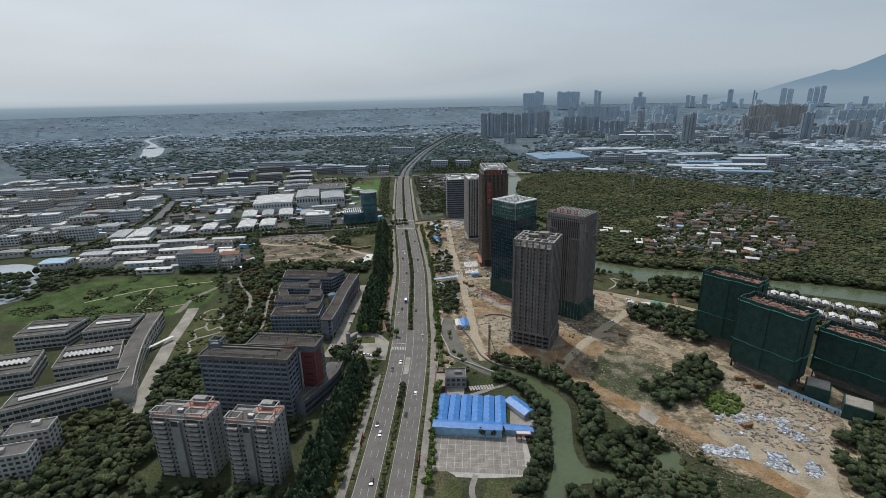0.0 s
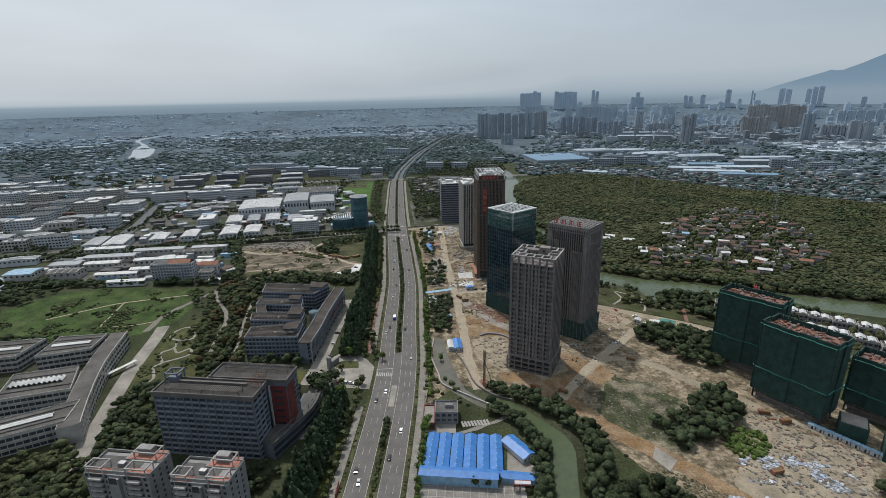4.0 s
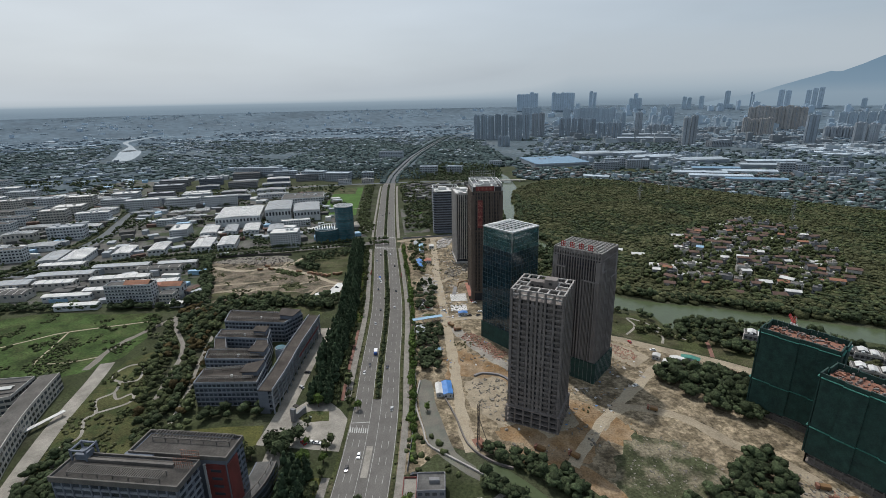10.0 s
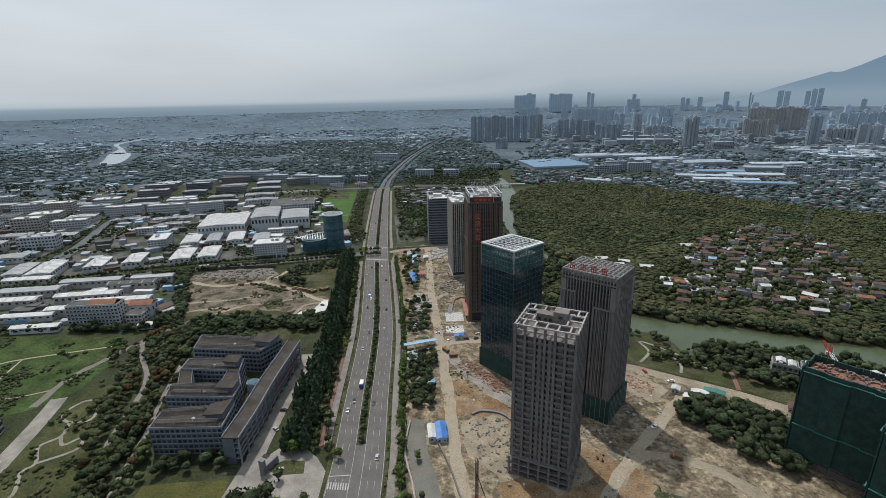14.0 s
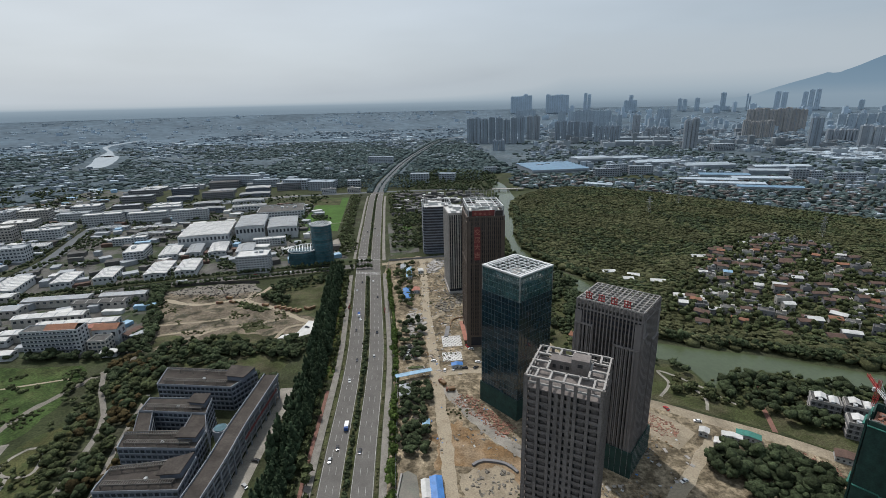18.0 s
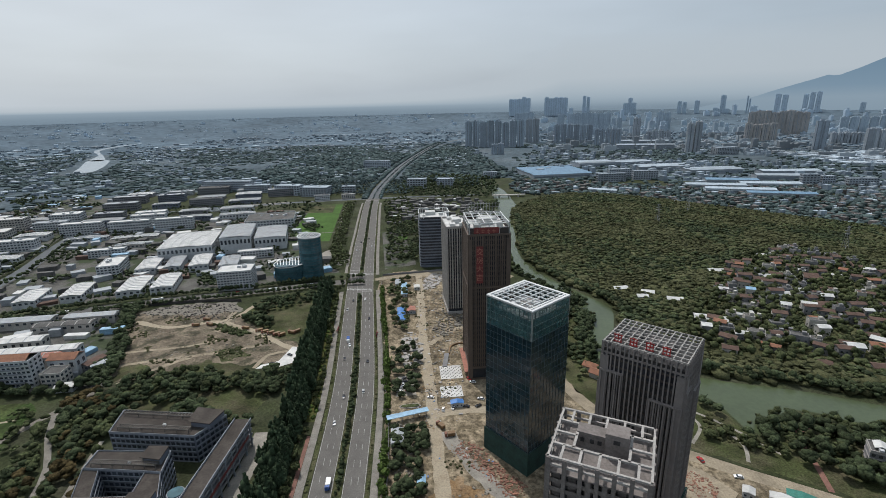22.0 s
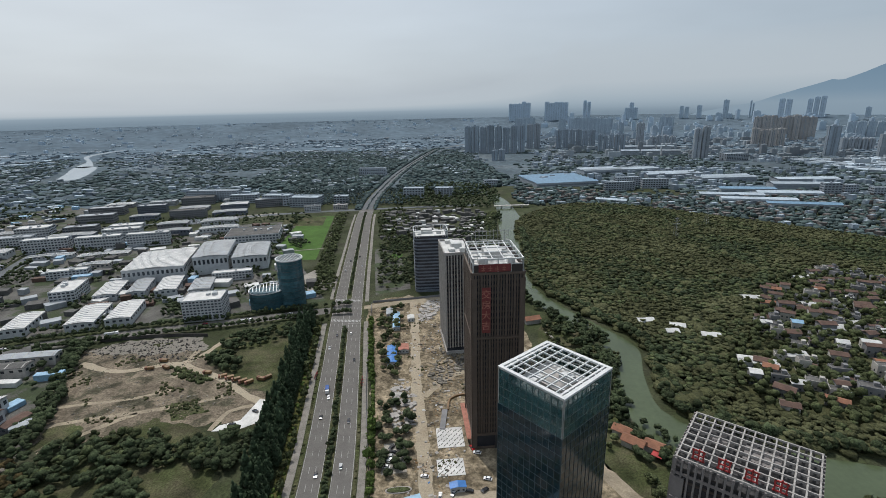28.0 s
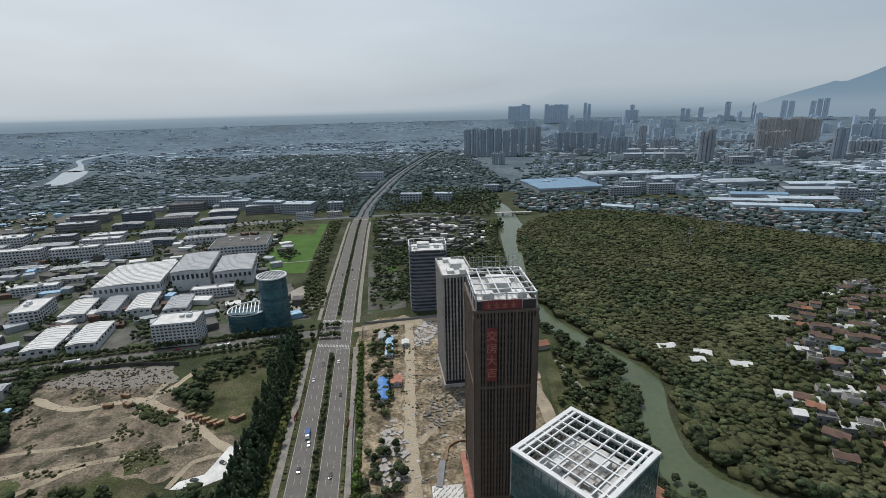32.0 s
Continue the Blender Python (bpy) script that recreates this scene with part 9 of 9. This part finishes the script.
# heaps, rubble and stacks: far too many to count
def heaps(name, poly, n, material, label, lo=0.4, hi=2.2, flat=0.5, smooth=True, keep=None):
    o = spline(poly, True, 6) if smooth else np.asarray(poly, float)
    a, b = o.min(0), o.max(0)
    p = rng.uniform(a, b, (n * 3, 2))
    p = p[inside(p, o)][:n]
    s = Soup()
    for x, y in p:
        if keep and noise.noise(Vector((x * keep, y * keep, 2))) < 0.02:
            continue
        k = rng.uniform(lo, hi)
        s.box(x, y, 0.08, k * rng.uniform(0.6, 2.2), k, k * flat * rng.uniform(0.3, 1.2), rng.uniform(0, 180))
    if s.n:
        tagged(part(name, s, material), label, "rubble", kind="stuff")
SITE = [(-20, 420), (-30, 540), (-45, 640), (-60, 730), (-15, 750), (18, 690), (6, 600), (-6, 480), (20, 440), (60, 385), (100, 420), (140, 430), (130, 400), (100, 370), (88, 330), (60, 320), (30, 320), (20, 400), (-8, 400)]
heaps("rubble", SITE, 1500, "rubble", "scattered broken concrete and debris on the site", 0.25, 1.3, 0.5, True, 0.05)
heaps("planks", SITE, 240, "pale_concrete", "scattered pale boards and sheets on the site", 0.6, 2.2, 0.15, True, 0.06)
heaps("stock", [(-40, 430), (-24, 430), (-30, 470), (-44, 470)], 120, "rubble", "boards and debris behind the fence", 0.3, 1.4, 0.6)
heaps("stock", [(-30, 600), (-16, 590), (-6, 640), (-20, 720), (-40, 720)], 420, "rubble", "broken concrete over the open ground", 0.3, 1.3, 0.6, True, 0.06)
heaps("stock", [(-28, 480), (2, 480), (-4, 560), (-36, 560)], 160, "pale_concrete", "stacked boards round the show plazas", 0.3, 1.4, 0.5, True, 0.08)
heaps("stock", SITE, 130, "blue_sheet", "bright blue sheets and barrels on the site", 0.3, 0.9, 0.7, True, 0.07)
heaps("stock", SITE, 500, "rubble", "scattered stones and broken concrete on the site", 0.15, 0.7, 0.5, True, 0.05)
heaps("stock", SITE, 160, "white_wall", "pale boards and sheets lying about the site", 0.3, 1.3, 0.25, True, 0.08)
plant("weeds", clumps(scatter(SITE, 3.2, False), 0.04, 0.42, 14), 0.8, SHRUB, "leaf_olive", "low weeds on the trampled site", "weeds")
heaps("stock", SITE, 160, "machine_yellow", "yellow formwork boards on the site", 0.3, 1.1, 0.5, True, 0.08)
heaps("clods", SITE, 2200, "dirt_orange", "clods and ruts of dug earth on the site", 0.2, 0.9, 0.35, True, 0.05)
heaps("clods", [(-300, 606), (-280, 626), (-230, 630), (-190, 590), (-150, 556), (-200, 534), (-250, 534)], 1500, "dirt_lot", "clods and ruts of earth over the lot", 0.2, 0.8, 0.35, True, 0.05)
heaps("steel_heap", [(-4, 450), (8, 458), (24, 436), (36, 424), (26, 416), (10, 434)], 420, "rust", "heaps of rusty red reinforcement steel", 0.2, 1.1, 0.5)
heaps("steel_heap", [(112, 446), (126, 440), (134, 428), (122, 420)], 260, "rust", "rusty reinforcement heaps in a sandy yard", 0.2, 0.9, 0.4)
heaps("steel_heap", [(176, 400), (190, 412), (206, 400), (196, 386)], 320, "rust", "rusty reinforcement on a foundation", 0.2, 0.9, 0.5)
heaps("stock", [(6, 386), (8, 362), (26, 344), (30, 386)], 130, "rubble", "stacked pale building materials", 0.3, 1.3, 0.5)
heaps("stock", [(-24, 600), (-12, 590), (8, 640), (-6, 660)], 200, "rubble", "grey rubble heaps on open ground", 0.6, 2.2, 0.6)
heaps("stock", [(-42, 540), (-30, 540), (-36, 590), (-50, 590)], 120, "pale_concrete", "stacked boards behind the fence", 0.8, 3.0, 0.4)
heaps("stock", [(-40, 700), (-30, 700), (-22, 745), (-40, 742)], 200, "pale_concrete", "pale boards and scaffolding on the ground", 0.6, 2.6, 0.3)
for SCRAP in (T([(123, 234), (148, 233), (176, 221), (169, 211), (143, 221), (122, 227)]), T([(143.4, 262), (173.7, 263), (193, 248), (183, 235), (160, 243), (137, 245)])):
    heaps("scrap", SCRAP, 1500, "rubble_blue", "scrap heaps of blue and white sheet metal", 0.2, 1.2, 0.5, True, 0.09)
    heaps("scrap", SCRAP, 500, "rubble", "grey scrap among the sheet metal", 0.2, 1.2, 0.5, True, 0.09)
    heaps("scrap", SCRAP, 90, "blue_sheet", "bent blue sheets in the scrap heaps", 0.3, 1.3, 0.3, True, 0.09)
heaps("scrap", T([(169.1, 310.5), (210.9, 265.4), (202.9, 237.8), (182.2, 228), (137.3, 247.5), (158.1, 278.4)]), 900, "rubble", "grey and brown rubble between the scrap heaps", 0.2, 1.2, 0.5)
heaps("scrap", T([(169.1, 310.5), (210.9, 265.4), (202.9, 237.8), (182.2, 228), (137.3, 247.5), (158.1, 278.4)]), 240, "rust", "rusty steel bars between the scrap heaps", 0.2, 1.2, 0.5, True, 0.07)
heaps("scrap", T([(96, 250), (118, 240), (140, 212), (150, 190), (118, 190), (108, 222)]), 1100, "spoil", "brown rubble along the haul road", 0.2, 0.8, 0.5)
heaps("stones", [(-300, 618), (-296, 640), (-230, 650), (-214, 628), (-230, 614)], 330, "dark_roof", "dark pile caps dotted over the lot", 0.5, 1.1, 0.8)
heaps("stones", [(-304, 600), (-296, 640), (-230, 650), (-210, 620), (-180, 590), (-150, 550), (-200, 528), (-246, 534)], 600, "rubble", "broken stones over the levelled lot", 0.2, 1.0, 0.4, True, 0.04)
heaps("stones", [(86, 300), (108, 338), (138, 318), (140, 290), (110, 272)], 240, "rubble", "gravel heaps on the spoil ground", 0.2, 0.9, 0.4)
region("lot_soil", [(-306, 622), (-300, 640), (-262, 652), (-226, 654), (-214, 634), (-250, 622)], 0.095, "rubble", "grey stony part of the lot", rough=7)

# vehicles
def car_kind(name, paint, length, label, tall=1.45, truck=False):
    t = thing(name, label, "truck" if truck else "car")
    LAID.discard(t.name)
    w = 1.85 if not truck else 2.5
    s = Soup()
    o = np.array([(-length / 2, 0.35), (-length / 2, 0.8), (-length * 0.3, 0.95), (length * 0.26, 0.95), (length / 2, 0.75), (length / 2, 0.35)])
    if truck:
        s.box(0, -length * 0.14, 0.7, w, length * 0.7, 1.9)
    else:
        n = len(o)
        v = np.vstack([np.column_stack((np.full(n, x), o[:, 0], o[:, 1])) for x in (-w / 2, w / 2)])
        i = np.arange(n)
        j = (i + 1) % n
        s.add(v, np.column_stack((i, j, j + n, i + n)))
        s.f.setdefault(n, []).append(np.array([list(range(n))[::-1], list(range(n, 2 * n))]))
    part("body", s, paint, t)
    if truck:
        part("cab", Soup().box(0, length * 0.38, 0.6, w, length * 0.2, 2.1), "car_blue" if paint == "car_white" else "rust" if paint == "machine_yellow" else "car_white", t)
    else:
        v = np.array([(sx * w * f, y, z) for sx in (-0.5, 0.5) for y, z, f in ((-length * 0.42, 0.93, 0.96), (-length * 0.28, tall, 0.8), (length * 0.1, tall, 0.8), (length * 0.26, 0.94, 0.96))])
        part("cabin", Soup().add(v, [(0, 1, 2, 3), (7, 6, 5, 4), (0, 4, 5, 1), (2, 6, 7, 3)]).add(v, [(0, 3, 7, 4)]), "window_glass", t)
        part("car_roof", Soup().box(0, -length * 0.09, tall - 0.02, w * 0.8, length * 0.38, 0.06), paint, t)
    a = np.linspace(0, 2 * math.pi, 10, endpoint=False)
    wheel = Soup()
    v = np.vstack([np.column_stack((np.full(10, x), 0.34 * np.cos(a), 0.34 * np.sin(a))) for x in (-0.11, 0.11)])
    i = np.arange(10)
    j = (i + 1) % 10
    wheel.add(v, np.column_stack((i, j, j + 10, i + 10)))
    wheel.f.setdefault(10, []).append(np.array([list(range(10))[::-1], list(range(10, 20))]))
    me = wheel.mesh("wheel", "rubber")
    for sx in (-1, 1):
        for y in (-length * 0.3, length * 0.31):
            part("wheel", me, "rubber", t, "", (sx * (w / 2 - 0.08), y, 0.34))
    return t
CARS = [car_kind("car", "car_" + c, 4.6, "%s saloon car on the asphalt" % c) for c in ("white", "white", "silver", "black", "black", "red")]
VANS = [car_kind("truck", "car_white", 7.5, "small white lorry with box body", truck=True), car_kind("truck", "car_blue", 8.5, "blue lorry with a loaded body", truck=True), car_kind("dump_truck", "machine_yellow", 6.5, "orange-yellow dump truck on the dirt", truck=True), car_kind("bus", "car_silver", 11.5, "long pale bus on the street", truck=True)]
USED = set()
def drive(kind, x, y, rz, z=0.12, group="cars on the road"):
    gx, gy = ground_at(x, y)
    m = pose(gx, gy, z, 0, 0, rz)
    if kind.name in USED:
        return tagged(copy_thing(kind, m), group=group)
    USED.add(kind.name)
    kind.matrix_basis = m
    return tagged(kind, group=group)
for y, d, k in ((196, -6, 3), (232, -8, 2), (240, -11, 4), (300, -10, 3), (310, -5, 0), (392, -11, 2), (402, -8, 3), (470, -9, 2), (498, -6, 4), (548, -9, 3), (570, -6, 0), (640, -11, 2), (663, -6, 3), (840, -10, 2), (880, -6, 4), (250, 5, 3), (272, 9, 0), (352, 10, 2), (400, 5, 3), (505, 7, 2), (545, 9, 4), (622, 10, 3), (668, 6, 0), (860, 10, 2), (900, 5, 3)):
    x, yy = at_road(y, d)
    drive(CARS[k], x, yy, (12 if y > 400 else 4) + (180 if d < 0 else 0))
x, yy = at_road(578, -7.5)
drive(VANS[1], x, yy, 192)
x, yy = at_road(420, -5)
drive(VANS[0], x, yy, 187)
for k, (x, y) in enumerate([(-42, 506), (-41, 510), (-40.5, 514), (-40, 518), (-41, 522), (-36, 507), (-20, 500), (-11, 487), (-4, 489), (4, 491), (12, 492), (6, 524), (9, 520), (14, 500), (-20, 290), (-18, 296), (-24, 298), (-90, 318), (-86, 319), (-82, 318.5), (-95, 340), (-145, 538), (-136, 552), (134, 448), (148, 436), (118, 386), (-110, 372), (-112, 390)]):
    drive(CARS[k % 6], x, y, rng.uniform(0, 360) if k % 3 else 80, 0.17, "parked cars")
for k, (x, y) in enumerate([(-178, 592), (-172, 590), (-166, 588), (-160, 586), (-155, 585), (-148, 590), (-144, 592), (-192, 596), (-228, 602), (-240, 600), (-236, 612), (44, 320), (62, 316), (-12, 470), (-6, 462), (150, 296), (170, 304), (182, 300), (190, 292), (160, 250), (120, 360)]):
    drive(VANS[2], x, y, rng.uniform(40, 140), 0.15, "site trucks")
for k in range(8):
    x, y = (-420 + k * 36, 0)
    y = float(np.interp(x, [p[0] for p in CROSS], [p[1] for p in CROSS])) + (3 if k % 2 else -3)
    drive(VANS[3] if k % 3 == 0 else CARS[k % 6], x, y, -70, 0.1)
s = Soup()
for k in range(150):
    s.box(-500 + (k % 25) * 3.4 - (k // 25) * 3, 1076 + (k // 25) * 8 + (k % 25) * 1.3, 0.3, 1.8, 4.4, 1.3, 20)
tagged(part("parked_cars", s, "rubble_blue"), "crowded far car park full of parked cars", "cars", kind="stuff")
# red sign frames beside the carriageways
for y, d in ((226, -17.5), (212, 16.5), (596, -17.5), (590, 16.5)):
    x, yy = at_road(y, d)
    t = thing("sign_frame", "red framed roadside notice board", "sign", x, yy, 0.2, 4, "red roadside signs")
    bpart("board", t, "red_cloth", 0, 0, 0.6, 0.3, 9, 2.0)
    for u in (-4, 0, 4):
        bpart("post", t, "bright_red", 0.1, u, 0, 0.25, 0.25, 2.8)
        bpart("brace", t, "bright_red", 0.7, u, 0, 1.4, 0.15, 0.15)
# power pylons in the wood
for x, y in ((330, 1010), (420, 1100), (520, 860), (690, 800)):
    t = thing("pylon", "thin grey lattice power pylon above the wood", "pylon", x, y, 0, 20, "power pylons")
    s = Soup()
    for a, b in ((-3, -3), (3, -3), (3, 3), (-3, 3)):
        s.beam((a, b, 0), (a * 0.15, b * 0.15, 34), 0.3)
    for k in range(6):
        f0, f1 = 1 - 0.14 * k, 1 - 0.14 * (k + 1)
        s.beam((-3 * f0, -3 * f0, k * 5.4), (3 * f1, -3 * f1, k * 5.4 + 5.4), 0.18).beam((3 * f0, 3 * f0, k * 5.4), (-3 * f1, 3 * f1, k * 5.4 + 5.4), 0.18)
    part("tower_frame", s, "steel", t)
    for z, w in ((24, 12), (28, 10), (32, 8)):
        part("cross_arm", Soup().box(0, 0, z, w, 0.6, 0.5), "steel", t)
# bridge over the far river
t = thing("bridge", "low pale road bridge over the river", "bridge", 105, 1262, 0, 8)
bpart("deck", t, "pale_concrete", 0, 0, 4, 70, 9, 1)
for u in (-20, 0, 20):
    bpart("pier", t, "pale_concrete", u, 0, -0.5, 2, 8, 4.5)
